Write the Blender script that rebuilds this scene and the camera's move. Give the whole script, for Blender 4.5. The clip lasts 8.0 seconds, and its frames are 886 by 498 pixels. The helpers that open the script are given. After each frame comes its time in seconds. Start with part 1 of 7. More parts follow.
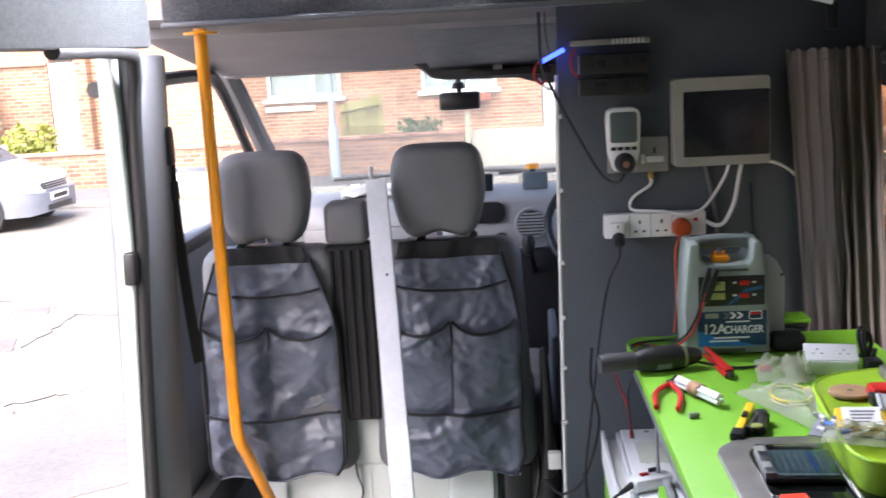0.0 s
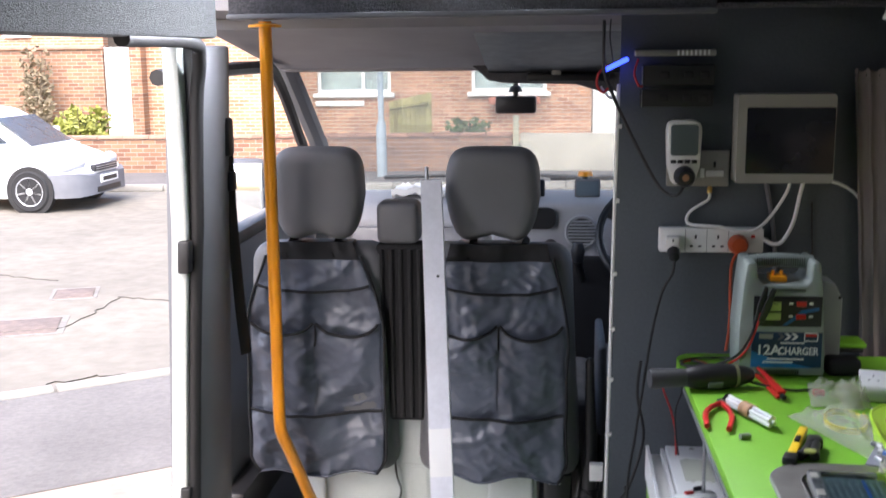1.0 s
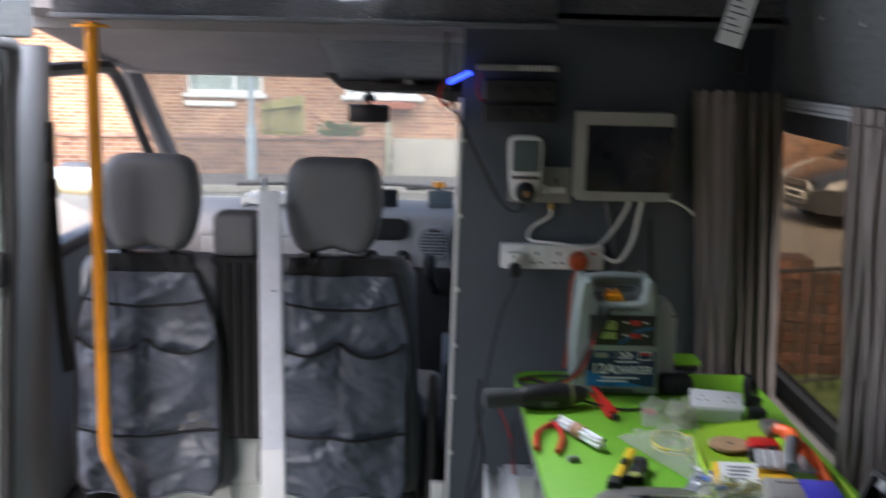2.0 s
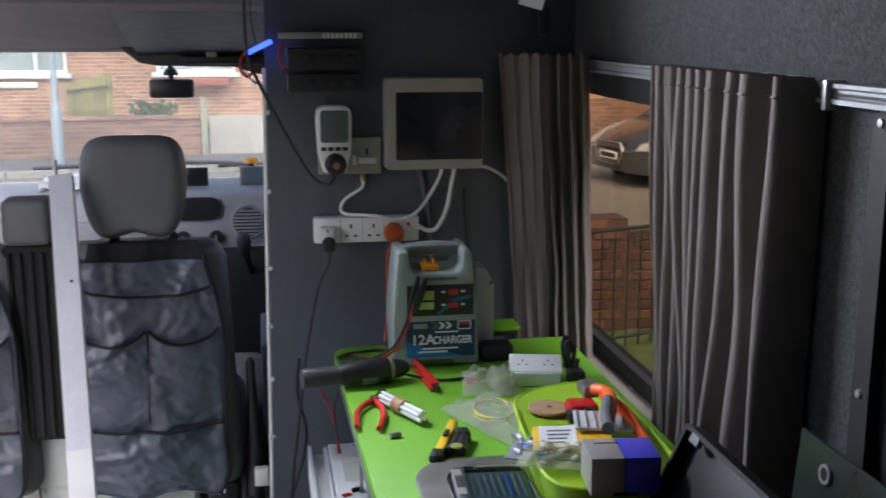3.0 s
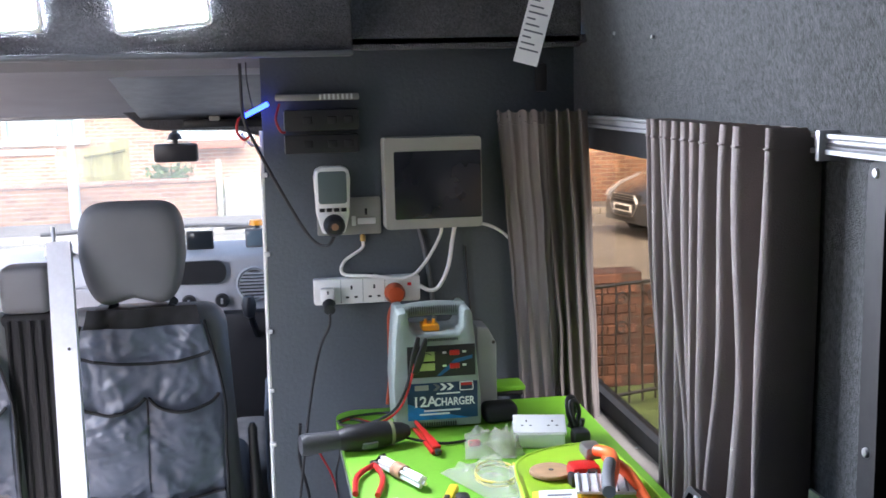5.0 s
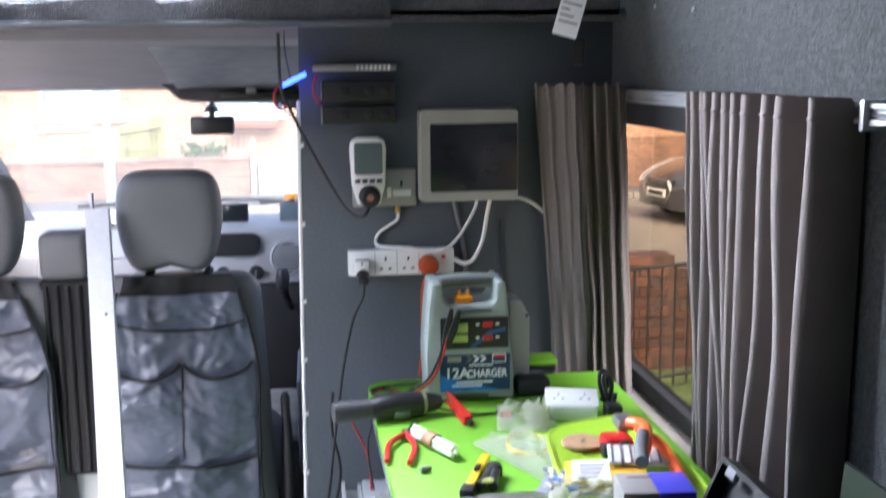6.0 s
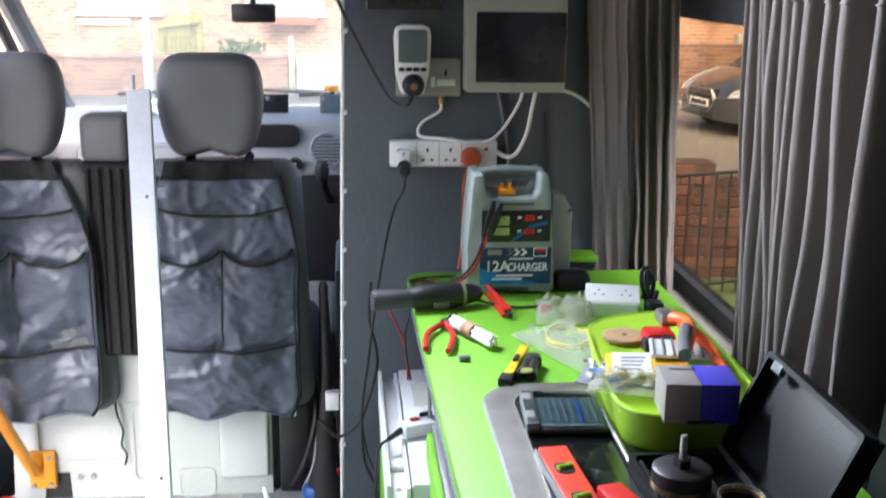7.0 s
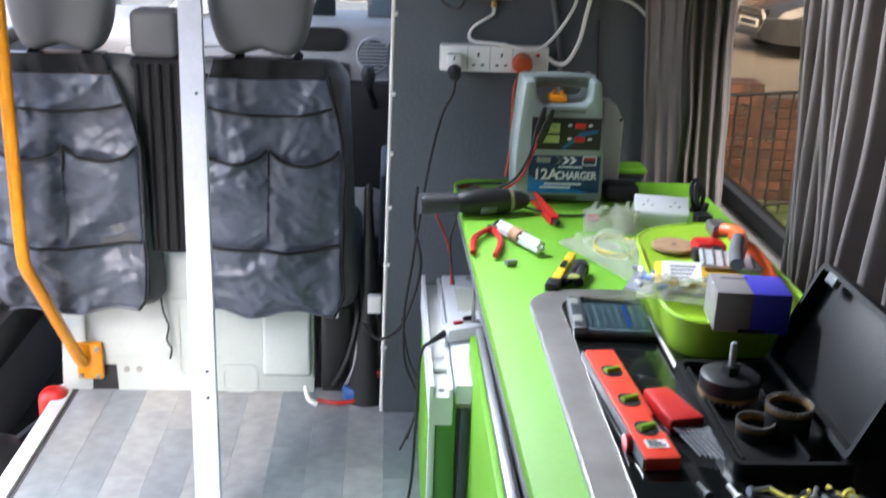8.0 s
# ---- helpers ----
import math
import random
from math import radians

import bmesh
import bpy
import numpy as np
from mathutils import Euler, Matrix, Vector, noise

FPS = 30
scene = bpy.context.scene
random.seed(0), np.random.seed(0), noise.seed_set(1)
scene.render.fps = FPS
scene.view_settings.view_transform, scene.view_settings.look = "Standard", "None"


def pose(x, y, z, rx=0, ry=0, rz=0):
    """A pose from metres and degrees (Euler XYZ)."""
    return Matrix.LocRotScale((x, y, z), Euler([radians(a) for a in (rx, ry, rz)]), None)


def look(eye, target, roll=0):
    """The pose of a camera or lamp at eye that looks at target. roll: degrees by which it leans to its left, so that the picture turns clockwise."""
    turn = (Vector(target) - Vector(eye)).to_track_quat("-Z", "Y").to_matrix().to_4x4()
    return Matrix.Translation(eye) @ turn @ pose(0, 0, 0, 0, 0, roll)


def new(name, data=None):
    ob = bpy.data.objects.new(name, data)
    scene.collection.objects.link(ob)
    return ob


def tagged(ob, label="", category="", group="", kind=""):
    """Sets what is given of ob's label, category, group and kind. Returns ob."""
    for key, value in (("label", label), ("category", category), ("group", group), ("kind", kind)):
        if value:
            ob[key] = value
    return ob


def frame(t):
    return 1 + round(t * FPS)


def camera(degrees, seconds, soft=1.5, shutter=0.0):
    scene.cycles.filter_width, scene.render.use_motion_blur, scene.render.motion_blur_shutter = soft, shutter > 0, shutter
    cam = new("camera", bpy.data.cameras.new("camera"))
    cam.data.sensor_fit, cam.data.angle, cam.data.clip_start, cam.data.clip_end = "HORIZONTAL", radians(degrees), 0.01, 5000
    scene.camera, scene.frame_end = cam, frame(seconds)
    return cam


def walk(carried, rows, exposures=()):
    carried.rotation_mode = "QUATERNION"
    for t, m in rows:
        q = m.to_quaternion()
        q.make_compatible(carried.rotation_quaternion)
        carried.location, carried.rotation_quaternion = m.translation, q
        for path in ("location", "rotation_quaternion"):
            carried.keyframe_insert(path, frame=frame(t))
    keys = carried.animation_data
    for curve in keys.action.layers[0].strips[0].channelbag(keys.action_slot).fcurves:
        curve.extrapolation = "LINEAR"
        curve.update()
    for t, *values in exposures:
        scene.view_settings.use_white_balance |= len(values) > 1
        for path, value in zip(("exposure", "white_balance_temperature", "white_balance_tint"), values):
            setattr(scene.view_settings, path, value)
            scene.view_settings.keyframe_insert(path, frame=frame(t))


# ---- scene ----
cam = camera(45.0, 8.0, shutter=0.7)
PATH = [
    (0, (-0.116, -2.895, 1.499), (-0.261, -0.934, 1.129), -3.2),
    (0.5, (-0.142, -2.906, 1.501), (-0.344, -0.952, 1.122), -2.5),
    (1, (-0.15, -2.883, 1.505), (-0.369, -0.929, 1.138), -0.6),
    (1.5, (-0.126, -2.843, 1.515), (-0.28, -0.876, 1.188), 2.9),
    (2, (-0.058, -2.803, 1.521), (-0.047, -0.836, 1.162), 1.3),
    (2.2, (-0.038, -2.787, 1.522), (0.055, -0.826, 1.141), 0.7),
    (3.3, (-0.009, -2.722, 1.505), (0.353, -0.799, 1.094), -0.2),
    (3.5, (0.002, -2.717, 1.508), (0.367, -0.796, 1.089), -0.5),
    (4, (0.034, -2.711, 1.514), (0.38, -0.789, 1.081), -1.4),
    (4.5, (0.037, -2.71, 1.517), (0.362, -0.768, 1.164), -1.8),
    (4.7, (0.035, -2.708, 1.516), (0.351, -0.758, 1.201), -1.6),
    (5.8, (0.027, -2.712, 1.484), (0.28, -0.75, 1.193), -0.9),
    (6, (0.023, -2.711, 1.482), (0.264, -0.753, 1.152), -0.6),
    (6.5, (0.02, -2.703, 1.469), (0.226, -0.759, 1.049), -0.1),
    (7, (0.009, -2.686, 1.442), (0.182, -0.758, 0.941), 0.7),
    (7.5, (-0.003, -2.688, 1.435), (0.138, -0.777, 0.862), 1.7),
    (8, (-0.017, -2.687, 1.416), (0.091, -0.8, 0.764), 2.1),
]
walk(cam, [(t, look(eye, target, roll)) for t, eye, target, roll in PATH], [(0, 3.03, 6200, 18), (1.0, 2.52, 6200, 16), (2.2, 2.25, 6050, 13), (3.5, 2.62, 6000, 16), (4.5, 3.42, 5850, 16), (6.0, 3.65, 5800, 15), (7.0, 3.4, 5950, 12), (8.0, 3.3, 5950, 12)])

# ---- light ----
world = bpy.data.worlds.new("world")
scene.world = world
world.use_nodes = True
wn = world.node_tree.nodes
sky = wn.new("ShaderNodeTexSky")
sky.sky_type = 'NISHITA'
sky.sun_disc = False
sky.sun_elevation = radians(48)
sky.sun_rotation = radians(200)
sky.air_density, sky.dust_density = 1.0, 4.0
world.node_tree.links.new(sky.outputs[0], wn["Background"].inputs[0])
wn["Background"].inputs[1].default_value = 0.14
sun = new("sun", bpy.data.lights.new("sun", 'SUN'))
sun.data.energy, sun.data.angle, sun.data.color = 0.95, radians(20), (1.0, 0.96, 0.9)
sun.matrix_world = look((4, -9, 12), (0, 0, 0))


# ---- materials ----
def mat(name, color, rough=0.6, metal=0.0, vary=0.12, scale=8.0, bump=0.0, bump_scale=60.0, fine=0.0, fine_scale=120.0, coat=0.0, piece=0.0, sheen=0.0, crease=False):
    m = bpy.data.materials.new(name)
    m.use_nodes = True
    nt = m.node_tree
    n, l = nt.nodes, nt.links
    p = n["Principled BSDF"]
    p.inputs["Roughness"].default_value, p.inputs["Metallic"].default_value = rough, metal
    p.inputs["Coat Weight"].default_value = coat
    p.inputs["Sheen Weight"].default_value = sheen
    tc = n.new("ShaderNodeTexCoord")
    big = n.new("ShaderNodeTexNoise")
    big.inputs["Scale"].default_value, big.inputs["Detail"].default_value = scale, 5
    l.new(tc.outputs["Object"], big.inputs["Vector"])
    span = n.new("ShaderNodeMapRange")
    span.inputs["From Min"].default_value, span.inputs["From Max"].default_value = 0.3, 0.7
    span.inputs["To Min"].default_value, span.inputs["To Max"].default_value = 1 - vary, 1 + vary
    l.new(big.outputs["Fac"], span.inputs["Value"])
    value = span.outputs[0]
    if fine:
        small = n.new("ShaderNodeTexNoise")
        small.inputs["Scale"].default_value, small.inputs["Detail"].default_value = fine_scale, 3
        l.new(tc.outputs["Object"], small.inputs["Vector"])
        s2 = n.new("ShaderNodeMapRange")
        s2.inputs["From Min"].default_value, s2.inputs["From Max"].default_value = 0.3, 0.7
        s2.inputs["To Min"].default_value, s2.inputs["To Max"].default_value = 1 - fine, 1 + fine
        l.new(small.outputs["Fac"], s2.inputs["Value"])
        mul = n.new("ShaderNodeMath")
        mul.operation = 'MULTIPLY'
        l.new(value, mul.inputs[0])
        l.new(s2.outputs[0], mul.inputs[1])
        value = mul.outputs[0]
    if piece:
        info = n.new("ShaderNodeObjectInfo")
        s3 = n.new("ShaderNodeMapRange")
        s3.inputs["To Min"].default_value, s3.inputs["To Max"].default_value = 1 - piece, 1 + piece
        l.new(info.outputs["Random"], s3.inputs["Value"])
        mul = n.new("ShaderNodeMath")
        mul.operation = 'MULTIPLY'
        l.new(value, mul.inputs[0])
        l.new(s3.outputs[0], mul.inputs[1])
        value = mul.outputs[0]
    mix = n.new("ShaderNodeVectorMath")
    mix.operation = 'SCALE'
    mix.inputs[0].default_value = color
    l.new(value, mix.inputs["Scale"])
    l.new(mix.outputs[0], p.inputs["Base Color"])
    rr = n.new("ShaderNodeMapRange")
    rr.inputs["To Min"].default_value, rr.inputs["To Max"].default_value = max(rough - 0.1, 0.02), min(rough + 0.1, 1)
    l.new(big.outputs["Fac"], rr.inputs["Value"])
    l.new(rr.outputs[0], p.inputs["Roughness"])
    if bump:
        bt = n.new("ShaderNodeTexNoise")
        bt.inputs["Scale"].default_value, bt.inputs["Detail"].default_value = bump_scale, 4
        l.new(tc.outputs["Object"], bt.inputs["Vector"])
        if crease:
            bt.noise_type = 'RIDGED_MULTIFRACTAL'
            bt.inputs["Distortion"].default_value = 0.0
            bt.inputs["Detail"].default_value = 1.5
        bn = n.new("ShaderNodeBump")
        bn.inputs["Strength"].default_value, bn.inputs["Distance"].default_value = bump, 0.02 if crease else 0.01
        l.new(bt.outputs["Fac"], bn.inputs["Height"])
        l.new(bn.outputs[0], p.inputs["Normal"])
    return m


def glass(name, color=(1, 1, 1), rough=0.0):
    m = bpy.data.materials.new(name)
    m.use_nodes = True
    nt = m.node_tree
    n, l = nt.nodes, nt.links
    n.remove(n["Principled BSDF"])
    clear, gloss, mix = (n.new("ShaderNodeBsdfTransparent"), n.new("ShaderNodeBsdfGlossy"), n.new("ShaderNodeMixShader"))
    clear.inputs[0].default_value = (*color, 1)
    gloss.inputs["Roughness"].default_value = rough
    mix.inputs[0].default_value = 0.05
    l.new(clear.outputs[0], mix.inputs[1])
    l.new(gloss.outputs[0], mix.inputs[2])
    l.new(mix.outputs[0], n["Material Output"].inputs[0])
    return m


def lit(name, color, strength):
    m = bpy.data.materials.new(name)
    m.use_nodes = True
    p = m.node_tree.nodes["Principled BSDF"]
    p.inputs["Base Color"].default_value = (*color, 1)
    p.inputs["Emission Color"].default_value = (*color, 1)
    p.inputs["Emission Strength"].default_value = strength
    return m


def brick_mat(name, c1, c2, mortar, scale=1.0):
    m = bpy.data.materials.new(name)
    m.use_nodes = True
    n, l = m.node_tree.nodes, m.node_tree.links
    p = n["Principled BSDF"]
    p.inputs["Roughness"].default_value = 0.9
    tc, br, ns, mx, bp = (n.new("ShaderNodeTexCoord"), n.new("ShaderNodeTexBrick"), n.new("ShaderNodeTexNoise"), n.new("ShaderNodeMix"), n.new("ShaderNodeBump"))
    sw = n.new("ShaderNodeMapping")
    sw.inputs["Rotation"].default_value = (radians(-90), 0, 0)
    l.new(tc.outputs["Object"], sw.inputs[0])
    l.new(sw.outputs[0], br.inputs["Vector"])
    br.inputs["Color1"].default_value, br.inputs["Color2"].default_value, br.inputs["Mortar"].default_value = (*c1, 1), (*c2, 1), (*mortar, 1)
    br.inputs["Scale"].default_value = scale
    br.inputs["Brick Width"].default_value, br.inputs["Row Height"].default_value, br.inputs["Mortar Size"].default_value = 0.225, 0.075, 0.008
    ns.inputs["Scale"].default_value, ns.inputs["Detail"].default_value = 1.3, 6
    l.new(tc.outputs["Object"], ns.inputs["Vector"])
    mx.data_type, mx.blend_type = 'RGBA', 'MULTIPLY'
    mx.inputs[0].default_value = 0.6
    ramp = n.new("ShaderNodeMapRange")
    ramp.inputs["From Min"].default_value, ramp.inputs["From Max"].default_value = 0.3, 0.7
    ramp.inputs["To Min"].default_value, ramp.inputs["To Max"].default_value = 0.6, 1.25
    l.new(ns.outputs["Fac"], ramp.inputs["Value"])
    l.new(br.outputs["Color"], mx.inputs[6])
    l.new(ramp.outputs[0], mx.inputs[7])
    l.new(mx.outputs[2], p.inputs["Base Color"])
    bp.inputs["Strength"].default_value, bp.inputs["Distance"].default_value = 0.6, 0.01
    bp.invert = True
    l.new(br.outputs["Fac"], bp.inputs["Height"])
    l.new(bp.outputs[0], p.inputs["Normal"])
    return m


M_bulk = mat("painted_plywood", (0.064, 0.076, 0.088), 0.55, vary=0.12, scale=3, bump=0.12, bump_scale=90, fine=0.06)
M_felt = mat("grey_carpet_lining", (0.034, 0.037, 0.038), 0.95, vary=0.18, scale=16, bump=0.6, bump_scale=300, fine=0.7, fine_scale=110, sheen=0.1)
M_dark = mat("dark_carpet_lining", (0.075, 0.075, 0.082), 0.95, vary=0.2, scale=12, bump=0.6, bump_scale=200, fine=0.3, fine_scale=180)
M_head = mat("cab_headliner", (0.28, 0.28, 0.295), 0.9, vary=0.08, scale=5, bump=0.2, bump_scale=200)
M_trim = mat("grey_plastic_trim", (0.12, 0.125, 0.135), 0.5, vary=0.08, scale=6, bump=0.15, bump_scale=250)
M_black = mat("black_plastic", (0.012, 0.012, 0.013), 0.45, vary=0.15, scale=20, bump=0.08, bump_scale=200)
M_rubber = mat("black_rubber", (0.008, 0.008, 0.009), 0.7, vary=0.15, scale=30)
M_white_paint = mat("white_van_paint", (0.48, 0.52, 0.50), 0.35, vary=0.07, scale=5, coat=0.3, fine=0.02)
M_white = mat("white_plastic", (0.72, 0.72, 0.7), 0.4, vary=0.05, scale=9)
M_cream = mat("cream_plastic", (0.28, 0.275, 0.245), 0.45, vary=0.06, scale=9)
M_green = mat("green_laminate", (0.15, 0.38, 0.012), 0.6, vary=0.05, scale=4, bump=0.03, bump_scale=40, fine=0.03)
M_seat = mat("seat_vinyl", (0.115, 0.117, 0.123), 0.55, vary=0.08, scale=7, bump=0.14, bump_scale=420)
M_cloth = mat("organiser_cloth", (0.075, 0.087, 0.116), 0.38, vary=0.12, scale=7, bump=0.26, bump_scale=30, fine=0.06, fine_scale=60, crease=True)
M_piping = mat("black_binding", (0.008, 0.008, 0.009), 0.85, vary=0.2, scale=40)
M_yellow = mat("yellow_powder_coat", (0.8, 0.3, 0.005), 0.35, vary=0.08, scale=10, coat=0.3)
M_curtain = mat("grey_curtain_cloth", (0.165, 0.14, 0.13), 0.8, vary=0.1, scale=8, bump=0.25, bump_scale=400, sheen=0.1)
M_alu = mat("aluminium", (0.40, 0.405, 0.41), 0.48, metal=0.9, vary=0.08, scale=14)
M_steel = mat("brushed_steel", (0.36, 0.345, 0.325), 0.45, metal=1.0, vary=0.12, scale=20, bump=0.05, bump_scale=300)
M_concrete = mat("concrete_road", (0.17, 0.154, 0.125), 0.9, vary=0.16, scale=0.6, bump=0.3, bump_scale=30, fine=0.14, fine_scale=6)
M_asphalt = mat("asphalt_pavement", (0.115, 0.107, 0.10), 0.9, vary=0.18, scale=1.2, bump=0.4, bump_scale=60, fine=0.15, fine_scale=30)
M_kerb = mat("kerb_stone", (0.29, 0.275, 0.245), 0.9, vary=0.15, scale=3, piece=0.12)
M_brick = brick_mat("house_brick", (0.50, 0.265, 0.15), (0.33, 0.145, 0.08), (0.50, 0.43, 0.34))
M_brickwall = brick_mat("wall_brick", (0.33, 0.17, 0.095), (0.17, 0.085, 0.055), (0.29, 0.24, 0.19))
M_glass = glass("clear_glass", (0.93, 0.96, 0.95))
# strong grey tint holds down the overbright street behind the glass
M_screen = glass("hazed_windscreen", (0.61, 0.625, 0.61))
# pale translucent layer imitates a veil of glare, put into the glass
veil_ = M_screen.node_tree.nodes.new("ShaderNodeBsdfTranslucent")
veil_.inputs[0].default_value = (0.8, 0.77, 0.70, 1)
veil_mix = M_screen.node_tree.nodes.new("ShaderNodeMixShader")
veil_mix.inputs[0].default_value = 0.05
M_screen.node_tree.links.new(M_screen.node_tree.nodes["Mix Shader"].outputs[0], veil_mix.inputs[1])
M_screen.node_tree.links.new(veil_.outputs[0], veil_mix.inputs[2])
M_screen.node_tree.links.new(veil_mix.outputs[0], M_screen.node_tree.nodes["Material Output"].inputs[0])
M_tint = glass("bronze_glass", (0.51, 0.45, 0.365))
M_lamp = lit("led_diffuser", (0.93, 0.96, 1.0), 84.0)
M_plank = mat("vinyl_plank", (0.25, 0.245, 0.245), 0.33, vary=0.14, scale=6, fine=0.12, fine_scale=24, bump=0.05, bump_scale=90, piece=0.2)
plank_nt = M_plank.node_tree
plank_info, plank_ramp = plank_nt.nodes.new("ShaderNodeObjectInfo"), plank_nt.nodes.new("ShaderNodeValToRGB")
plank_ramp.color_ramp.elements[0].color, plank_ramp.color_ramp.elements[1].color = (0.25, 0.278, 0.298, 1), (0.30, 0.29, 0.28, 1)
plank_nt.links.new(plank_info.outputs["Random"], plank_ramp.inputs[0])
plank_nt.links.new(plank_ramp.outputs[0], plank_nt.nodes["Vector Math"].inputs[0])


# ---- building helpers ----
ORIGIN = {}


def thing(name, at, label, category, group="", kind=""):
    ob = new(name)
    ob.location = at
    ORIGIN[ob] = Vector(at)
    return tagged(ob, label, category, group, kind)


def finish(bm, name, material, smooth):
    bmesh.ops.recalc_face_normals(bm, faces=bm.faces)
    me = bpy.data.meshes.new(name)
    if smooth:
        for f in bm.faces:
            f.smooth = True
        for e in bm.edges:
            if len(e.link_faces) == 2 and e.calc_face_angle(0) > 0.7:
                e.smooth = False
    bm.to_mesh(me)
    bm.free()
    me.materials.append(material)
    return me


def part(name, bm, material, parent, label="", smooth=True):
    """One mesh object under a thing or a part; the bmesh is given in the world's metres."""
    bmesh.ops.translate(bm, verts=bm.verts, vec=-ORIGIN[parent])
    ob = new(name, finish(bm, name, material, smooth))
    ob.parent = parent
    ORIGIN[ob] = ORIGIN[parent].copy()
    return tagged(ob, label)


def solid(name, bm, material, label, category, at=None, kind="", group="", smooth=True):
    """A top-level thing that is one mesh."""
    if at is None:
        lo = [min(v.co[k] for v in bm.verts) for k in range(3)]
        hi = [max(v.co[k] for v in bm.verts) for k in range(3)]
        at = ((lo[0] + hi[0]) / 2, (lo[1] + hi[1]) / 2, lo[2])
    bmesh.ops.translate(bm, verts=bm.verts, vec=-Vector(at))
    ob = new(name, finish(bm, name, material, smooth))
    ob.location = at
    ORIGIN[ob] = Vector(at)
    return tagged(ob, label, category, group, kind)


def box(x0, x1, y0, y1, z0, z1, bevel=0.0, segs=2, bm=None, m=None):
    """A box with rounded edges, added to bm; m turns it afterwards."""
    own = bmesh.new()
    bmesh.ops.create_cube(own, size=1)
    bmesh.ops.scale(own, verts=own.verts, vec=(abs(x1 - x0), abs(y1 - y0), abs(z1 - z0)))
    if bevel:
        bmesh.ops.bevel(own, geom=own.edges[:], offset=bevel, segments=segs, profile=0.5, affect='EDGES')
    bmesh.ops.translate(own, verts=own.verts, vec=((x0 + x1) / 2, (y0 + y1) / 2, (z0 + z1) / 2))
    if m is not None:
        own.transform(m)
    return join(bm, own)


def join(bm, own):
    if bm is None:
        return own
    me = bpy.data.meshes.new("tmp")
    own.to_mesh(me)
    own.free()
    bm.from_mesh(me)
    bpy.data.meshes.remove(me)
    return bm


def smooth_path(points, n=8):
    ps = [Vector(p) for p in points]
    if len(ps) < 3:
        return ps
    out = []
    for i in range(len(ps) - 1):
        a, b, c, d = ps[max(i - 1, 0)], ps[i], ps[i + 1], ps[min(i + 2, len(ps) - 1)]
        for k in range(n):
            t = k / n
            out.append(0.5 * (2 * b + (c - a) * t + (2 * a - 5 * b + 4 * c - d) * t * t + (3 * b - a - 3 * c + d) * t ** 3))
    return out + [ps[-1]]


def sweep(points, r, seg=8, bm=None, curved=True, n=8, flat=1.0):
    """A round bar along points; r is one radius or one for each given end."""
    ps = smooth_path(points, n) if curved else [Vector(p) for p in points]
    own = bmesh.new()
    rings, side = [], None
    for i, p in enumerate(ps):
        d = (ps[min(i + 1, len(ps) - 1)] - ps[max(i - 1, 0)]).normalized()
        if side is None:
            side = d.orthogonal().normalized()
        side = (side - d * side.dot(d)).normalized()
        up = d.cross(side)
        rad = r if not isinstance(r, tuple) else r[0] + (r[1] - r[0]) * i / (len(ps) - 1)
        rings.append([own.verts.new(p + rad * (math.cos(a) * side + flat * math.sin(a) * up)) for a in [2 * math.pi * k / seg for k in range(seg)]])
    for a, b in zip(rings, rings[1:]):
        for k in range(seg):
            own.faces.new((a[k], a[(k + 1) % seg], b[(k + 1) % seg], b[k]))
    own.faces.new(rings[0][::-1])
    own.faces.new(rings[-1])
    return join(bm, own)


def lathe(profile, seg=24, m=None, bm=None):
    """Turns a profile of (radius, height) about z."""
    own = bmesh.new()
    rings = []
    for r, z in profile:
        rings.append([own.verts.new((r * math.cos(2 * math.pi * k / seg), r * math.sin(2 * math.pi * k / seg), z)) for k in range(seg)])
    for a, b in zip(rings, rings[1:]):
        for k in range(seg):
            own.faces.new((a[k], a[(k + 1) % seg], b[(k + 1) % seg], b[k]))
    for ring in (rings[0], rings[-1]):
        if profile[0] != profile[-1] and profile[0 if ring is rings[0] else -1][0] > 1e-5:
            own.faces.new(ring)
    bmesh.ops.remove_doubles(own, verts=own.verts, dist=1e-6)
    if m is not None:
        own.transform(m)
    return join(bm, own)


def prism(outline, lo, hi, axis="z", bevel=0.0, m=None, bm=None):
    """A flat outline of (a, b), given depth along an axis."""
    own = bmesh.new()
    put = {"z": lambda a, b, c: (a, b, c), "y": lambda a, b, c: (a, c, b), "x": lambda a, b, c: (c, a, b)}[axis]
    low = [own.verts.new(put(a, b, lo)) for a, b in outline]
    top = [own.verts.new(put(a, b, hi)) for a, b in outline]
    own.faces.new(low)
    own.faces.new(top[::-1])
    for i in range(len(low)):
        j = (i + 1) % len(low)
        own.faces.new((low[i], top[i], top[j], low[j]))
    bmesh.ops.recalc_face_normals(own, faces=own.faces)
    if bevel:
        rim = [e for e in own.edges if e.calc_face_angle(0) > 0.6]
        bmesh.ops.bevel(own, geom=rim, offset=bevel, segments=2, profile=0.5, affect='EDGES')
    if m is not None:
        own.transform(m)
    return join(bm, own)


def rounded(x0, x1, y0, y1, r, n=5):
    """The outline of a rectangle with round corners."""
    out = []
    for cx, cy, a0 in ((x1 - r, y1 - r, 0), (x0 + r, y1 - r, 90), (x0 + r, y0 + r, 180), (x1 - r, y0 + r, 270)):
        for k in range(n + 1):
            a = radians(a0 + 90 * k / n)
            out.append((cx + r * math.cos(a), cy + r * math.sin(a)))
    return out


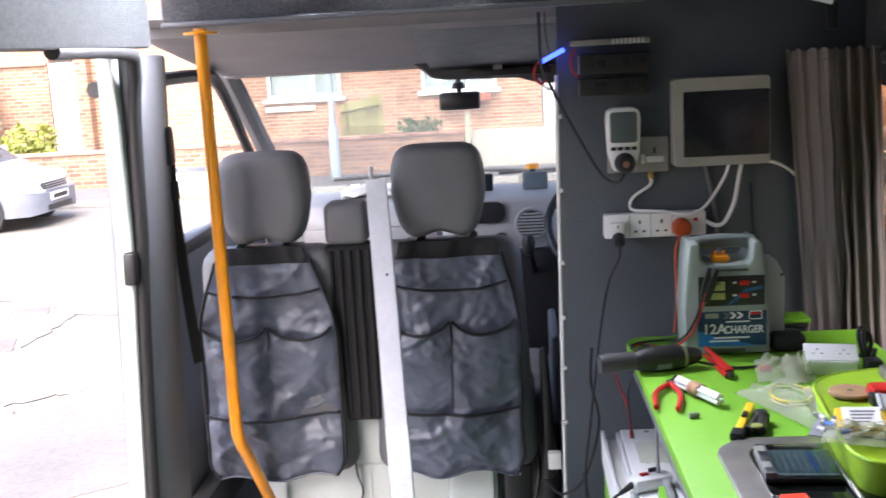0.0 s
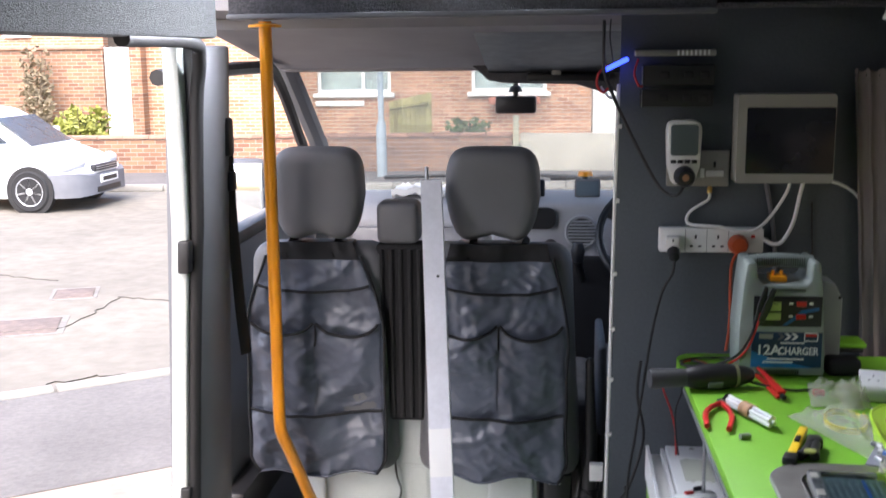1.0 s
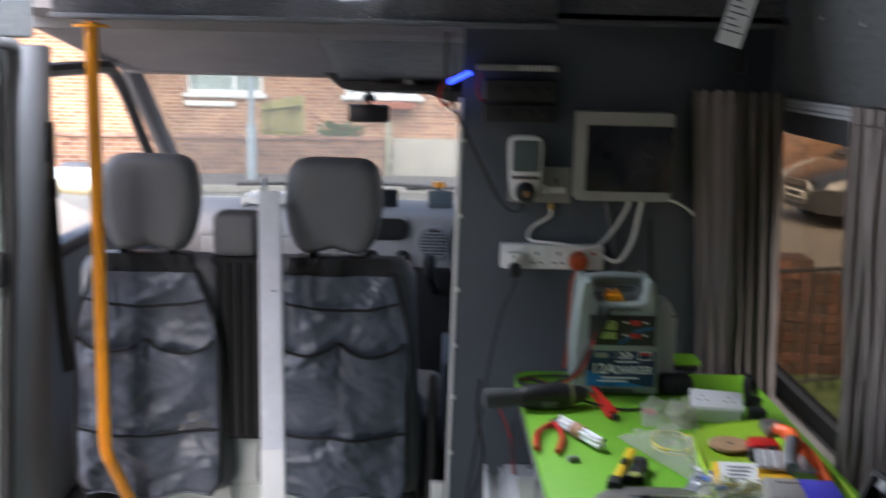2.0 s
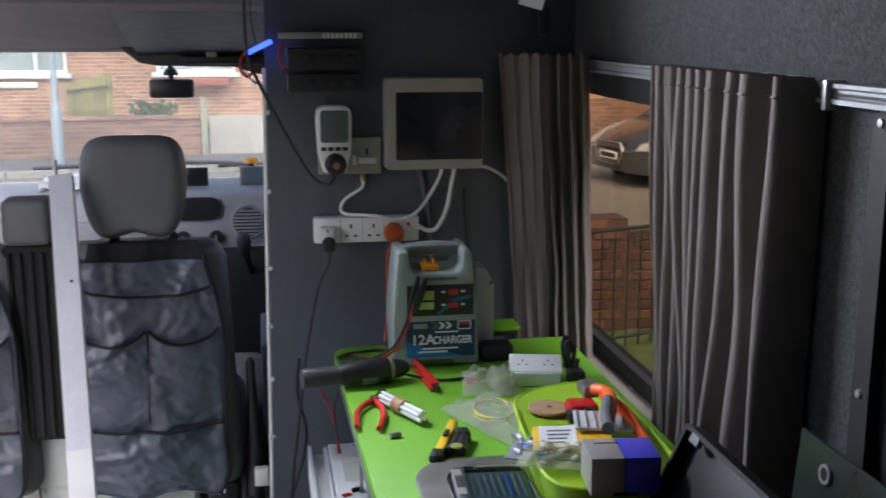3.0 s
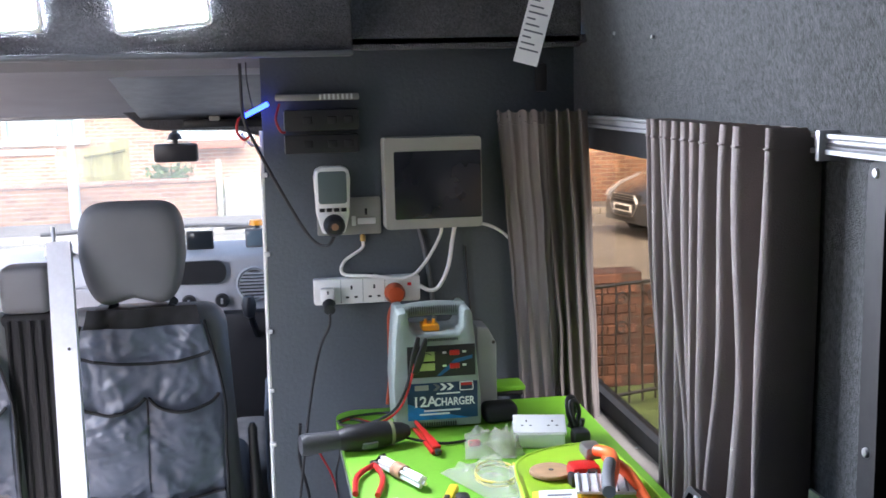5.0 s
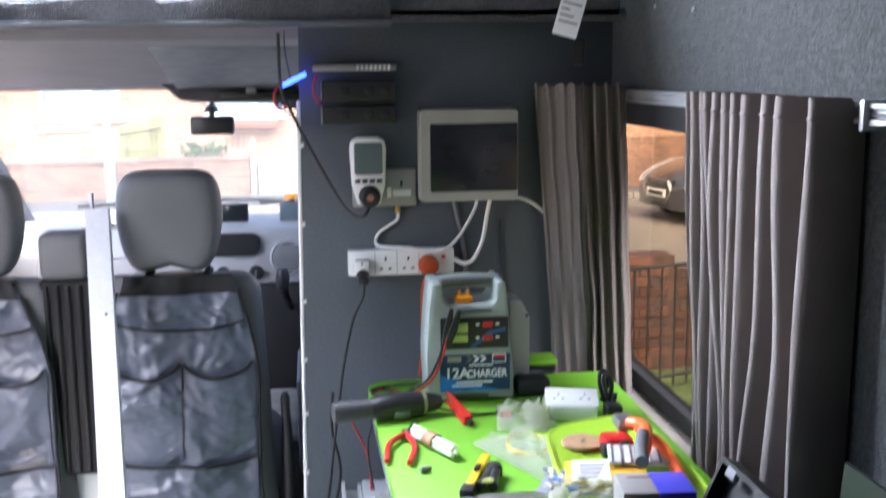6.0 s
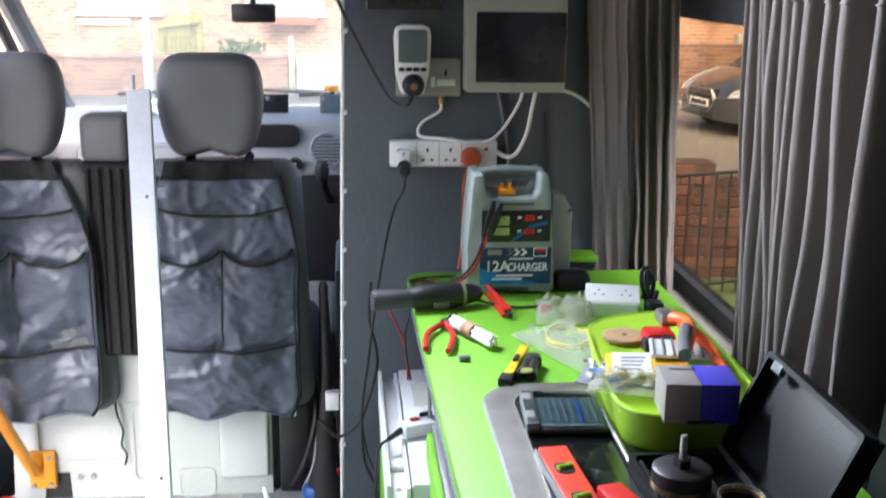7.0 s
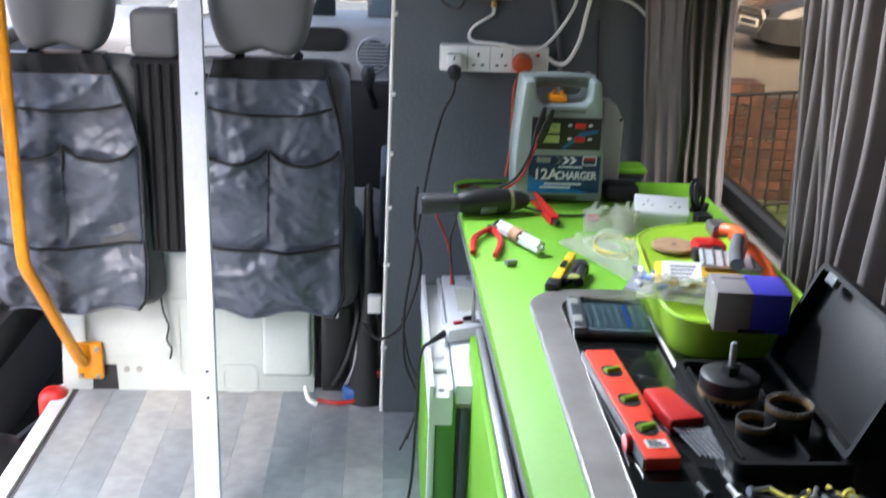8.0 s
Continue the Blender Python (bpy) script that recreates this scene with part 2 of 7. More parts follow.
def ring_frame(outer, inner, lo, hi, axis="y", m=None, bm=None):
    """A frame between two outlines of equally many points."""
    own = bmesh.new()
    put = {"z": lambda a, b, c: (a, b, c), "y": lambda a, b, c: (a, c, b), "x": lambda a, b, c: (c, a, b)}[axis]
    loops = [[own.verts.new(put(a, b, c)) for a, b in line] for line, c in ((outer, lo), (outer, hi), (inner, hi), (inner, lo))]
    n = len(outer)
    for k in range(4):
        a, b = loops[k], loops[(k + 1) % 4]
        for i in range(n):
            own.faces.new((a[i], a[(i + 1) % n], b[(i + 1) % n], b[i]))
    if m is not None:
        own.transform(m)
    return join(bm, own)


def words(text, size, m, material, name, parent, depth=0.0006, label=""):
    """Lettering in the built-in font as a mesh; m places it, its face looking along its own z."""
    cu = bpy.data.curves.new("lettering", 'FONT')
    cu.offset = size * 0.018
    cu.body, cu.size, cu.extrude, cu.align_x, cu.align_y = text, size, depth, 'CENTER', 'CENTER'
    tmp = bpy.data.objects.new("lettering", cu)
    me0 = tmp.to_mesh()
    bm = bmesh.new()
    bm.from_mesh(me0)
    tmp.to_mesh_clear()
    bpy.data.objects.remove(tmp)
    bm.transform(m)
    return part(name, bm, material, parent, label, smooth=False)


FACE_BACK = Matrix.Rotation(radians(90), 4, 'X')   # lettering that faces towards -y


# ---- van shell ----
floor = thing("floor", (0, -1.8, -0.03), "grey mixed-tone vinyl plank floor of the van", "floor", kind="structure")
part("subfloor", box(-0.9, 0.85, -3.9, 0.15, -0.03, -0.006), M_dark, floor)
part("edge_strip", box(-0.945, -0.90, -3.9, 0.15, -0.035, 0.004, 0.004), M_white, floor, "worn cream metal edge strip")
part("step_well", box(-1.14, -0.925, -3.9, 0.15, -0.26, -0.22, 0.006), M_trim, floor)

bulk = thing("wall_front", (0.4, 0, 0), "dark grey painted plywood bulkhead behind the driver", "wall", kind="structure")
part("panel", prism([(-0.014, 0), (0.80, 0), (0.80, 1.62), (0.002, 1.62), (-0.004, 1.0)], 0.0, 0.018, "y", 0.002), M_bulk, bulk)
part("edge_trim", sweep([(-0.020, 0.003, 0.004), (-0.016, 0.003, 0.3), (-0.013, 0.003, 0.55), (-0.008, 0.003, 1.0), (-0.002, 0.003, 1.41)], 0.0055, 8), M_white, bulk, "white edge trim with clips")
part("hook_plate", box(-0.062, -0.024, 0.03, 0.06, 0.285, 0.335, 0.004), M_white, bulk, "small white hook plate")
for z in (0.2, 0.44, 0.6, 0.745, 0.9, 1.1, 1.3):
    part("clip", box(-0.027 + 0.014 * z, -0.010 + 0.014 * z, -0.006, 0.004, z - 0.006, z + 0.006, 0.002), M_white, bulk)

# right side wall with its window hole
WY0, WY1, WZ0, WZ1 = -1.13, 0.24, 0.70, 1.375
right = thing("wall_right", (0.87, -1.8, 0), "van side wall lined with grey speckled carpet", "wall", kind="structure")
part("lower_lining", box(0.85, 0.90, -3.9, 0.30, 0, WZ0 - 0.02), M_felt, right)
part("pillar_lining", box(0.85, 0.90, -1.33, WY0, WZ0 - 0.02, 1.40), M_felt, right)
part("rear_lining", box(0.87, 0.92, -3.9, -1.33, WZ0 - 0.02, 1.40), M_felt, right)
part("upper_lining", prism([(0.85, 1.40), (0.90, 1.40), (0.79, 2.05), (0.74, 2.05)], -3.9, 0.30, "y"), M_felt, right)
part("ledge", box(0.745, 0.852, -2.6, 0.0, 0.645, 0.668, 0.006), mat("beige_ledge", (0.21, 0.19, 0.17), 0.6, vary=0.12, scale=9, fine=0.06), right, "beige grey window ledge")
for y in (-0.42, -0.95):
    part("screw", lathe([(0, 0.003), (0.005, 0.002), (0.007, 0)], 10, Matrix.Translation((0.83, y, 0.669))), M_alu, right)
win = thing("window_1", (0.86, (WY0 + WY1) / 2, WZ0), "bronze tinted van side window with black rubber frame", "window", kind="structure")
part("window_frame", ring_frame(rounded(WY0 - 0.01, WY1 + 0.01, WZ0 - 0.03, WZ1 + 0.03, 0.04), rounded(WY0 + 0.03, WY1 - 0.03, WZ0 + 0.012, WZ1 - 0.035, 0.03), 0.838, 0.875, "x"), M_rubber, win)
pane = part("pane", prism(rounded(WY0 + 0.02, WY1 - 0.02, WZ0, WZ1 - 0.02, 0.03), 0.858, 0.862, "x"), M_tint, win)
pane.visible_shadow = False
win2 = thing("window_2", (0.86, -1.8, 0.7), "dark rear side panel window in a black frame", "window", kind="structure")
part("window_frame", ring_frame(rounded(-2.7, -1.335, 0.62, 1.40, 0.03), rounded(-2.66, -1.38, 0.68, 1.375, 0.06), 0.842, 0.88, "x"), M_rubber, win2)
part("pane", prism(rounded(-2.67, -1.375, 0.67, 1.38, 0.06), 0.862, 0.866, "x"), mat("matt_dark_panel", (0.007, 0.0065, 0.005), 0.85, vary=0.3, scale=4), win2)
for z in (0.98, 1.378):
    part("screw", lathe([(0, 0.005), (0.006, 0.004), (0.008, 0)], 10, Matrix.Translation((0.842, -1.357, z)) @ Matrix.Rotation(radians(-90), 4, 'Y')), M_alu, win2)

rail = thing("curtain_rail", (0.83, -0.8, 1.39), "silver aluminium curtain rail along the side wall", "curtain rail")
part("track", prism([(0.822, 1.398), (0.85, 1.398), (0.85, 1.428), (0.822, 1.428), (0.822, 1.422), (0.828, 1.419), (0.828, 1.408), (0.822, 1.405)], -3.2, -0.02, "y"), mat("dull_aluminium", (0.28, 0.285, 0.29), 0.6, metal=0.5, vary=0.1, scale=10), rail)
part("bracket", box(0.813, 0.85, -1.250, -1.238, 1.388, 1.433, 0.002), M_alu, rail)
part("groove", box(0.8215, 0.83, -3.2, -1.255, 1.4105, 1.4145, 0.001), M_black, rail, "dark groove")

# left wall with the open sliding door
left = thing("wall_left", (-1.05, -1.8, 0), "van side with open sliding door", "wall", kind="structure")
part("header", box(-1.06, -0.96, -3.9, -0.38, 1.535, 2.05, 0.01), M_felt, left)
part("rear_side", box(-1.06, -1.0, -3.9, -1.45, -0.2, 1.52), M_felt, left)
def bend_box(x0, x1, y0, y1, z0, z1):
    bm = box(x0, x1, y0, y1, z0, z1, 0.012)
    for k in range(1, 8):
        z = z0 + (z1 - z0) * k / 8
        bmesh.ops.bisect_plane(bm, geom=bm.verts[:] + bm.edges[:] + bm.faces[:], plane_co=(0, 0, z), plane_no=(0, 0, 1))
    return bm


def lean_out(bm):
    """The van's side swells outwards below the window line."""
    for v in bm.verts:
        v.co.x -= 0.055 * max(0.0, 1.09 - v.co.z)
    return bm


part("pillar_trim", lean_out(prism([(-1.09, -0.40), (-1.09, -0.15), (-1.02, -0.15), (-0.992, -0.20), (-0.992, -0.36), (-1.012, -0.40)], -0.22, 1.52, "z", 0.01)), M_trim, left, "grey moulded door pillar trim")
part("door_seal", lean_out(sweep([(-1.025, -0.415, -0.25), (-1.03, -0.415, 0.3), (-1.03, -0.41, 0.9), (-1.015, -0.405, 1.35), (-0.995, -0.42, 1.485), (-0.985, -0.50, 1.527), (-0.98, -0.9, 1.532)], 0.017, 10)), M_rubber, left, "black rubber door seal")
part("door_jamb", lean_out(bend_box(-1.082, -1.04, -0.44, -0.36, -0.3, 1.55)), M_white_paint, left, "white painted door jamb")
part("door_striker", lean_out(box(-1.06, -1.03, -0.455, -0.42, 0.98, 1.06, 0.006)), M_black, left)
part("door_stop", lean_out(box(-1.055, -1.03, -0.45, -0.425, 0.40, 0.43, 0.004)), M_black, left)
part("sill_step", box(-1.14, -0.925, -3.9, -0.44, -0.32, -0.262, 0.006), M_white_paint, left)

rear = thing("wall_rear", (0, -3.92, 0), "closed rear doors of the van lined with grey carpet", "wall", kind="structure")
for x0, x1 in ((-1.06, -0.075), (-0.065, 0.92)):
    part("door_panel", box(x0, x1, -3.95, -3.9, -0.3, 2.1, 0.006), M_felt, rear)
ceiling = solid("ceiling", box(-1.06, 0.92, -3.95, 0.05, 2.05, 2.1), M_felt, "carpet lined van ceiling", "ceiling", kind="structure")

beam = thing("trim", (-0.2, -0.15, 1.58), "dark overhead shelf front above the cab opening", "trim", kind="structure")
part("shelf_front", box(-1.0, 0.22, -0.17, -0.14, 1.592, 2.05, 0.008), M_dark, beam)
part("shelf_lip", box(-1.0, 0.22, -0.19, -0.14, 1.584, 1.598, 0.005), M_trim, beam)
part("shelf_base", box(-1.0, 0.22, -0.14, 0.75, 1.606, 1.62, 0.003), M_head, beam)
part("corner_front", box(0.22, 0.80, -0.07, -0.04, 1.60, 2.05, 0.006), M_dark, beam)
part("corner_base", box(0.22, 0.86, -0.07, 0.05, 1.61, 1.63, 0.003), M_dark, beam)


def led_panel(x0, x1, z0, z1, tilt):
    led = thing("ceiling_light", ((x0 + x1) / 2, -0.18, z0), "white LED light panel on the overhead shelf front", "light", group="LED light panels")
    m = Matrix.Translation(((x0 + x1) / 2, -0.185, z0)) @ Matrix.Rotation(radians(tilt), 4, 'Y')
    w = (x1 - x0) / 2
    part("frame", ring_frame(rounded(-w - 0.008, w + 0.008, -0.008, z1 - z0 + 0.008, 0.01), rounded(-w, w, 0, z1 - z0, 0.008), -0.012, 0.012, "y", m), M_white, led)
    part("diffuser", prism(rounded(-w, w, 0, z1 - z0, 0.008), -0.008, 0.010, "y", 0, m), M_lamp, led)


led_panel(-0.675, -0.475, 1.652, 1.76, -2)
led_panel(-0.305, -0.105, 1.658, 1.76, -6)

# ---- cab ----
cab = thing("cab_shell", (-0.2, 1.0, 0), "van cab with windscreen, pillars and grey headliner", "van cab", kind="structure")
part("headliner", prism([(0.30, 1.60), (0.30, 1.57), (0.80, 1.49), (1.20, 1.43), (1.22, 1.48), (0.8, 1.62)], -1.22, 0.90, "x"), M_head, cab)
part("roof_fill", prism([(0.018, 1.66), (0.018, 1.615), (0.35, 1.60), (0.35, 1.66)], -1.22, 0.90, "x"), M_head, cab)
part("cab_floor", box(-1.22, 0.95, 0.15, 2.2, -0.34, -0.26), M_rubber, cab)
part("front_panel", box(-1.22, 0.95, 1.95, 2.05, -0.3, 0.86), M_white_paint, cab)
part("driver_side", box(0.86, 0.90, 0.30, 1.95, -0.3, 0.95), M_trim, cab)
part("driver_pillar", box(0.86, 0.90, 0.26, 0.40, 0.66, 1.6), M_trim, cab)
for sx in (-1.21, 0.85):
    part("windscreen_pillar", sweep([(sx + 0.03, 1.97, 0.86), (sx + 0.02, 1.55, 1.17), (sx, 1.18, 1.47)], 0.04, 8), M_trim, cab)
# added block, stands in for a pale patch of cab floor behind the lever
part("carpet_mound", box(-0.19, -0.02, 0.55, 1.15, -0.26, 0.34, 0.05, 4), mat("beige_cab_carpet", (0.24, 0.225, 0.20), 0.9, vary=0.2, scale=12, bump=0.3, bump_scale=200), cab, "beige carpeted mound on the cab floor")
part("windscreen_header", box(-1.22, 0.90, 1.15, 1.24, 1.425, 1.48, 0.015), M_head, cab)
ws = part("windscreen", prism([(1.20, 1.44), (1.205, 1.445), (1.985, 0.87), (1.98, 0.865)], -1.2, 0.92, "x"), M_screen, cab)
ws.visible_shadow = False
cab_door = thing("door_1", (-1.19, 0.7, -0.2), "passenger cab door with dark grey trim and open window line", "door", kind="structure")
part("door_panel", box(-1.23, -1.17, 0.12, 1.45, -0.28, 0.90, 0.02), M_trim, cab_door)
part("door_top", box(-1.23, -1.16, 0.12, 1.65, 0.90, 0.945, 0.012), M_black, cab_door)
part("window_bar", sweep([(-1.20, -0.16, 1.44), (-1.20, 0.7, 1.45), (-1.20, 1.0, 1.42), (-1.20, 1.35, 1.16), (-1.20, 1.6, 0.95)], 0.022, 8), M_black, cab_door)
part("door_pocket", box(-1.17, -1.10, 0.1, 1.0, 0.05, 0.18, 0.02), M_black, cab_door)
mirror = thing("wing_mirror", (-1.36, 1.05, 0.82), "grey backed van wing mirror outside the cab door", "mirror")
part("housing", box(-1.46, -1.27, 1.08, 1.16, 0.80, 1.10, 0.035, 3), M_trim, mirror)
part("mirror_glass", box(-1.45, -1.28, 1.072, 1.082, 0.815, 1.085, 0.004), mat("mirror_glass", (0.75, 0.78, 0.8), 0.04, metal=1.0, vary=0.02), mirror)
part("arm", sweep([(-1.20, 1.25, 0.92), (-1.30, 1.15, 0.93)], 0.02, 8, curved=False), M_black, mirror)

# white outer skin of the van body
skin = thing("van_body", (0, -1.9, -0.3), "white painted steel outer body of the van", "van body", kind="structure")
part("roof_skin", box(-1.09, 0.95, -3.98, 0.05, 2.104, 2.13, 0.01), M_white_paint, skin)
part("rear_skin", box(-1.09, 0.95, -3.98, -3.955, -0.3, 2.10, 0.01), M_white_paint, skin)
part("side_skin", box(-1.09, -1.065, -3.95, -1.47, -0.3, 1.53, 0.004), M_white_paint, skin)
part("side_skin", box(-1.09, -1.065, -3.95, -0.46, 1.56, 2.10, 0.004), M_white_paint, skin)
part("side_skin", box(0.928, 0.95, -3.95, -0.02, 1.46, 2.10, 0.004), M_white_paint, skin)
part("side_skin", box(0.928, 0.95, -3.95, -0.02, -0.3, 0.60, 0.004), M_white_paint, skin)


# ---- street ----
GZ = -0.70
ground = solid("ground", box(-60, 60, -40, 120, GZ - 0.4, GZ), M_concrete, "pale worn concrete road and forecourt", "ground", kind="structure")


def strip(name, pts, z0, z1, material, label, category="pavement"):
    return solid(name, prism(pts, z0, z1, "z"), material, label, category, kind="structure", smooth=False)


# the far pavement, its kerb, and the pavement beside the van
FAR = lambda x: 14.38 + 0.095 * x      # far kerb line
strip("pavement", [(-45, FAR(-45)), (45, FAR(45)), (45, FAR(45) + 1.9), (-45, FAR(-45) + 3.0)], GZ, GZ + 0.09, M_asphalt, "dark asphalt pavement beyond the road")
near_dir = Vector((0.82, 0.57)).normalized()
side_dir = Vector((-near_dir.y, near_dir.x))
P0 = Vector((-3.71, 3.32))
W = 1.64
corners = [P0 - near_dir * 14, P0 + near_dir * 3.0, P0 + near_dir * 3.0 - side_dir * W, P0 - near_dir * 14 - side_dir * W]
M_paleasphalt = mat("pale_worn_asphalt", (0.135, 0.125, 0.115), 0.9, vary=0.2, scale=1.1, bump=0.4, bump_scale=60, fine=0.12, fine_scale=30)
strip("pavement", [tuple(c) for c in corners], GZ, GZ + 0.02, M_paleasphalt, "worn grey asphalt pavement strip beside the van")
yard = [corners[3], corners[2], corners[2] + Vector((0, -8)), corners[3] + Vector((0, -8))]
strip("paving", [tuple(c) for c in yard], GZ, GZ + 0.012, mat("paving_slab", (0.30, 0.245, 0.20), 0.9, vary=0.2, scale=3, fine=0.1, fine_scale=20), "worn red and buff paving beside the van")
for k in range(14):
    a = P0 - near_dir * (14 - 0.92 * k * 1.3) + side_dir * 0.02
    bm = box(0.01, 1.18, 0, 0.13, GZ, GZ + 0.035, 0.01)
    bm.transform(Matrix.Translation((a.x, a.y, 0)) @ Matrix.Rotation(math.atan2(near_dir.y, near_dir.x), 4, 'Z'))
    solid("kerb", bm, M_kerb, "pale dropped kerb stone", "kerb", group="near kerb stones", kind="structure")
for k in range(40):
    x = -24 + 0.92 * k
    bm = box(x, x + 0.905, 0, 0.13, GZ, GZ + 0.11, 0.012)
    for v in bm.verts:
        v.co.y += FAR(v.co.x) - 0.13
    solid("kerb", bm, M_kerb, "grey concrete kerb stone", "kerb", group="far kerb stones", kind="structure")

M_iron = mat("rusty_iron_cover", (0.15, 0.115, 0.095), 0.7, vary=0.3, scale=12, bump=0.5, bump_scale=40)
M_patch = mat("patched_concrete", (0.19, 0.175, 0.155), 0.92, vary=0.2, scale=3, fine=0.12, fine_scale=25)
for x, y, w, d, rot in ((-4.65, 6.41, 0.34, 0.40, 20), (-4.5, 5.2, 0.5, 0.5, 20)):
    cover = thing("manhole_cover", (x, y, GZ), "rusty iron manhole cover set in the concrete road", "manhole cover", group="manhole covers")
    m = Matrix.Translation((x, y, GZ)) @ Matrix.Rotation(radians(rot), 4, 'Z')
    part("lid", box(-w / 2, w / 2, -d / 2, d / 2, 0.0, 0.008, 0.003, m=m), M_iron, cover)
    part("surround", ring_frame(rounded(-w * 0.62, w * 0.62, -d * 0.62, d * 0.62, 0.02), rounded(-w / 2 - 0.01, w / 2 + 0.01, -d / 2 - 0.01, d / 2 + 0.01, 0.02), 0.0, 0.006, "z", m), M_patch, cover)
random.seed(3)
M_crack = mat("dark_crack", (0.07, 0.062, 0.05), 0.95, vary=0.4, scale=6)
for pts in ([(-4.17, 6.29), (-3.65, 6.18), (-2.6, 6.1)], [(-4.17, 6.29), (-4.15, 5.6), (-4.2, 5.15), (-5.6, 4.7)], [(-3.6, 3.75), (-3.3, 3.95), (-2.8, 4.1)], [(-6.5, 7.4), (-5.6, 7.1), (-5.0, 6.9)]):
    ps = []
    for (xa, ya), (xb, yb) in zip(pts, pts[1:]):
        for k in range(7):
            ps.append(Vector((xa + (xb - xa) * k / 7 + random.uniform(-.03, .03), ya + (yb - ya) * k / 7 + random.uniform(-.03, .03), GZ + 0.002)))
    solid("road_joint", sweep(ps, 0.010, 5, flat=0.3, curved=False), M_crack, "dark cracked joint in the concrete road", "road joint", kind="structure")

# low brick garden wall of single bricks, with its coping
M_brick_piece = mat("garden_brick", (0.25, 0.125, 0.085), 0.9, vary=0.25, scale=14, bump=0.5, bump_scale=60, piece=0.3)
M_mortar = mat("mortar", (0.27, 0.23, 0.19), 0.95, vary=0.15, scale=10, bump=0.3)
M_coping = mat("brick_coping", (0.30, 0.17, 0.12), 0.9, vary=0.25, scale=4, piece=0.2)
LOW = lambda x: 15.80 + 0.075 * (x + 3.4)
BRICK_JOBS = []


def garden_wall(x0, x1, z1, name="garden_wall", label="low red brick garden wall beyond the pavement"):
    wall = thing(name, ((x0 + x1) / 2, LOW((x0 + x1) / 2), GZ), label, "garden wall", kind="structure")
    bm = box(x0, x1, 0, 0.2, GZ, z1 - 0.06)
    for v in bm.verts:
        v.co.y += LOW(v.co.x)
    part("core", bm, M_brickwall, wall, smooth=False)
    BRICK_JOBS.append((wall, x0, x1, z1))
    n = int((x1 - x0) / 0.45)
    for k in range(n):
        a = x0 + (x1 - x0) * k / n
        bm = box(a + 0.005, a + (x1 - x0) / n - 0.005, -0.03, 0.23, z1 - 0.06, z1, 0.01)
        for v in bm.verts:
            v.co.y += LOW(v.co.x)
        part("coping", bm, M_coping, wall)
    return wall


garden_wall(-14.8, -1.02, 0.05)
M_drive = mat("pale_drive", (0.40, 0.38, 0.32), 0.9, vary=0.15, scale=2, fine=0.08, fine_scale=20)
gardenbed = solid("garden", prism([(-16.4, 15.2), (-1.05, 16.15), (-1.05, 19.5), (-16.4, 19.5)], GZ, GZ + 0.35, "z"), mat("garden_soil_grass", (0.13, 0.14, 0.05), 0.95, vary=0.4, scale=3, bump=0.6), "rough grass behind the garden wall", "garden", kind="structure")
solid("drive", prism([(-1.04, 16.15), (12, 17.1), (12, 19.5), (-1.04, 19.5)], GZ, GZ + 0.3, "z"), M_drive, "pale concrete drive in front of the house", "drive", kind="structure")
solid("garden_wall", box(-0.88, 3.6, 15.98, 16.14, GZ, 0.04, 0.01), M_drive, "low pale rendered garden wall", "garden wall", kind="structure")

# the house opposite
HY = 19.5
M_frame = mat("white_window_frame", (0.78, 0.79, 0.78), 0.4, vary=0.04)
M_curt = mat("net_curtain", (0.5, 0.53, 0.53), 0.9, vary=0.15, scale=4)
M_roof = mat("roof_tile", (0.2, 0.12, 0.09), 0.85, vary=0.25, scale=6, bump=0.4, bump_scale=20)


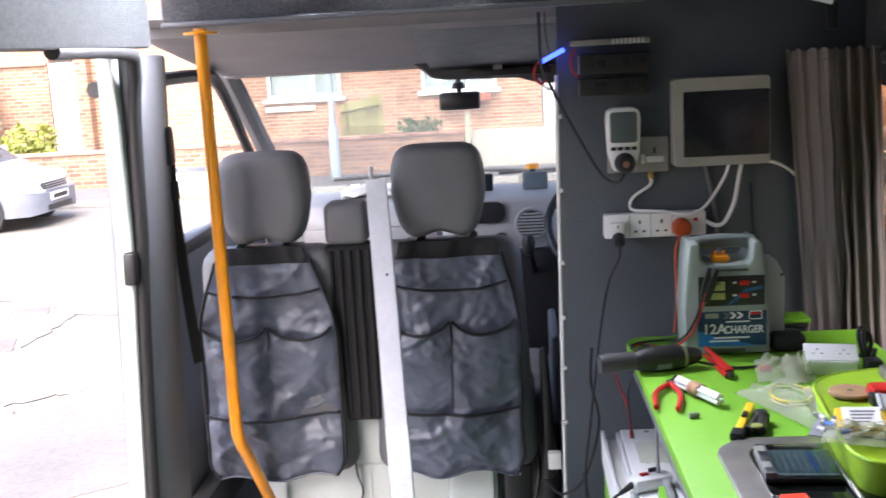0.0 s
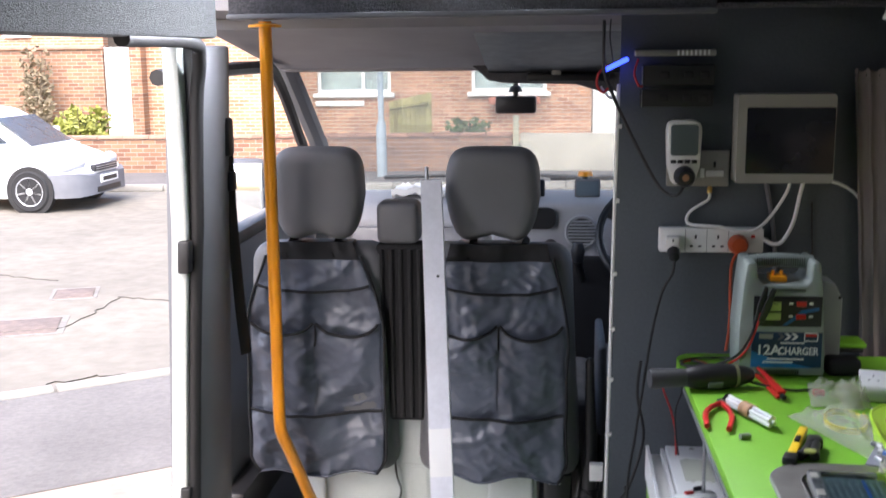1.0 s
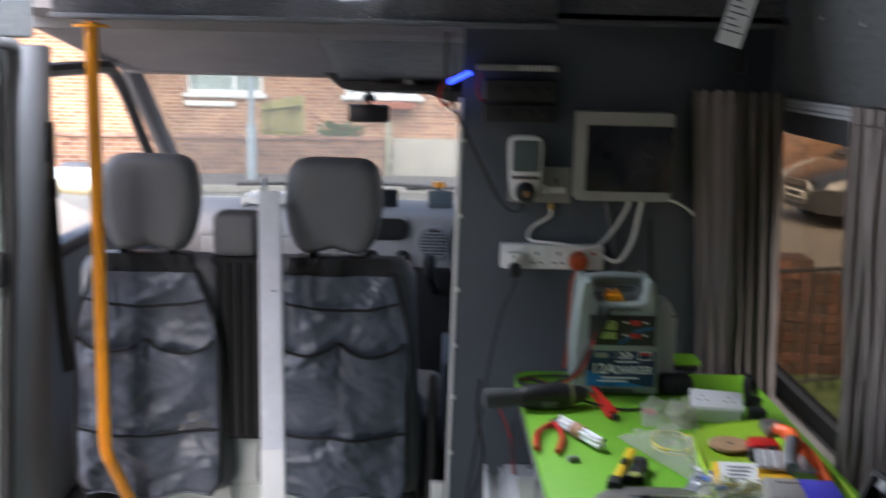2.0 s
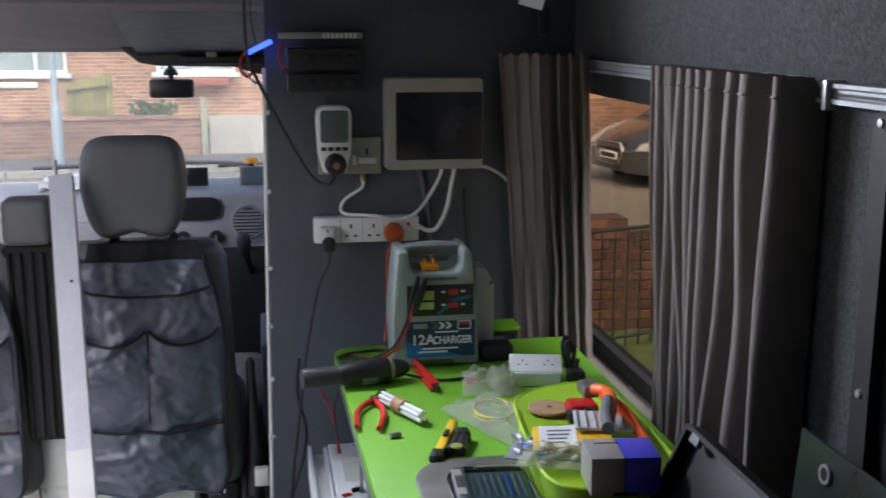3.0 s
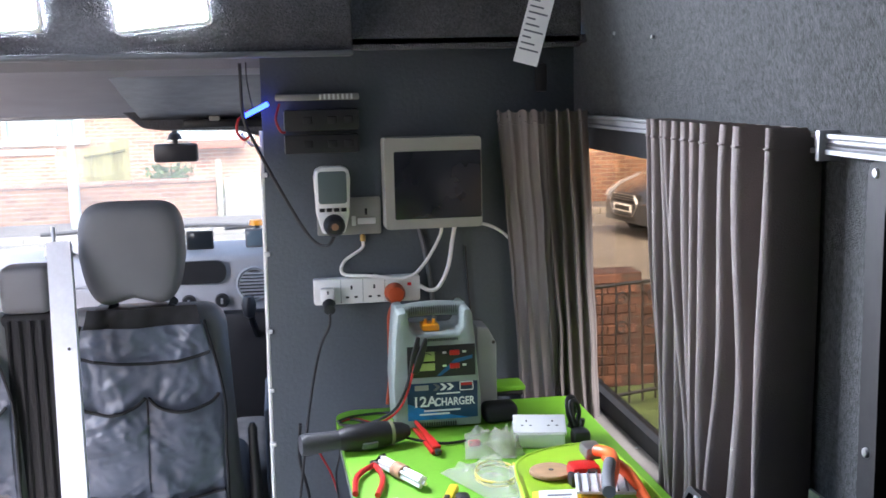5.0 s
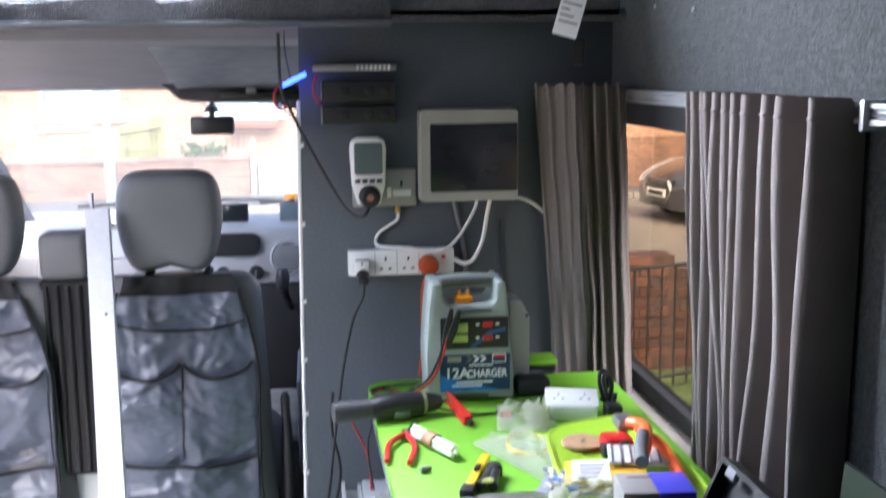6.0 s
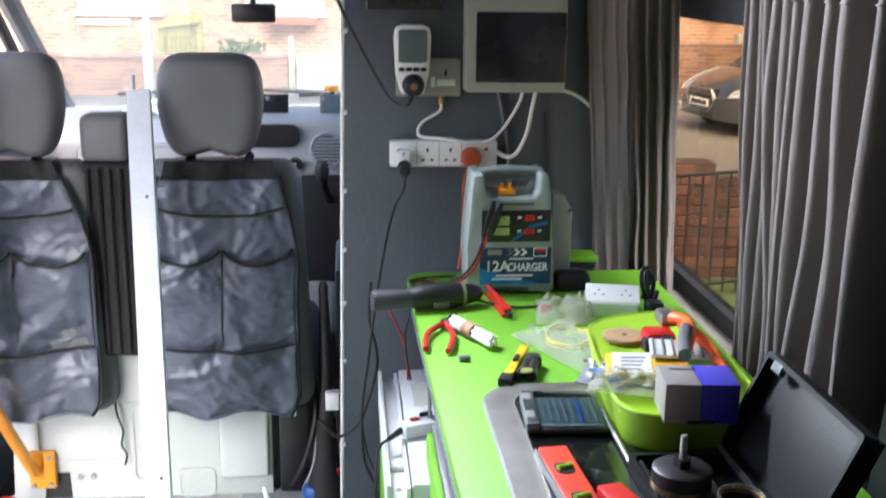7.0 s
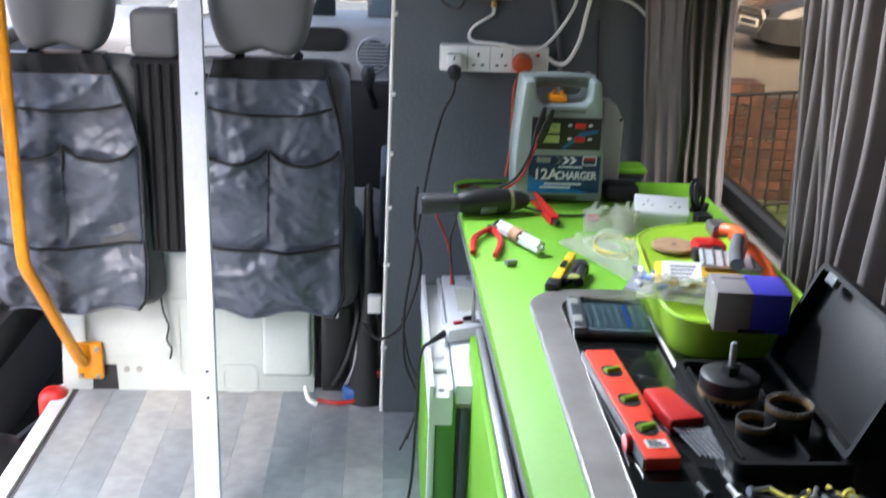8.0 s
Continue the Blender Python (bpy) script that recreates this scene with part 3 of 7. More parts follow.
def facade(name, x0, x1, y, z1, holes, label, material=M_brick, depth=6.0):
    """A brick house front with true openings, windows and doors."""
    house = thing(name, ((x0 + x1) / 2, y, GZ), label, "house")
    xs = sorted({x0, x1, *[h[0] for h in holes], *[h[1] for h in holes]})
    zs = sorted({GZ, z1, *[h[2] for h in holes], *[h[3] for h in holes]})
    bm = bmesh.new()
    for a, b in zip(xs, xs[1:]):
        for c, d in zip(zs, zs[1:]):
            if not any(h[0] <= a and b <= h[1] and h[2] <= c and d <= h[3] for h in holes):
                box(a, b, y, y + 0.3, c, d, bm=bm)
    part("wall", bm, material, house, smooth=False)
    part("rear_wall", box(x0, x1, y + depth, y + depth + 0.3, GZ, z1), material, house, smooth=False)
    part("room_wall", box(x0 + 0.05, x1 - 0.05, y + 1.5, y + 1.6, GZ, z1), M_mortar, house, smooth=False)
    part("roof", prism([(y - 0.35, z1), (y + depth + 0.6, z1), (y + depth / 2, z1 + 2.6)], x0 - 0.2, x1 + 0.2, "x"), M_roof, house, smooth=False)
    for hx0, hx1, hz0, hz1, kind in holes:
        if kind == "door":
            door = part("door", box(hx0 + 0.02, hx1 - 0.02, y + 0.08, y + 0.13, hz0, hz1 - 0.02, 0.01), M_frame, house, "white door")
            part("letter_plate", box(hx0 + 0.35, hx1 - 0.35, y + 0.07, y + 0.085, hz0 + 0.9, hz0 + 0.95), M_alu, door)
            continue
        w = part("window", ring_frame([(hx0, hz0), (hx1, hz0), (hx1, hz1), (hx0, hz1)], [(hx0 + .07, hz0 + .07), (hx1 - .07, hz0 + .07), (hx1 - .07, hz1 - .07), (hx0 + .07, hz1 - .07)], y + 0.05, y + 0.13, "y"), M_frame, house, "white window", smooth=False)
        mid = hx0 + (hx1 - hx0) * 0.62
        part("mullion", box(mid - 0.035, mid + 0.035, y + 0.055, y + 0.125, hz0 + 0.07, hz1 - 0.07), M_frame, w)
        part("pane", box(hx0 + 0.07, hx1 - 0.07, y + 0.085, y + 0.095, hz0 + 0.07, hz1 - 0.07), M_glass, w)
        part("net_curtain", box(hx0 + 0.07, hx1 - 0.07, y + 0.16, y + 0.17, hz0 + 0.07, hz1 - 0.07), M_curt, w)
        part("sill", box(hx0 - 0.08, hx1 + 0.08, y - 0.08, y + 0.1, hz0 - 0.09, hz0, 0.01), M_frame, w)
    return house


facade("house", -9.0, 22.0, HY, 4.4, [(-5.29, -3.72, 0.62, 1.75, "w"), (-2.03, -0.47, 0.63, 1.75, "w"), (0.45, 1.35, -0.4, 1.6, "door"), (7.4, 9.3, 0.63, 1.75, "w"), (-5.29, -3.72, 2.9, 3.9, "w"), (-2.03, -0.47, 2.9, 3.9, "w")], "two storey orange brick terraced house with white windows")
facade("house", -26.5, -11.9, 24.0, 4.4, [(-14.5, -13.9, 2.0, 2.5, "w"), (-16.0, -15.3, 2.0, 2.5, "w")], "brick house further along the street")
side_wall = thing("yard_wall", (-11.0, 19.3, GZ), "tall red brick yard wall beside the house", "garden wall", kind="structure")
part("wall", box(-18, -9.86, 19.25, 19.47, GZ, 1.58), M_brickwall, side_wall, smooth=False)
part("pier", box(-9.26, -9.0, 19.2, 19.49, GZ, 2.6), M_brickwall, side_wall, smooth=False)
part("coping", box(-18, -9.86, 19.2, 19.5, 1.58, 1.65, 0.02), M_coping, side_wall)
gate = thing("side_gate", (-9.55, 19.3, GZ), "tall white painted side gate in the brick wall", "gate")
for k in range(6):
    part("board", box(-9.84 + 0.096 * k, -9.75 + 0.096 * k, 19.30, 19.33, GZ + 0.1, 1.62, 0.006), M_frame, gate)
part("gate_frame", box(-9.85, -9.265, 19.33, 19.37, 1.35, 1.47, 0.01), M_frame, gate)
solid("wall_sign", box(-5.33, -4.29, HY - 0.05, HY - 0.005, 0.35, 0.46, 0.01), M_frame, "long plain white plate fixed under the house window", "sign")
solid("planter", box(-1.65, -0.6, HY - 0.32, HY - 0.082, 0.38, 0.53, 0.03), mat("terracotta", (0.35, 0.12, 0.07), 0.8, vary=0.2), "long terracotta window planter under the sill", "planter")

# fence panel by the house
M_fence = mat("weathered_fence", (0.27, 0.25, 0.10), 0.9, vary=0.25, scale=5, piece=0.2)
fence = thing("fence", (-3.2, 18.4, GZ + 0.35), "yellowish green weathered timber fence panel", "fence")
for k in range(9):
    t = k / 9
    x, y = -3.73 + 1.10 * t, 19.3 - 1.9 * t
    part("board", box(x, x + 0.114, y - 0.02, y + 0.0, GZ + 0.3, 0.45 + 0.27 * t, 0.006), M_fence, fence)
part("rail", sweep([(-3.7, 19.27, 0.3), (-2.66, 17.45, 0.5)], 0.03, 6, curved=False), M_fence, fence)

lamp = thing("street_lamp", (-3.18, 15.0, GZ), "grey blue painted steel street lamp column", "street lamp")
M_lampblue = mat("lamp_paint", (0.30, 0.36, 0.40), 0.5, vary=0.15, scale=6)
part("column", lathe([(0.085, 0.08), (0.085, 0.95), (0.052, 1.05), (0.045, 6.0), (0, 6.0)], 14, Matrix.Translation((-3.18, 15.0, GZ))), M_lampblue, lamp)
part("lantern", box(-3.28, -3.08, 14.2, 15.0, 5.25, 5.4, 0.03), M_lampblue, lamp)
post = solid("gate_post", box(-1.0, -0.90, 15.88, 15.98, GZ, 0.36, 0.01), mat("grey_timber", (0.3, 0.3, 0.22), 0.9, vary=0.2, scale=6), "grey green timber gate post at the drive", "post")

# a shrub: many small leaves on twigs
M_leaf = mat("yellow_green_leaf", (0.24, 0.25, 0.045), 0.6, vary=0.3, scale=3)
M_leaf_dark = mat("dark_green_leaf", (0.07, 0.11, 0.03), 0.6, vary=0.3, scale=3)
M_twig = mat("twig_bark", (0.12, 0.09, 0.06), 0.9, vary=0.2)


def shrub(x, y, z, rx, rz, n, leaf, label, name="shrub", flat=0.8):
    bush = thing(name, (x, y, z), label, "shrub")
    rnd = random.Random(int(x * 10))
    tw = bmesh.new()
    for k in range(9):
        a = rnd.uniform(0, 6.28)
        sweep([(x, y, z), (x + 0.4 * rx * math.cos(a), y + 0.4 * rx * math.sin(a), z + rz * 0.6), (x + 0.8 * rx * math.cos(a), y + 0.8 * rx * math.sin(a), z + rz * rnd.uniform(0.7, 1.2))], (0.015, 0.004), 5, bm=tw, n=3)
    part("twigs", tw, M_twig, bush)
    verts, faces = [], []
    for k in range(n):
        a, h = rnd.uniform(0, 6.28), rnd.uniform(0.05, 1)
        rad = rx * math.sqrt(rnd.uniform(0.15, 1)) * math.sqrt(max(0.1, 1 - (h - 0.4) ** 2 * 1.6)) * (1 + 0.25 * math.sin(a * 5 + h * 7))
        c = Vector((x + rad * math.cos(a), y + flat * rad * math.sin(a), z + rz * h * (1 + 0.2 * math.sin(a * 3))))
        u = Vector((rnd.uniform(-1, 1), rnd.uniform(-1, 1), rnd.uniform(-1, 1))).normalized() * rnd.uniform(0.04, 0.08)
        w = u.orthogonal().normalized() * u.length * 0.5
        i = len(verts)
        verts += [c - u, c + w, c + u, c - w]
        faces.append((i, i + 1, i + 2, i + 3))
    me = bpy.data.meshes.new("leaves")
    me.from_pydata([v - Vector((x, y, z)) for v in verts], [], faces)
    me.materials.append(leaf)
    ob = new("leaves", me)
    ob.parent = bush
    ORIGIN[ob] = ORIGIN[bush].copy()
    return bush


shrub(-9.28, 16.75, GZ + 0.35, 0.52, 0.72, 1500, M_leaf, "bushy yellow green shrub behind the garden wall")
shrub(-11.2, 18.9, GZ + 0.35, 0.38, 1.7, 900, mat("bare_climber", (0.2, 0.16, 0.1), 0.8, vary=0.3), "straggly brown climber on the yard wall", "climber", 0.3)
shrub(-1.95, 17.7, GZ + 0.35, 0.45, 0.46, 600, M_leaf_dark, "low green shrub behind the garden wall")
shrub(-0.75, 16.9, GZ + 0.3, 0.2, 0.3, 300, M_leaf_dark, "small green shrub by the gate post")

# a pale car on the road and a dark one beyond the side window
M_carwhite = mat("white_car_paint", (0.78, 0.79, 0.80), 0.25, vary=0.03, coat=0.6)
M_cardark = mat("dark_grey_car_paint", (0.05, 0.054, 0.062), 0.3, metal=0.3, vary=0.05, coat=0.8)
M_carplastic = mat("grey_bumper", (0.14, 0.145, 0.16), 0.5, vary=0.08)
M_tyre = mat("tyre", (0.015, 0.015, 0.016), 0.85, vary=0.2, scale=20)
M_lens = mat("headlight_lens", (0.55, 0.57, 0.6), 0.15, metal=0.3, vary=0.1, coat=0.8)
M_carglass = mat("car_glass", (0.06, 0.07, 0.08), 0.2, vary=0.1)
M_plate = mat("number_plate", (0.75, 0.75, 0.72), 0.5, vary=0.03)


def loft(sections, bm=None):
    """Skins cross-sections, each a list of equally many points."""
    own = bmesh.new()
    rings = [[own.verts.new(p) for p in s] for s in sections]
    n = len(rings[0])
    for a, b in zip(rings, rings[1:]):
        for k in range(n):
            own.faces.new((a[k], a[(k + 1) % n], b[(k + 1) % n], b[k]))
    own.faces.new(rings[0][::-1])
    own.faces.new(rings[-1])
    return join(bm, own)


def car(name, m, paint, bumper, label, L=3.84, Wd=1.66, H=1.48, clad=True):
    """A small hatchback; local x runs to its nose, its wheels stand on z = 0."""
    c = thing(name, tuple(m.translation), label, "car")
    # body: (x, half width, low z, belt z)
    rows = [(-L / 2, 0.68, 0.35, 0.86), (-L / 2 + 0.12, 0.78, 0.22, 0.95), (-0.9, 0.82, 0.18, 0.98), (0.2, 0.83, 0.18, 0.96), (0.75, 0.82, 0.18, 0.93), (1.25, 0.80, 0.20, 0.84), (1.62, 0.75, 0.22, 0.72), (1.82, 0.66, 0.25, 0.60), (L / 2, 0.50, 0.32, 0.50)]
    secs = []
    for x, w, lo, hi in rows:
        w *= Wd / 1.66
        secs.append([Vector((x, s * ww, z)) for s, ww, z in ((-1, w * 0.9, lo), (-1, w, lo + 0.12), (-1, w * 1.0, lo + (hi - lo) * 0.62), (-1, w * 0.94, hi - 0.03), (-1, w * 0.7, hi + 0.015), (1, w * 0.7, hi + 0.015), (1, w * 0.94, hi - 0.03), (1, w, lo + (hi - lo) * 0.62), (1, w, lo + 0.12), (1, w * 0.9, lo))])
    bm = loft(secs)
    bm.transform(m)
    body = part("body", bm, paint, c)
    roof = [(-1.85, 0.60, 0.92, 0.95), (-1.62, 0.64, 0.92, 1.30), (-1.2, 0.60, 0.94, H - 0.03), (-0.3, 0.60, 0.95, H), (0.25, 0.59, 0.95, H - 0.06), (0.72, 0.62, 0.93, 1.16), (1.14, 0.66, 0.86, 0.89)]
    secs = []
    for x, w, lo, hi in roof:
        w *= Wd / 1.66
        secs.append([Vector((x, s * ww, z)) for s, ww, z in ((-1, w * 1.18, lo), (-1, w * 1.02, (lo + hi) / 2 + 0.05 * (hi - lo)), (-1, w * 0.95, hi - 0.05 * (hi - lo)), (-1, w * 0.7, hi), (1, w * 0.7, hi), (1, w * 0.95, hi - 0.05 * (hi - lo)), (1, w * 1.02, (lo + hi) / 2 + 0.05 * (hi - lo)), (1, w * 1.18, lo))])
    bm = loft(secs)
    bm.transform(m)
    part("cabin", bm, paint, c)
    # glass: windscreen and side panes
    ww = Wd / 1.66
    part("windscreen", prism([(-0.56 * ww, 0), (0.56 * ww, 0), (0.50 * ww, 0.66), (-0.50 * ww, 0.66)], 0, 0.02, "z", 0, m @ Matrix.Translation((1.10, 0, 0.915)) @ Matrix.Rotation(radians(90), 4, 'Z') @ Matrix.Rotation(radians(35), 4, 'X')), M_carglass, c)
    for s in (-1, 1):
        for x0, x1, x2, x3 in ((-0.25, 0.85, 0.30, -0.25), (-1.35, -0.33, -0.33, -1.15)):
            pts = [(x0, 0.99), (x1, 0.97), (x2, H - 0.13), (x3, H - 0.13)]
            own = prism(pts, -0.006, 0.006, "y")
            for v in own.verts:
                v.co.y += s * ww * (0.725 - 0.20 * (v.co.z - 0.97))
            own.transform(m)
            part("side_pane", own, M_carglass, c)
    # bumper wrap
    secs = []
    for x, w, lo, hi in ((1.30, 0.825, 0.2, 0.52), (1.62, 0.78, 0.2, 0.54), (1.84, 0.68, 0.2, 0.54), (L / 2 + 0.04, 0.50, 0.22, 0.50)):
        w *= ww
        secs.append([Vector((x, -w, lo)), Vector((x, -w - 0.01, (lo + hi) / 2)), Vector((x, -w, hi)), Vector((x, w, hi)), Vector((x, w + 0.01, (lo + hi) / 2)), Vector((x, w, lo))])
    bm = loft(secs)
    bm.transform(m)
    bp = part("bumper", bm, bumper, c, "dark bumper" if clad else "")
    part("lower_grille", box(L / 2 + 0.03, L / 2 + 0.05, -0.36, 0.36, 0.24, 0.32, 0.008, m=m), M_black, bp)
    part("number_plate", box(L / 2 + 0.04, L / 2 + 0.06, -0.26, 0.26, 0.37, 0.48, 0.004, m=m), M_plate, bp)
    part("plate_bar", box(L / 2 + 0.06, L / 2 + 0.064, -0.21, 0.21, 0.395, 0.455, 0.0, m=m), M_black, bp)
    gr = part("grille", box(L / 2 - 0.10, L / 2 - 0.01, -0.34, 0.34, 0.52, 0.62, 0.02, m=m @ Matrix.Translation((0.03, 0, 0.01))), M_black, c, "black grille")
    if not clad:
        gx = m @ Matrix.Translation((L / 2, 0, 0))
        hexa = lambda k: [(-0.40 * k, 0.46), (-0.27 * k, 0.46 - 0.16 * k), (0.27 * k, 0.46 - 0.16 * k), (0.40 * k, 0.46), (0.31 * k, 0.46 + 0.16 * k), (-0.31 * k, 0.46 + 0.16 * k)]
        part("chrome_surround", ring_frame(hexa(1.0), hexa(0.94), 0.0, 0.05, "x", gx), M_alu, gr, "chrome grille surround")
    for k in range(3):
        part("grille_bar", box(L / 2 - 0.02, L / 2 + 0.03, -0.32, 0.32, 0.535 + 0.032 * k, 0.545 + 0.032 * k, 0.002, m=m), M_alu, gr)
    for s in (-1, 1):
        bm = lathe([(0, 0.13), (0.10, 0.11), (0.17, 0.06), (0.20, 0.0), (0.12, -0.06), (0, -0.08)], 16)
        bmesh.ops.scale(bm, verts=bm.verts, vec=(0.55, 1.15, 1.0))
        bm.transform(m @ Matrix.Translation((1.70, s * 0.56 * ww, 0.645)) @ Matrix.Rotation(radians(70), 4, 'Y') @ Matrix.Rotation(radians(s * -25), 4, 'X'))
        if clad:
            part("headlight", bm, M_lens, c, "clear headlight")
        else:
            bm.free()
            bm = prism([(1.90, 0.54), (1.84, 0.62), (1.58, 0.73), (1.22, 0.84), (1.34, 0.74), (1.58, 0.62), (1.76, 0.54)], -0.03, 0.03, "y")
            for v in bm.verts:
                x = v.co.x
                wide = 0.80 - 0.135 * max(0.0, x - 1.25) if x < 1.62 else 0.75 - 0.45 * (x - 1.62)
                v.co.y += s * (ww * wide - 0.10 * max(0.0, v.co.z - 0.70))
            bm.transform(m)
            part("headlight", bm, M_lens, c, "clear headlight")
            part("fog_lamp", box(1.70, 1.80, s * 0.66 * ww - 0.04, s * 0.66 * ww + 0.04, 0.32, 0.40, 0.02, m=m), M_lens, bp, "chrome edged fog lamp")
        part("wing_mirror", box(0.62, 0.74, s * 0.86 * ww - 0.09, s * 0.86 * ww + 0.09, 0.96, 1.10, 0.03, m=m), paint, c)
        for x in (-1.25, 1.18):
            mm = m @ Matrix.Translation((x, s * 0.74 * ww, 0.30)) @ Matrix.Rotation(radians(-90 * s), 4, 'X')
            part("wheel_arch", lathe([(0.0, -0.02), (0.355, -0.02), (0.355, 0.085), (0, 0.085)], 24, mm), M_black, c)
            wheel = part("wheel", lathe([(0.20, -0.05), (0.27, -0.06), (0.30, -0.03), (0.30, 0.08), (0.27, 0.11), (0.20, 0.10)], 28, mm), M_tyre, c, "black tyre")
            part("rim", lathe([(0, 0.10), (0.05, 0.105), (0.06, 0.085), (0.17, 0.09), (0.205, 0.105), (0.205, 0.02), (0, 0.02)], 28, mm), M_lens, wheel, "silver rim")
            for k in range(7):
                part("spoke", box(-0.018, 0.018, 0.06, 0.185, 0.085, 0.10, 0.005, m=mm @ Matrix.Rotation(2 * math.pi * k / 7, 4, 'Z')), M_alu, wheel)
    return c


car("parked_car", Matrix.Translation((-8.69, 12.16, GZ)) @ Matrix.Rotation(radians(-3), 4, 'Z'), M_carwhite, M_carplastic, "small white hatchback with unpainted grey bumpers parked on the road")
car("parked_car", Matrix.Translation((6.87, 12.4, GZ)) @ Matrix.Rotation(radians(-170), 4, 'Z'), M_cardark, M_cardark, "dark grey metallic hatchback parked across the road", L=3.84, Wd=1.75, H=1.50, clad=False)


# ---- seats ----
def cushion(x0, x1, y0, y1, z0, z1, r, top=0.0, n=4):
    """A padded block, its upper part narrowed by top."""
    bm = box(x0, x1, y0, y1, z0, z1, r, n)
    zm = (z0 + z1) / 2
    xm = (x0 + x1) / 2
    for v in bm.verts:
        k = max(0, (v.co.z - zm) / (z1 - zm))
        v.co.x = xm + (v.co.x - xm) * (1 - top * k * k)
    return bm


def headrest(cx, y, group):
    h = thing("headrest", (cx, y + 0.05, 0.95), "dark grey vinyl headrest on two steel posts", "headrest", group=group)
    # the outline seen from behind: broad rounded shoulders, tapering to an arched foot
    line = []
    for k in range(72):
        a = 2 * math.pi * k / 72
        ca, sa = math.cos(a), math.sin(a)
        u = math.copysign(abs(ca) ** 0.38, ca)
        w = math.copysign(abs(sa) ** 0.40, sa)
        half = 0.133 - 0.030 * max(0.0, -w) ** 1.3 - 0.010 * max(0.0, w) ** 2
        foot = 0.022 * math.exp(-(u / 0.45) ** 2) if w < -0.6 else 0.0
        line.append((u * half, 1.106 + w * 0.134 + foot))
    rings = []
    for k in range(13):
        b = math.pi * k / 12
        shrink = 1 - 0.34 * (1 - math.sin(b) ** 0.55)
        yy = y + 0.045 - 0.058 * math.cos(b)
        rings.append([Vector((cx + px * shrink, yy + 0.02 * (pz - 1.106), 1.106 + (pz - 1.106) * shrink)) for px, pz in line])
    bm = loft(rings)
    part("pad", bm, M_seat, h)
    for s in (-0.06, 0.06):
        part("post", sweep([(cx + s, y + 0.05, 0.92), (cx + s, y + 0.05, 0.99)], 0.006, 10, curved=False), M_alu, h, "steel post")
    part("guide", box(cx - 0.10, cx + 0.10, y + 0.0, y + 0.075, 0.955, 0.972, 0.006), M_black, h)


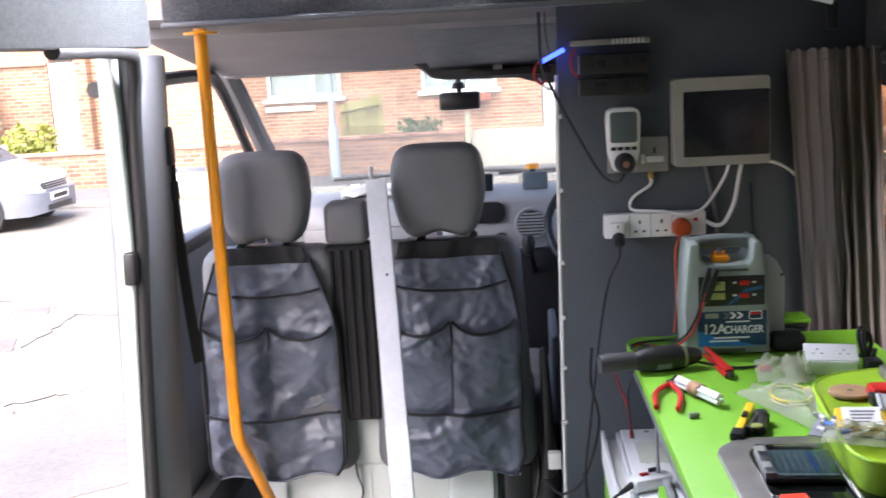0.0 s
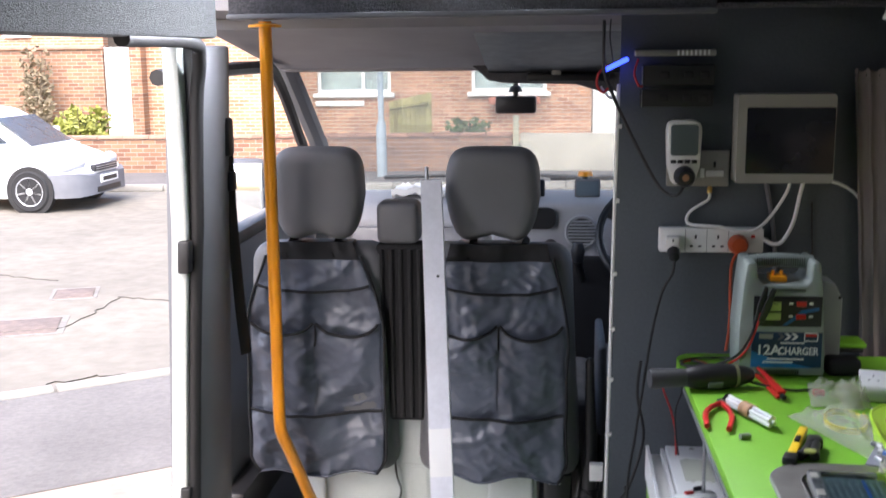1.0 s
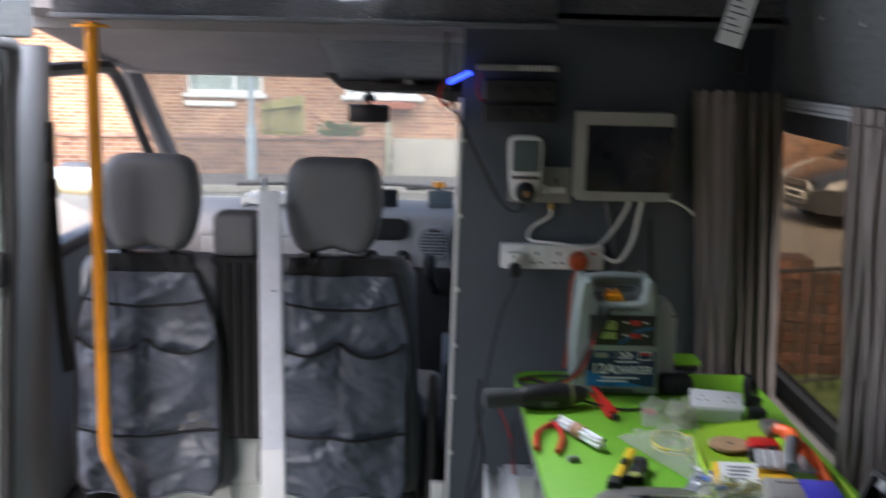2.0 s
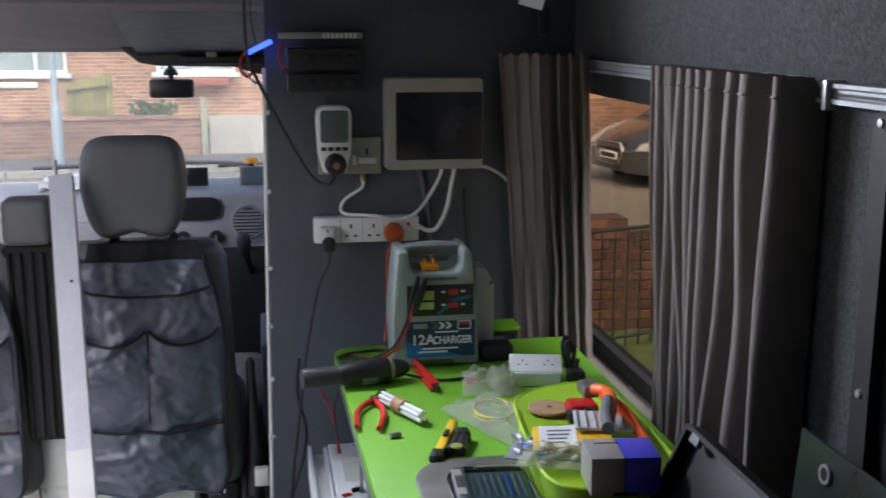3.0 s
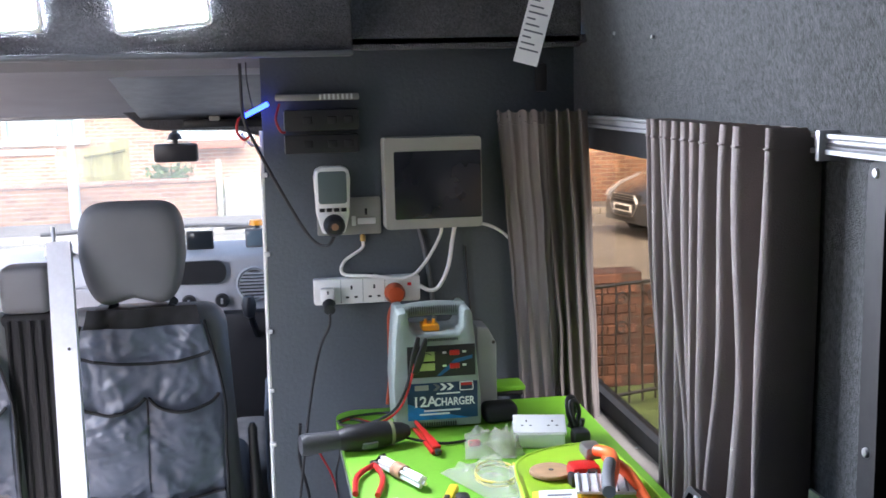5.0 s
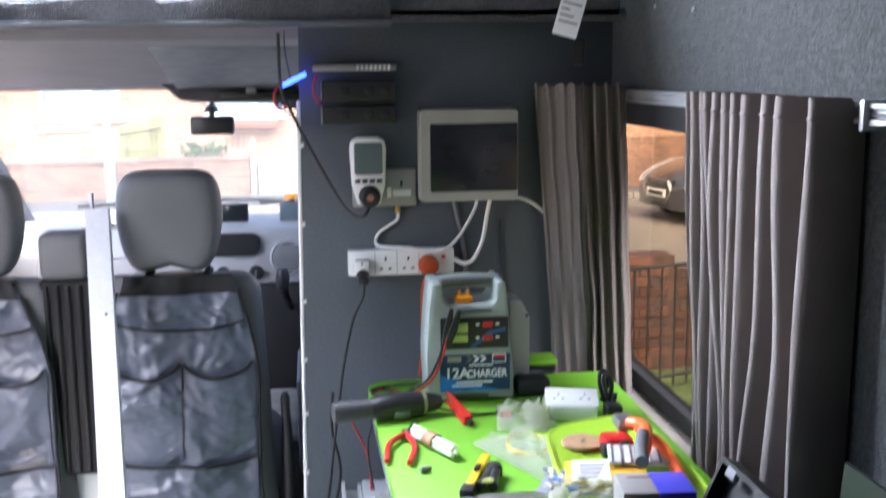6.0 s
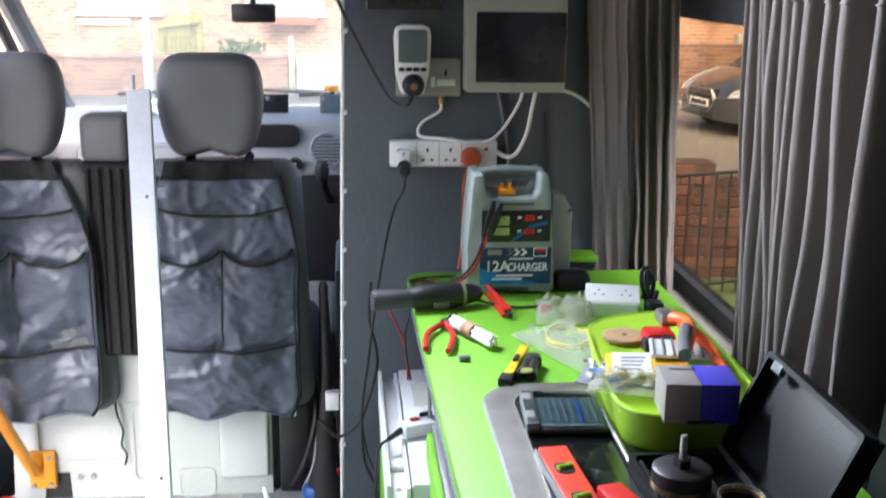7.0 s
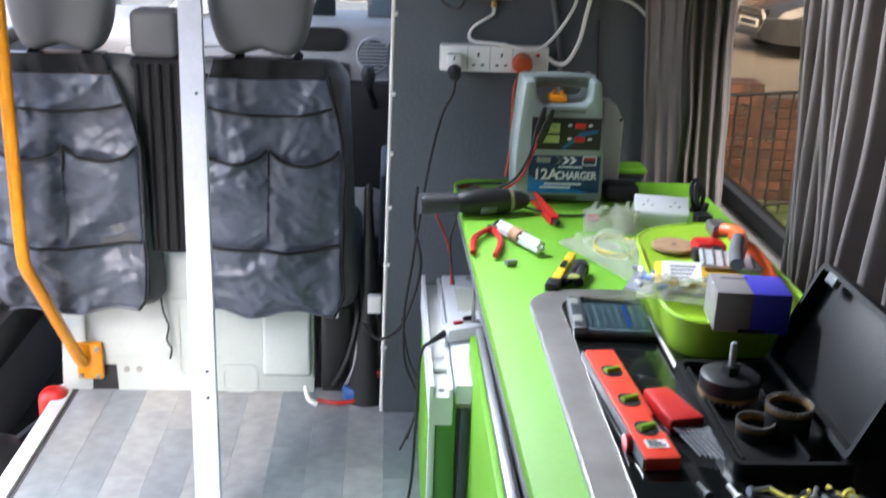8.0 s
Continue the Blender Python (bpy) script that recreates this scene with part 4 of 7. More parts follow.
def organiser(cx, w_top, w_bot, y, seed, label, lean=0.0):
    """A hanging cloth seat tidy: a creased sheet with flaps, pockets and black binding."""
    o = thing("seat_organiser", (cx, y, 0.285), label, "seat organiser", group="seat organisers")
    z_top, z_bot = 0.935, 0.285

    def width(v):
        return (w_top + (w_bot - w_top) * math.sin(min(1, (1 - v) * 2.6) * math.pi / 2)) * (1 - 0.13 * max(0.0, 1 - v / 0.09) ** 2)

    def spot(u, v, out=0.0):
        w = width(v)
        x = cx + lean * (1 - v) + (u - 0.5) * w
        z = z_bot + (z_top - z_bot) * v
        p = Vector((x * 6 + seed, seed * 3.1, z * 5))
        f = noise.noise(p) * 0.014
        q = Vector((x + 0.04 * noise.noise(p * 1.1), z + 0.04 * noise.noise(p * 1.1 + Vector((9, 0, 0)))))
        for ang, rate, deep in ((28, 6.0, 0.012), (72, 8.0, 0.010), (-42, 10.0, 0.009), (118, 16.0, 0.0065), (8, 24.0, 0.0045), (52, 33.0, 0.0033), (-66, 40.0, 0.0027)):
            ca, sa = math.cos(radians(ang)), math.sin(radians(ang))
            along, across = (q.x * ca + q.y * sa) * rate, (q.y * ca - q.x * sa) * rate * 0.3
            f += deep * (0.35 - 2.0 * abs(noise.noise(Vector((along, across, seed * 2.3 + ang)))))
        tight = min(1, min(u, 1 - u) * 8 + 0.25)
        arch = 0.012 * math.sin(math.pi * u)
        return Vector((x + 0.006 * noise.noise(p * 1.7 + Vector((5, 0, 0))), y - arch - f * tight - out, z + (0.010 * math.sin(u * 9 + seed) if v < 0.04 else 0)))

    def sheet(u0, u1, lower, upper, out, nu=28, nv=22, puff=0.0):
        bm = bmesh.new()
        grid = []
        for j in range(nv + 1):
            row = []
            for i in range(nu + 1):
                u = u0 + (u1 - u0) * i / nu
                a, b = lower(u), upper(u)
                k = j / nv
                bulge = puff * math.sin(math.pi * i / nu) * (0.35 + 0.65 * k) * min(1, k * 3)
                row.append(bm.verts.new(spot(u, a + (b - a) * k, out + bulge)))
            grid.append(row)
        for j in range(nv):
            for i in range(nu):
                bm.faces.new((grid[j][i], grid[j][i + 1], grid[j + 1][i + 1], grid[j + 1][i]))
        geo = bmesh.ops.extrude_face_region(bm, geom=bm.faces[:])
        bmesh.ops.translate(bm, verts=[g for g in geo["geom"] if isinstance(g, bmesh.types.BMVert)], vec=(0, 0.003, 0))
        return bm

    flat = lambda c: (lambda u: c)
    dip = lambda c, d, u0, u1: (lambda u: c - d * math.sin(math.pi * min(1, max(0, (u - u0) / (u1 - u0)))) ** 0.6)
    part("back_sheet", sheet(0, 1, flat(0.0), flat(1.0), 0.0, 60, 96), M_cloth, o)
    part("top_flap", sheet(0.02, 0.98, dip(0.885, 0.04, 0.0, 1.0), flat(0.985), 0.010, 56, 18), M_cloth, o)
    part("top_band", sheet(0.03, 0.97, flat(0.98), flat(1.06), 0.004, 30, 5), M_piping, o, "black top band")
    lines = [dip(0.885, 0.04, 0.0, 1.0)]
    for a, b in ((0.03, 0.49), (0.51, 0.97)):
        part("pocket", sheet(a, b, flat(0.31), dip(0.705, 0.055, a, b), 0.006, 34, 50, 0.016), M_cloth, o)
        lines.append((dip(0.705, 0.055, a, b), a, b))
    part("pocket", sheet(0.02, 0.98, flat(0.02), dip(0.315, 0.025, 0.0, 1.0), 0.008, 60, 40, 0.014), M_cloth, o)
    for line in (lines[0], dip(0.315, 0.03, 0.0, 1.0)):
        part("binding", sweep([spot(0.02 + 0.96 * k / 16, line(0.02 + 0.96 * k / 16), 0.024) for k in range(17)], 0.0045, 6, n=2), M_piping, o)
    for line, a, b in lines[1:]:
        part("binding", sweep([spot(a + (b - a) * k / 10, line(a + (b - a) * k / 10), 0.018 + 0.012 * math.sin(math.pi * k / 10)) for k in range(11)], 0.0048, 6, n=2), M_piping, o)
    part("seam", sweep([spot(0.5, 0.70 - 0.10 * k / 3, 0.012) for k in range(4)], 0.003, 6), M_piping, o)
    rim = [spot(0, k / 14, 0.006) for k in range(15)], [spot(1, k / 14, 0.006) for k in range(15)], [spot(k / 14, 0, 0.006) for k in range(15)]
    for r, thick, edge in zip(rim, (0.0042, 0.0042, 0.003), (M_piping, M_piping, M_cloth)):
        part("edge_binding", sweep(r, thick, 6, n=2), edge, o)
    for u in (0.25, 0.72):
        a = spot(u, 0.99)
        part("strap", sweep([a, a + Vector((0.0, 0.015, 0.03)), a + Vector((0.01, 0.05, 0.055))], 0.012, 6, flat=0.25), M_piping, o, "black strap")


bench = thing("passenger_bench", (-0.58, 0.3, 0), "double passenger bench seat with dark grey vinyl backs", "seat")
part("backrest", cushion(-0.56, -0.09, 0.045, 0.17, 0.28, 0.965, 0.05, 0.16), M_seat, bench)
part("backrest", cushion(-1.06, -0.62, 0.045, 0.17, 0.28, 0.965, 0.05, 0.14), M_seat, bench)
part("middle_pad", box(-0.668, -0.548, 0.05, 0.15, 0.965, 1.085, 0.02, 3), M_seat, bench, "grey middle pad")
part("riser", box(-0.70, -0.52, 0.115, 0.15, 0.28, 0.455, 0.012, 3), M_white_paint, bench, "white painted steel riser")
mid = part("middle_back", box(-0.675, -0.53, 0.06, 0.14, 0.44, 0.965, 0.015, 3), M_piping, bench, "black ribbed middle back")
for k in range(5):
    part("rib", sweep([(-0.655 + 0.027 * k, 0.058, 0.455), (-0.655 + 0.027 * k, 0.056, 0.95)], 0.007, 6, curved=False), M_piping, mid)
part("seat_cushion", box(-1.06, -0.09, 0.15, 0.62, 0.28, 0.44, 0.05, 4), M_seat, bench)
for cx in (-0.34, -0.835):
    headrest(cx, 0.035, "passenger headrests")
organiser(-0.322, 0.305, 0.385, 0.03, 1.7, "creased grey cloth seat organiser with black bound pockets", 0.0)
organiser(-0.845, 0.275, 0.40, 0.03, 6.3, "creased blue grey cloth seat organiser hanging on the bench back", -0.005)

base = thing("bench_plinth", (-0.55, 0.3, 0), "white painted steel seat base with cut-outs", "seat base")
prof = [(-0.93, 0.0), (-0.845, 0.0), (-0.84, 0.08), (-0.775, 0.08), (-0.772, 0.0), (-0.215, 0.0), (-0.215, 0.26), (-0.24, 0.30), (-0.50, 0.30), (-0.885, 0.30), (-0.915, 0.27)]
part("front_plate", prism(prof, 0.12, 0.135, "y", 0.003), M_white_paint, base)
part("shell", box(-0.93, -0.215, 0.137, 0.60, 0.004, 0.295, 0.02), M_white_paint, base)
part("cut_out", box(-0.842, -0.774, 0.128, 0.16, 0.0, 0.079), M_black, base, "dark opening")
part("end_cap", box(-0.36, -0.222, 0.105, 0.125, 0.055, 0.295, 0.012, 3), M_white_paint, base)
for x0, x1, z0, z1 in ((-0.86, -0.62, 0.11, 0.285), (-0.48, -0.375, 0.0, 0.085), (-0.60, -0.54, 0.05, 0.28)):
    part("pressing", ring_frame(rounded(x0, x1, z0, z1, 0.02), rounded(x0 + 0.008, x1 - 0.008, z0 + 0.008, z1 - 0.008, 0.016), 0.116, 0.124, "y"), M_white_paint, base)
for x in (-0.745, -0.71, -0.31):
    part("bolt", lathe([(0, 0.006), (0.008, 0.005), (0.009, 0)], 10, Matrix.Translation((x, 0.118, 0.068)) @ Matrix.Rotation(radians(90), 4, 'X')), M_steel, base)
bl = thing("junction_box", (-0.155, 0.2, 0), "black battery box with small white label beside the seat base", "box")
part("case", box(-0.195, -0.11, 0.12, 0.42, 0.0, 0.265, 0.01), M_black, bl)
part("label", box(-0.178, -0.145, 0.117, 0.121, 0.235, 0.252, 0.001), M_white, bl, "white label")
solid("blue_plug", lathe([(0, 0), (0.034, 0.0), (0.038, 0.02), (0.036, 0.036), (0.03, 0.042), (0, 0.042)], 16, Matrix.Translation((-0.095, 0.085, 0.0))), mat("blue_plastic", (0.02, 0.08, 0.26), 0.45, vary=0.1), "blue plastic plug cap lying on the floor", "plug")
M_red = mat("red_plastic", (0.5, 0.015, 0.012), 0.4, vary=0.12, scale=20)
M_redwire = mat("red_wire", (0.45, 0.02, 0.015), 0.5, vary=0.1)
M_blackwire = mat("black_cable", (0.010, 0.010, 0.011), 0.5, vary=0.15)
M_whitewire = mat("white_cable", (0.70, 0.70, 0.68), 0.45, vary=0.05)
solid("cable", sweep([(-0.20, 0.06, 0.006), (-0.15, 0.04, 0.008), (-0.09, 0.05, 0.012), (-0.04, 0.07, 0.03), (-0.03, 0.06, 0.10)], 0.006, 8), M_redwire, "red cable lying along the seat base", "cable")
solid("cable", sweep([(-0.635, 0.098, 0.32), (-0.63, 0.096, 0.26), (-0.618, 0.10, 0.21), (-0.624, 0.098, 0.17), (-0.612, 0.10, 0.14), (-0.618, 0.10, 0.11)], 0.003, 7), M_blackwire, "thin twisted black cord hanging from the seat organiser", "cord")
solid("cable", sweep([(-0.235, 0.06, 0.05), (-0.225, 0.04, 0.02), (-0.20, 0.03, 0.007)], 0.007, 8), M_whitewire, "short white cable by the seat base", "cable")
solid("cable", sweep([(-0.16, 0.11, 0.03), (-0.12, 0.09, 0.12), (-0.09, 0.10, 0.25), (-0.10, 0.16, 0.36)], 0.008, 8), M_blackwire, "bundle of dark cables behind the handbrake", "cable")
solid("cable", sweep([(-0.13, 0.10, 0.02), (-0.10, 0.08, 0.10), (-0.08, 0.09, 0.2), (-0.03, 0.08, 0.30)], 0.005, 8), mat("grey_wire", (0.25, 0.25, 0.26), 0.5), "grey cables beside the black tube", "cable")
lever = thing("handbrake", (-0.062, 0.09, 0), "tall black tapered lever beside the driver seat", "lever")
part("boot", lathe([(0, 0), (0.06, 0), (0.05, 0.06), (0.032, 0.14), (0.026, 0.24), (0, 0.24)], 18, Matrix.Translation((-0.062, 0.09, 0.0))), M_rubber, lever)
part("stem", sweep([(-0.062, 0.09, 0.2), (-0.060, 0.09, 0.4), (-0.064, 0.09, 0.6)], (0.024, 0.012), 12), M_black, lever)
part("knob", lathe([(0, -0.01), (0.012, 0), (0.013, 0.03), (0.006, 0.045), (0, 0.046)], 12, Matrix.Translation((-0.064, 0.09, 0.59))), M_black, lever)

drv = thing("driver_seat", (0.35, 0.4, 0), "dark fabric driver seat behind the bulkhead", "seat")
part("backrest", cushion(0.02, 0.55, 0.30, 0.44, 0.35, 0.95, 0.06, 0.1), M_seat, drv)
part("seat_cushion", box(-0.02, 0.57, 0.40, 0.95, 0.30, 0.46, 0.06, 4), M_seat, drv)
part("side_shell", box(-0.035, -0.01, 0.25, 0.62, 0.34, 0.62, 0.012, 3), M_trim, drv, "pale grey seat side shell")
part("plinth", box(0.0, 0.55, 0.40, 0.9, -0.26, 0.30, 0.02), M_white_paint, drv)

# white metal profile leaning on the bench, and the yellow grab pole
prop = thing("metal_profile", (-0.44, -0.5, 0), "long white painted steel channel leaning against the bench seat", "metal profile")
a, b = Vector((-0.405, -0.58, 0.0)), Vector((-0.503, -0.015, 1.157))
axis = (b - a).normalized()
side = Vector((1, 0, 0)) - axis * axis.x
side.normalize()
m = Matrix((side, axis.cross(side), axis)).transposed().to_4x4()
m.translation = a
bm = prism([(-0.028, 0), (0.028, 0), (0.028, 0.030), (0.025, 0.030), (0.025, 0.003), (-0.025, 0.003), (-0.025, 0.030), (-0.028, 0.030)], 0, (b - a).length, "z", 0, m)
for v in bm.verts:
    v.co.z = max(v.co.z, 0.0)
part("channel", bm, mat("white_chipped_paint", (0.60, 0.61, 0.65), 0.4, vary=0.07, scale=10, fine=0.04, fine_scale=90), prop)
part("rod", sweep([b + axis * -0.06 + Vector((-0.012, 0.012, 0)), b + axis * 0.035 + Vector((-0.012, 0.012, 0))], 0.005, 8, curved=False), M_alu, prop, "thin metal rod end")
part("tape", box(-0.0285, 0.0285, -0.0012, 0.0, 0.50, 0.62, 0.0, m=m), M_white, prop, "pale paper tape")
for z in (0.30, 0.36, 1.02):
    part("hole", lathe([(0, 0.0), (0.004, 0.0), (0.004, 0.002), (0, 0.002)], 8, m @ Matrix.Translation((0.01, -0.001, z)) @ Matrix.Rotation(radians(90), 4, 'X')), M_black, prop)

pole = thing("grab_pole", (-0.91, -0.15, 0), "bright yellow bent steel grab pole", "grab pole")
part("tube", sweep([(-0.905, -0.165, 1.58), (-0.908, -0.16, 1.2), (-0.912, -0.15, 0.75), (-0.914, -0.145, 0.52), (-0.91, -0.135, 0.46), (-0.90, -0.10, 0.40), (-0.862, 0.055, 0.14), (-0.855, 0.085, 0.105)], 0.0165, 14), M_yellow, pole)
part("flange", lathe([(0, 0), (0.042, 0), (0.042, 0.006), (0.02, 0.01), (0, 0.01)], 20, Matrix.Translation((-0.905, -0.165, 1.565))), M_yellow, pole)
foot = part("foot_plate", box(-0.878, -0.806, 0.095, 0.116, 0.045, 0.155, 0.006), M_yellow, pole)
for x, z in ((-0.866, 0.058), (-0.819, 0.058), (-0.819, 0.14)):
    part("bolt", lathe([(0, 0.008), (0.007, 0.007), (0.008, 0)], 6, Matrix.Translation((x, 0.094, z)) @ Matrix.Rotation(radians(90), 4, 'X')), M_steel, foot)
belt = thing("seat_belt", (-0.98, -0.12, 0.9), "black seat belt hanging from the door pillar", "seat belt")
part("strap", sweep([(-1.006, -0.205, 1.27), (-1.005, -0.20, 1.1), (-1.0, -0.18, 0.85), (-0.995, -0.16, 0.70)], 0.016, 8, flat=0.15), M_piping, belt)
part("anchor", box(-1.015, -0.99, -0.235, -0.19, 1.24, 1.34, 0.01), M_black, belt)
part("slider", box(-1.012, -0.99, -0.215, -0.185, 1.15, 1.20, 0.006), M_black, belt)

step = thing("red_triangle_case", (-0.96, 0.06, -0.22), "red plastic case with dark straps in the step well", "case")
part("body", box(-0.985, -0.905, 0.04, 0.12, -0.10, 0.025, 0.03, 3), M_red, step)
part("strap", sweep([(-1.03, 0.015, -0.1), (-0.97, 0.012, -0.05), (-0.915, 0.015, -0.02)], 0.012, 6), M_piping, step)
solid("black_bag", lathe([(0, 0), (0.08, 0.01), (0.09, 0.09), (0.05, 0.17), (0.02, 0.19), (0, 0.19)], 14, Matrix.Translation((-1.04, -0.1, -0.22))), M_black, "crumpled black bag in the step well", "bag")

# ---- dash ----
M_dash = mat("dash_plastic", (0.33, 0.335, 0.345), 0.5, vary=0.06, scale=8, bump=0.2, bump_scale=260)
dash = thing("dashboard", (-0.15, 1.5, 0.4), "grey moulded plastic dashboard with round-cornered binnacle", "dashboard")
part("top", prism([(1.36, 0.82), (1.42, 0.885), (1.60, 0.915), (1.95, 0.87), (1.95, 0.3), (1.50, 0.3), (1.40, 0.62)], -1.16, 0.9, "x", 0.02), M_dash, dash)
part("centre_console", prism([(1.26, 0.77), (1.27, 0.905), (1.33, 0.925), (1.55, 0.93), (1.55, 0.25), (1.36, 0.25), (1.25, 0.55)], -0.42, 0.12, "x", 0.02), M_dash, dash)
part("display_recess", prism(rounded(-0.385, -0.17, 0.812, 0.895, 0.035), 1.248, 1.30, "y"), M_black, dash, "dark display recess")
vent = part("air_vent", lathe([(0, 0.0), (0.064, 0.0), (0.068, 0.012), (0.060, 0.022), (0.055, 0.010), (0, 0.008)], 32, Matrix.Translation((-0.07, 1.262, 0.80)) @ Matrix.Rotation(radians(80), 4, 'X')), M_dash, dash)
part("grille_shadow", lathe([(0, 0.0), (0.054, 0.0), (0.054, 0.003), (0, 0.003)], 28, Matrix.Translation((-0.07, 1.252, 0.80)) @ Matrix.Rotation(radians(80), 4, 'X')), M_black, vent)
for k in range(8):
    zz = -0.044 + 0.0125 * k
    half = math.sqrt(0.056 ** 2 - zz ** 2)
    part("slat", box(-0.07 - half, -0.07 + half, 1.235, 1.252, 0.797 + zz, 0.803 + zz, 0.001), M_dash, vent)
for x in (-0.31, -0.19):
    knob = part("control_knob", lathe([(0, 0.02), (0.022, 0.018), (0.027, 0)], 18, Matrix.Translation((x, 1.255, 0.745)) @ Matrix.Rotation(radians(85), 4, 'X')), M_black, dash)
    part("pointer", box(x - 0.004, x + 0.004, 1.228, 1.236, 0.737, 0.757, 0.001), M_alu, knob)
part("lower_panel", box(-0.42, 0.30, 1.19, 1.26, -0.2, 0.71, 0.02), M_black, dash)
part("glovebox_lid", box(-1.0, -0.45, 1.345, 1.375, 0.55, 0.80, 0.02), M_dash, dash)
wheel = thing("steering_wheel", (0.18, 1.08, 0.80), "dark grey steering wheel partly behind the bulkhead", "steering wheel")
mw = Matrix.Translation((0.19, 1.06, 0.82)) @ Matrix.Rotation(radians(58), 4, 'X')
part("rim", sweep([mw @ Vector((0.20 * math.cos(6.2832 * k / 32), 0.20 * math.sin(6.2832 * k / 32), 0)) for k in range(33)], 0.015, 8, curved=False), M_black, wheel)
part("hub", lathe([(0, 0.03), (0.06, 0.02), (0.07, -0.02), (0, -0.03)], 18, mw), M_black, wheel)
for a_ in (0, 120, 240):
    part("spoke", box(0.05, 0.195, -0.02, 0.02, -0.012, 0.006, 0.005, m=mw @ Matrix.Rotation(radians(a_ + 30), 4, 'Z')), M_black, wheel)
part("column", sweep([(0.19, 1.07, 0.81), (0.19, 1.35, 0.64)], 0.045, 12, curved=False), M_dash, wheel)
gear = thing("gear_lever", (-0.07, 1.0, 0.5), "black gear lever rising from the dash", "gear lever")
part("stick", sweep([(-0.06, 1.24, 0.60), (-0.075, 1.1, 0.68), (-0.085, 1.05, 0.74)], 0.012, 8), M_black, gear)
part("knob", lathe([(0, -0.02), (0.02, -0.01), (0.026, 0.03), (0.018, 0.06), (0, 0.065)], 14, Matrix.Translation((-0.087, 1.045, 0.735))), M_black, gear)
for x, label in ((-0.048, "small grey satellite navigation screen on the dashboard"), (-0.265, "small black screen on a stand on the dashboard")):
    g = thing("navigation_screen", (x, 1.36, 0.90), label, "screen")
    part("casing", box(x - 0.05, x + 0.05, 1.345, 1.362, 0.925, 0.995, 0.006), M_trim if x > -0.1 else M_black, g)
    part("display", box(x - 0.043, x + 0.043, 1.3425, 1.346, 0.932, 0.988, 0.001), mat("screen_glass", (0.12, 0.16, 0.19) if x > -0.1 else (0.02, 0.024, 0.028), 0.12, vary=0.1), g)
    part("stand", box(x - 0.02, x + 0.02, 1.35, 1.39, 0.922, 0.932, 0.006), M_black, g)
solid("yellow_cap", lathe([(0, 0.02), (0.025, 0.018), (0.03, 0), (0, 0)], 14, Matrix.Translation((-0.055, 1.45, 0.998))), M_yellow, "small yellow dome on the navigation mount", "cap")
solid("navigation_mount", lathe([(0, 0), (0.022, 0), (0.012, 0.03), (0.012, 0.07), (0, 0.07)], 12, Matrix.Translation((-0.055, 1.45, 0.928))), M_black, "black suction mount on the dashboard", "mount")
cloth = bmesh.new()
bmesh.ops.create_grid(cloth, x_segments=24, y_segments=14, size=1)
for v in cloth.verts:
    v.co = Vector((-0.74 + 0.11 * v.co.x, 1.55 + 0.08 * v.co.y, 0.940 + 0.016 * noise.noise(v.co * 2.4) + 0.012 * noise.noise(v.co * 6.1) - 0.012 * v.co.x ** 2))
geo = bmesh.ops.extrude_face_region(cloth, geom=cloth.faces[:])
bmesh.ops.translate(cloth, verts=[g for g in geo["geom"] if isinstance(g, bmesh.types.BMVert)], vec=(0, 0, -0.025))
solid("crumpled_paper", cloth, M_white, "crumpled white papers on the dashboard", "papers")
solid("wiper", sweep([(-0.95, 1.90, 0.935), (-0.4, 1.87, 0.955), (0.1, 1.92, 0.93)], 0.009, 6), M_black, "black windscreen wiper arm lying across the windscreen foot", "wiper")
solid("wiper", sweep([(-0.2, 1.91, 0.93), (0.3, 1.885, 0.95), (0.7, 1.93, 0.925)], 0.009, 6), M_black, "black windscreen wiper arm lying across the windscreen foot", "wiper")
rv = thing("rear_view_mirror", (-0.35, 1.3, 1.29), "black rear view mirror on the windscreen", "mirror")
part("housing", box(-0.408, -0.25, 1.295, 1.325, 1.257, 1.325, 0.012, 3), M_black, rv)
part("mirror_glass", box(-0.401, -0.257, 1.2925, 1.296, 1.263, 1.319, 0.001), mat("dim_mirror", (0.05, 0.05, 0.055), 0.35, metal=0.6, vary=0.05), rv)
part("stem", sweep([(-0.33, 1.31, 1.32), (-0.33, 1.30, 1.40)], 0.01, 8, curved=False), M_black, rv)
part("sucker", lathe([(0, 0.03), (0.02, 0.02), (0.028, 0)], 14, Matrix.Translation((-0.33, 1.30, 1.34))), M_black, rv)
vis = thing("overhead_console", (-0.15, 1.15, 1.38), "dark overhead console and folded sun visor above the windscreen", "console")
part("shell", prism([(-0.50, 1.46), (-0.42, 1.39), (-0.36, 1.38), (-0.10, 1.375), (-0.02, 1.35), (0.25, 1.34), (0.9, 1.345), (0.9, 1.475)], 1.10, 1.16, "y", 0.012), M_dark, vis)
part("roof_panel", prism([(0.36, 1.562), (0.80, 1.474), (1.14, 1.410), (1.16, 1.43), (0.80, 1.492)], -0.42, 0.28, "x", 0.002), M_black, vis)
part("visor_flap", box(-0.28, 0.02, 1.075, 1.10, 1.385, 1.415, 0.008), M_black, vis)
part("switch", box(-0.19, -0.155, 1.05, 1.09, 1.41, 1.435, 0.004), M_cream, vis)


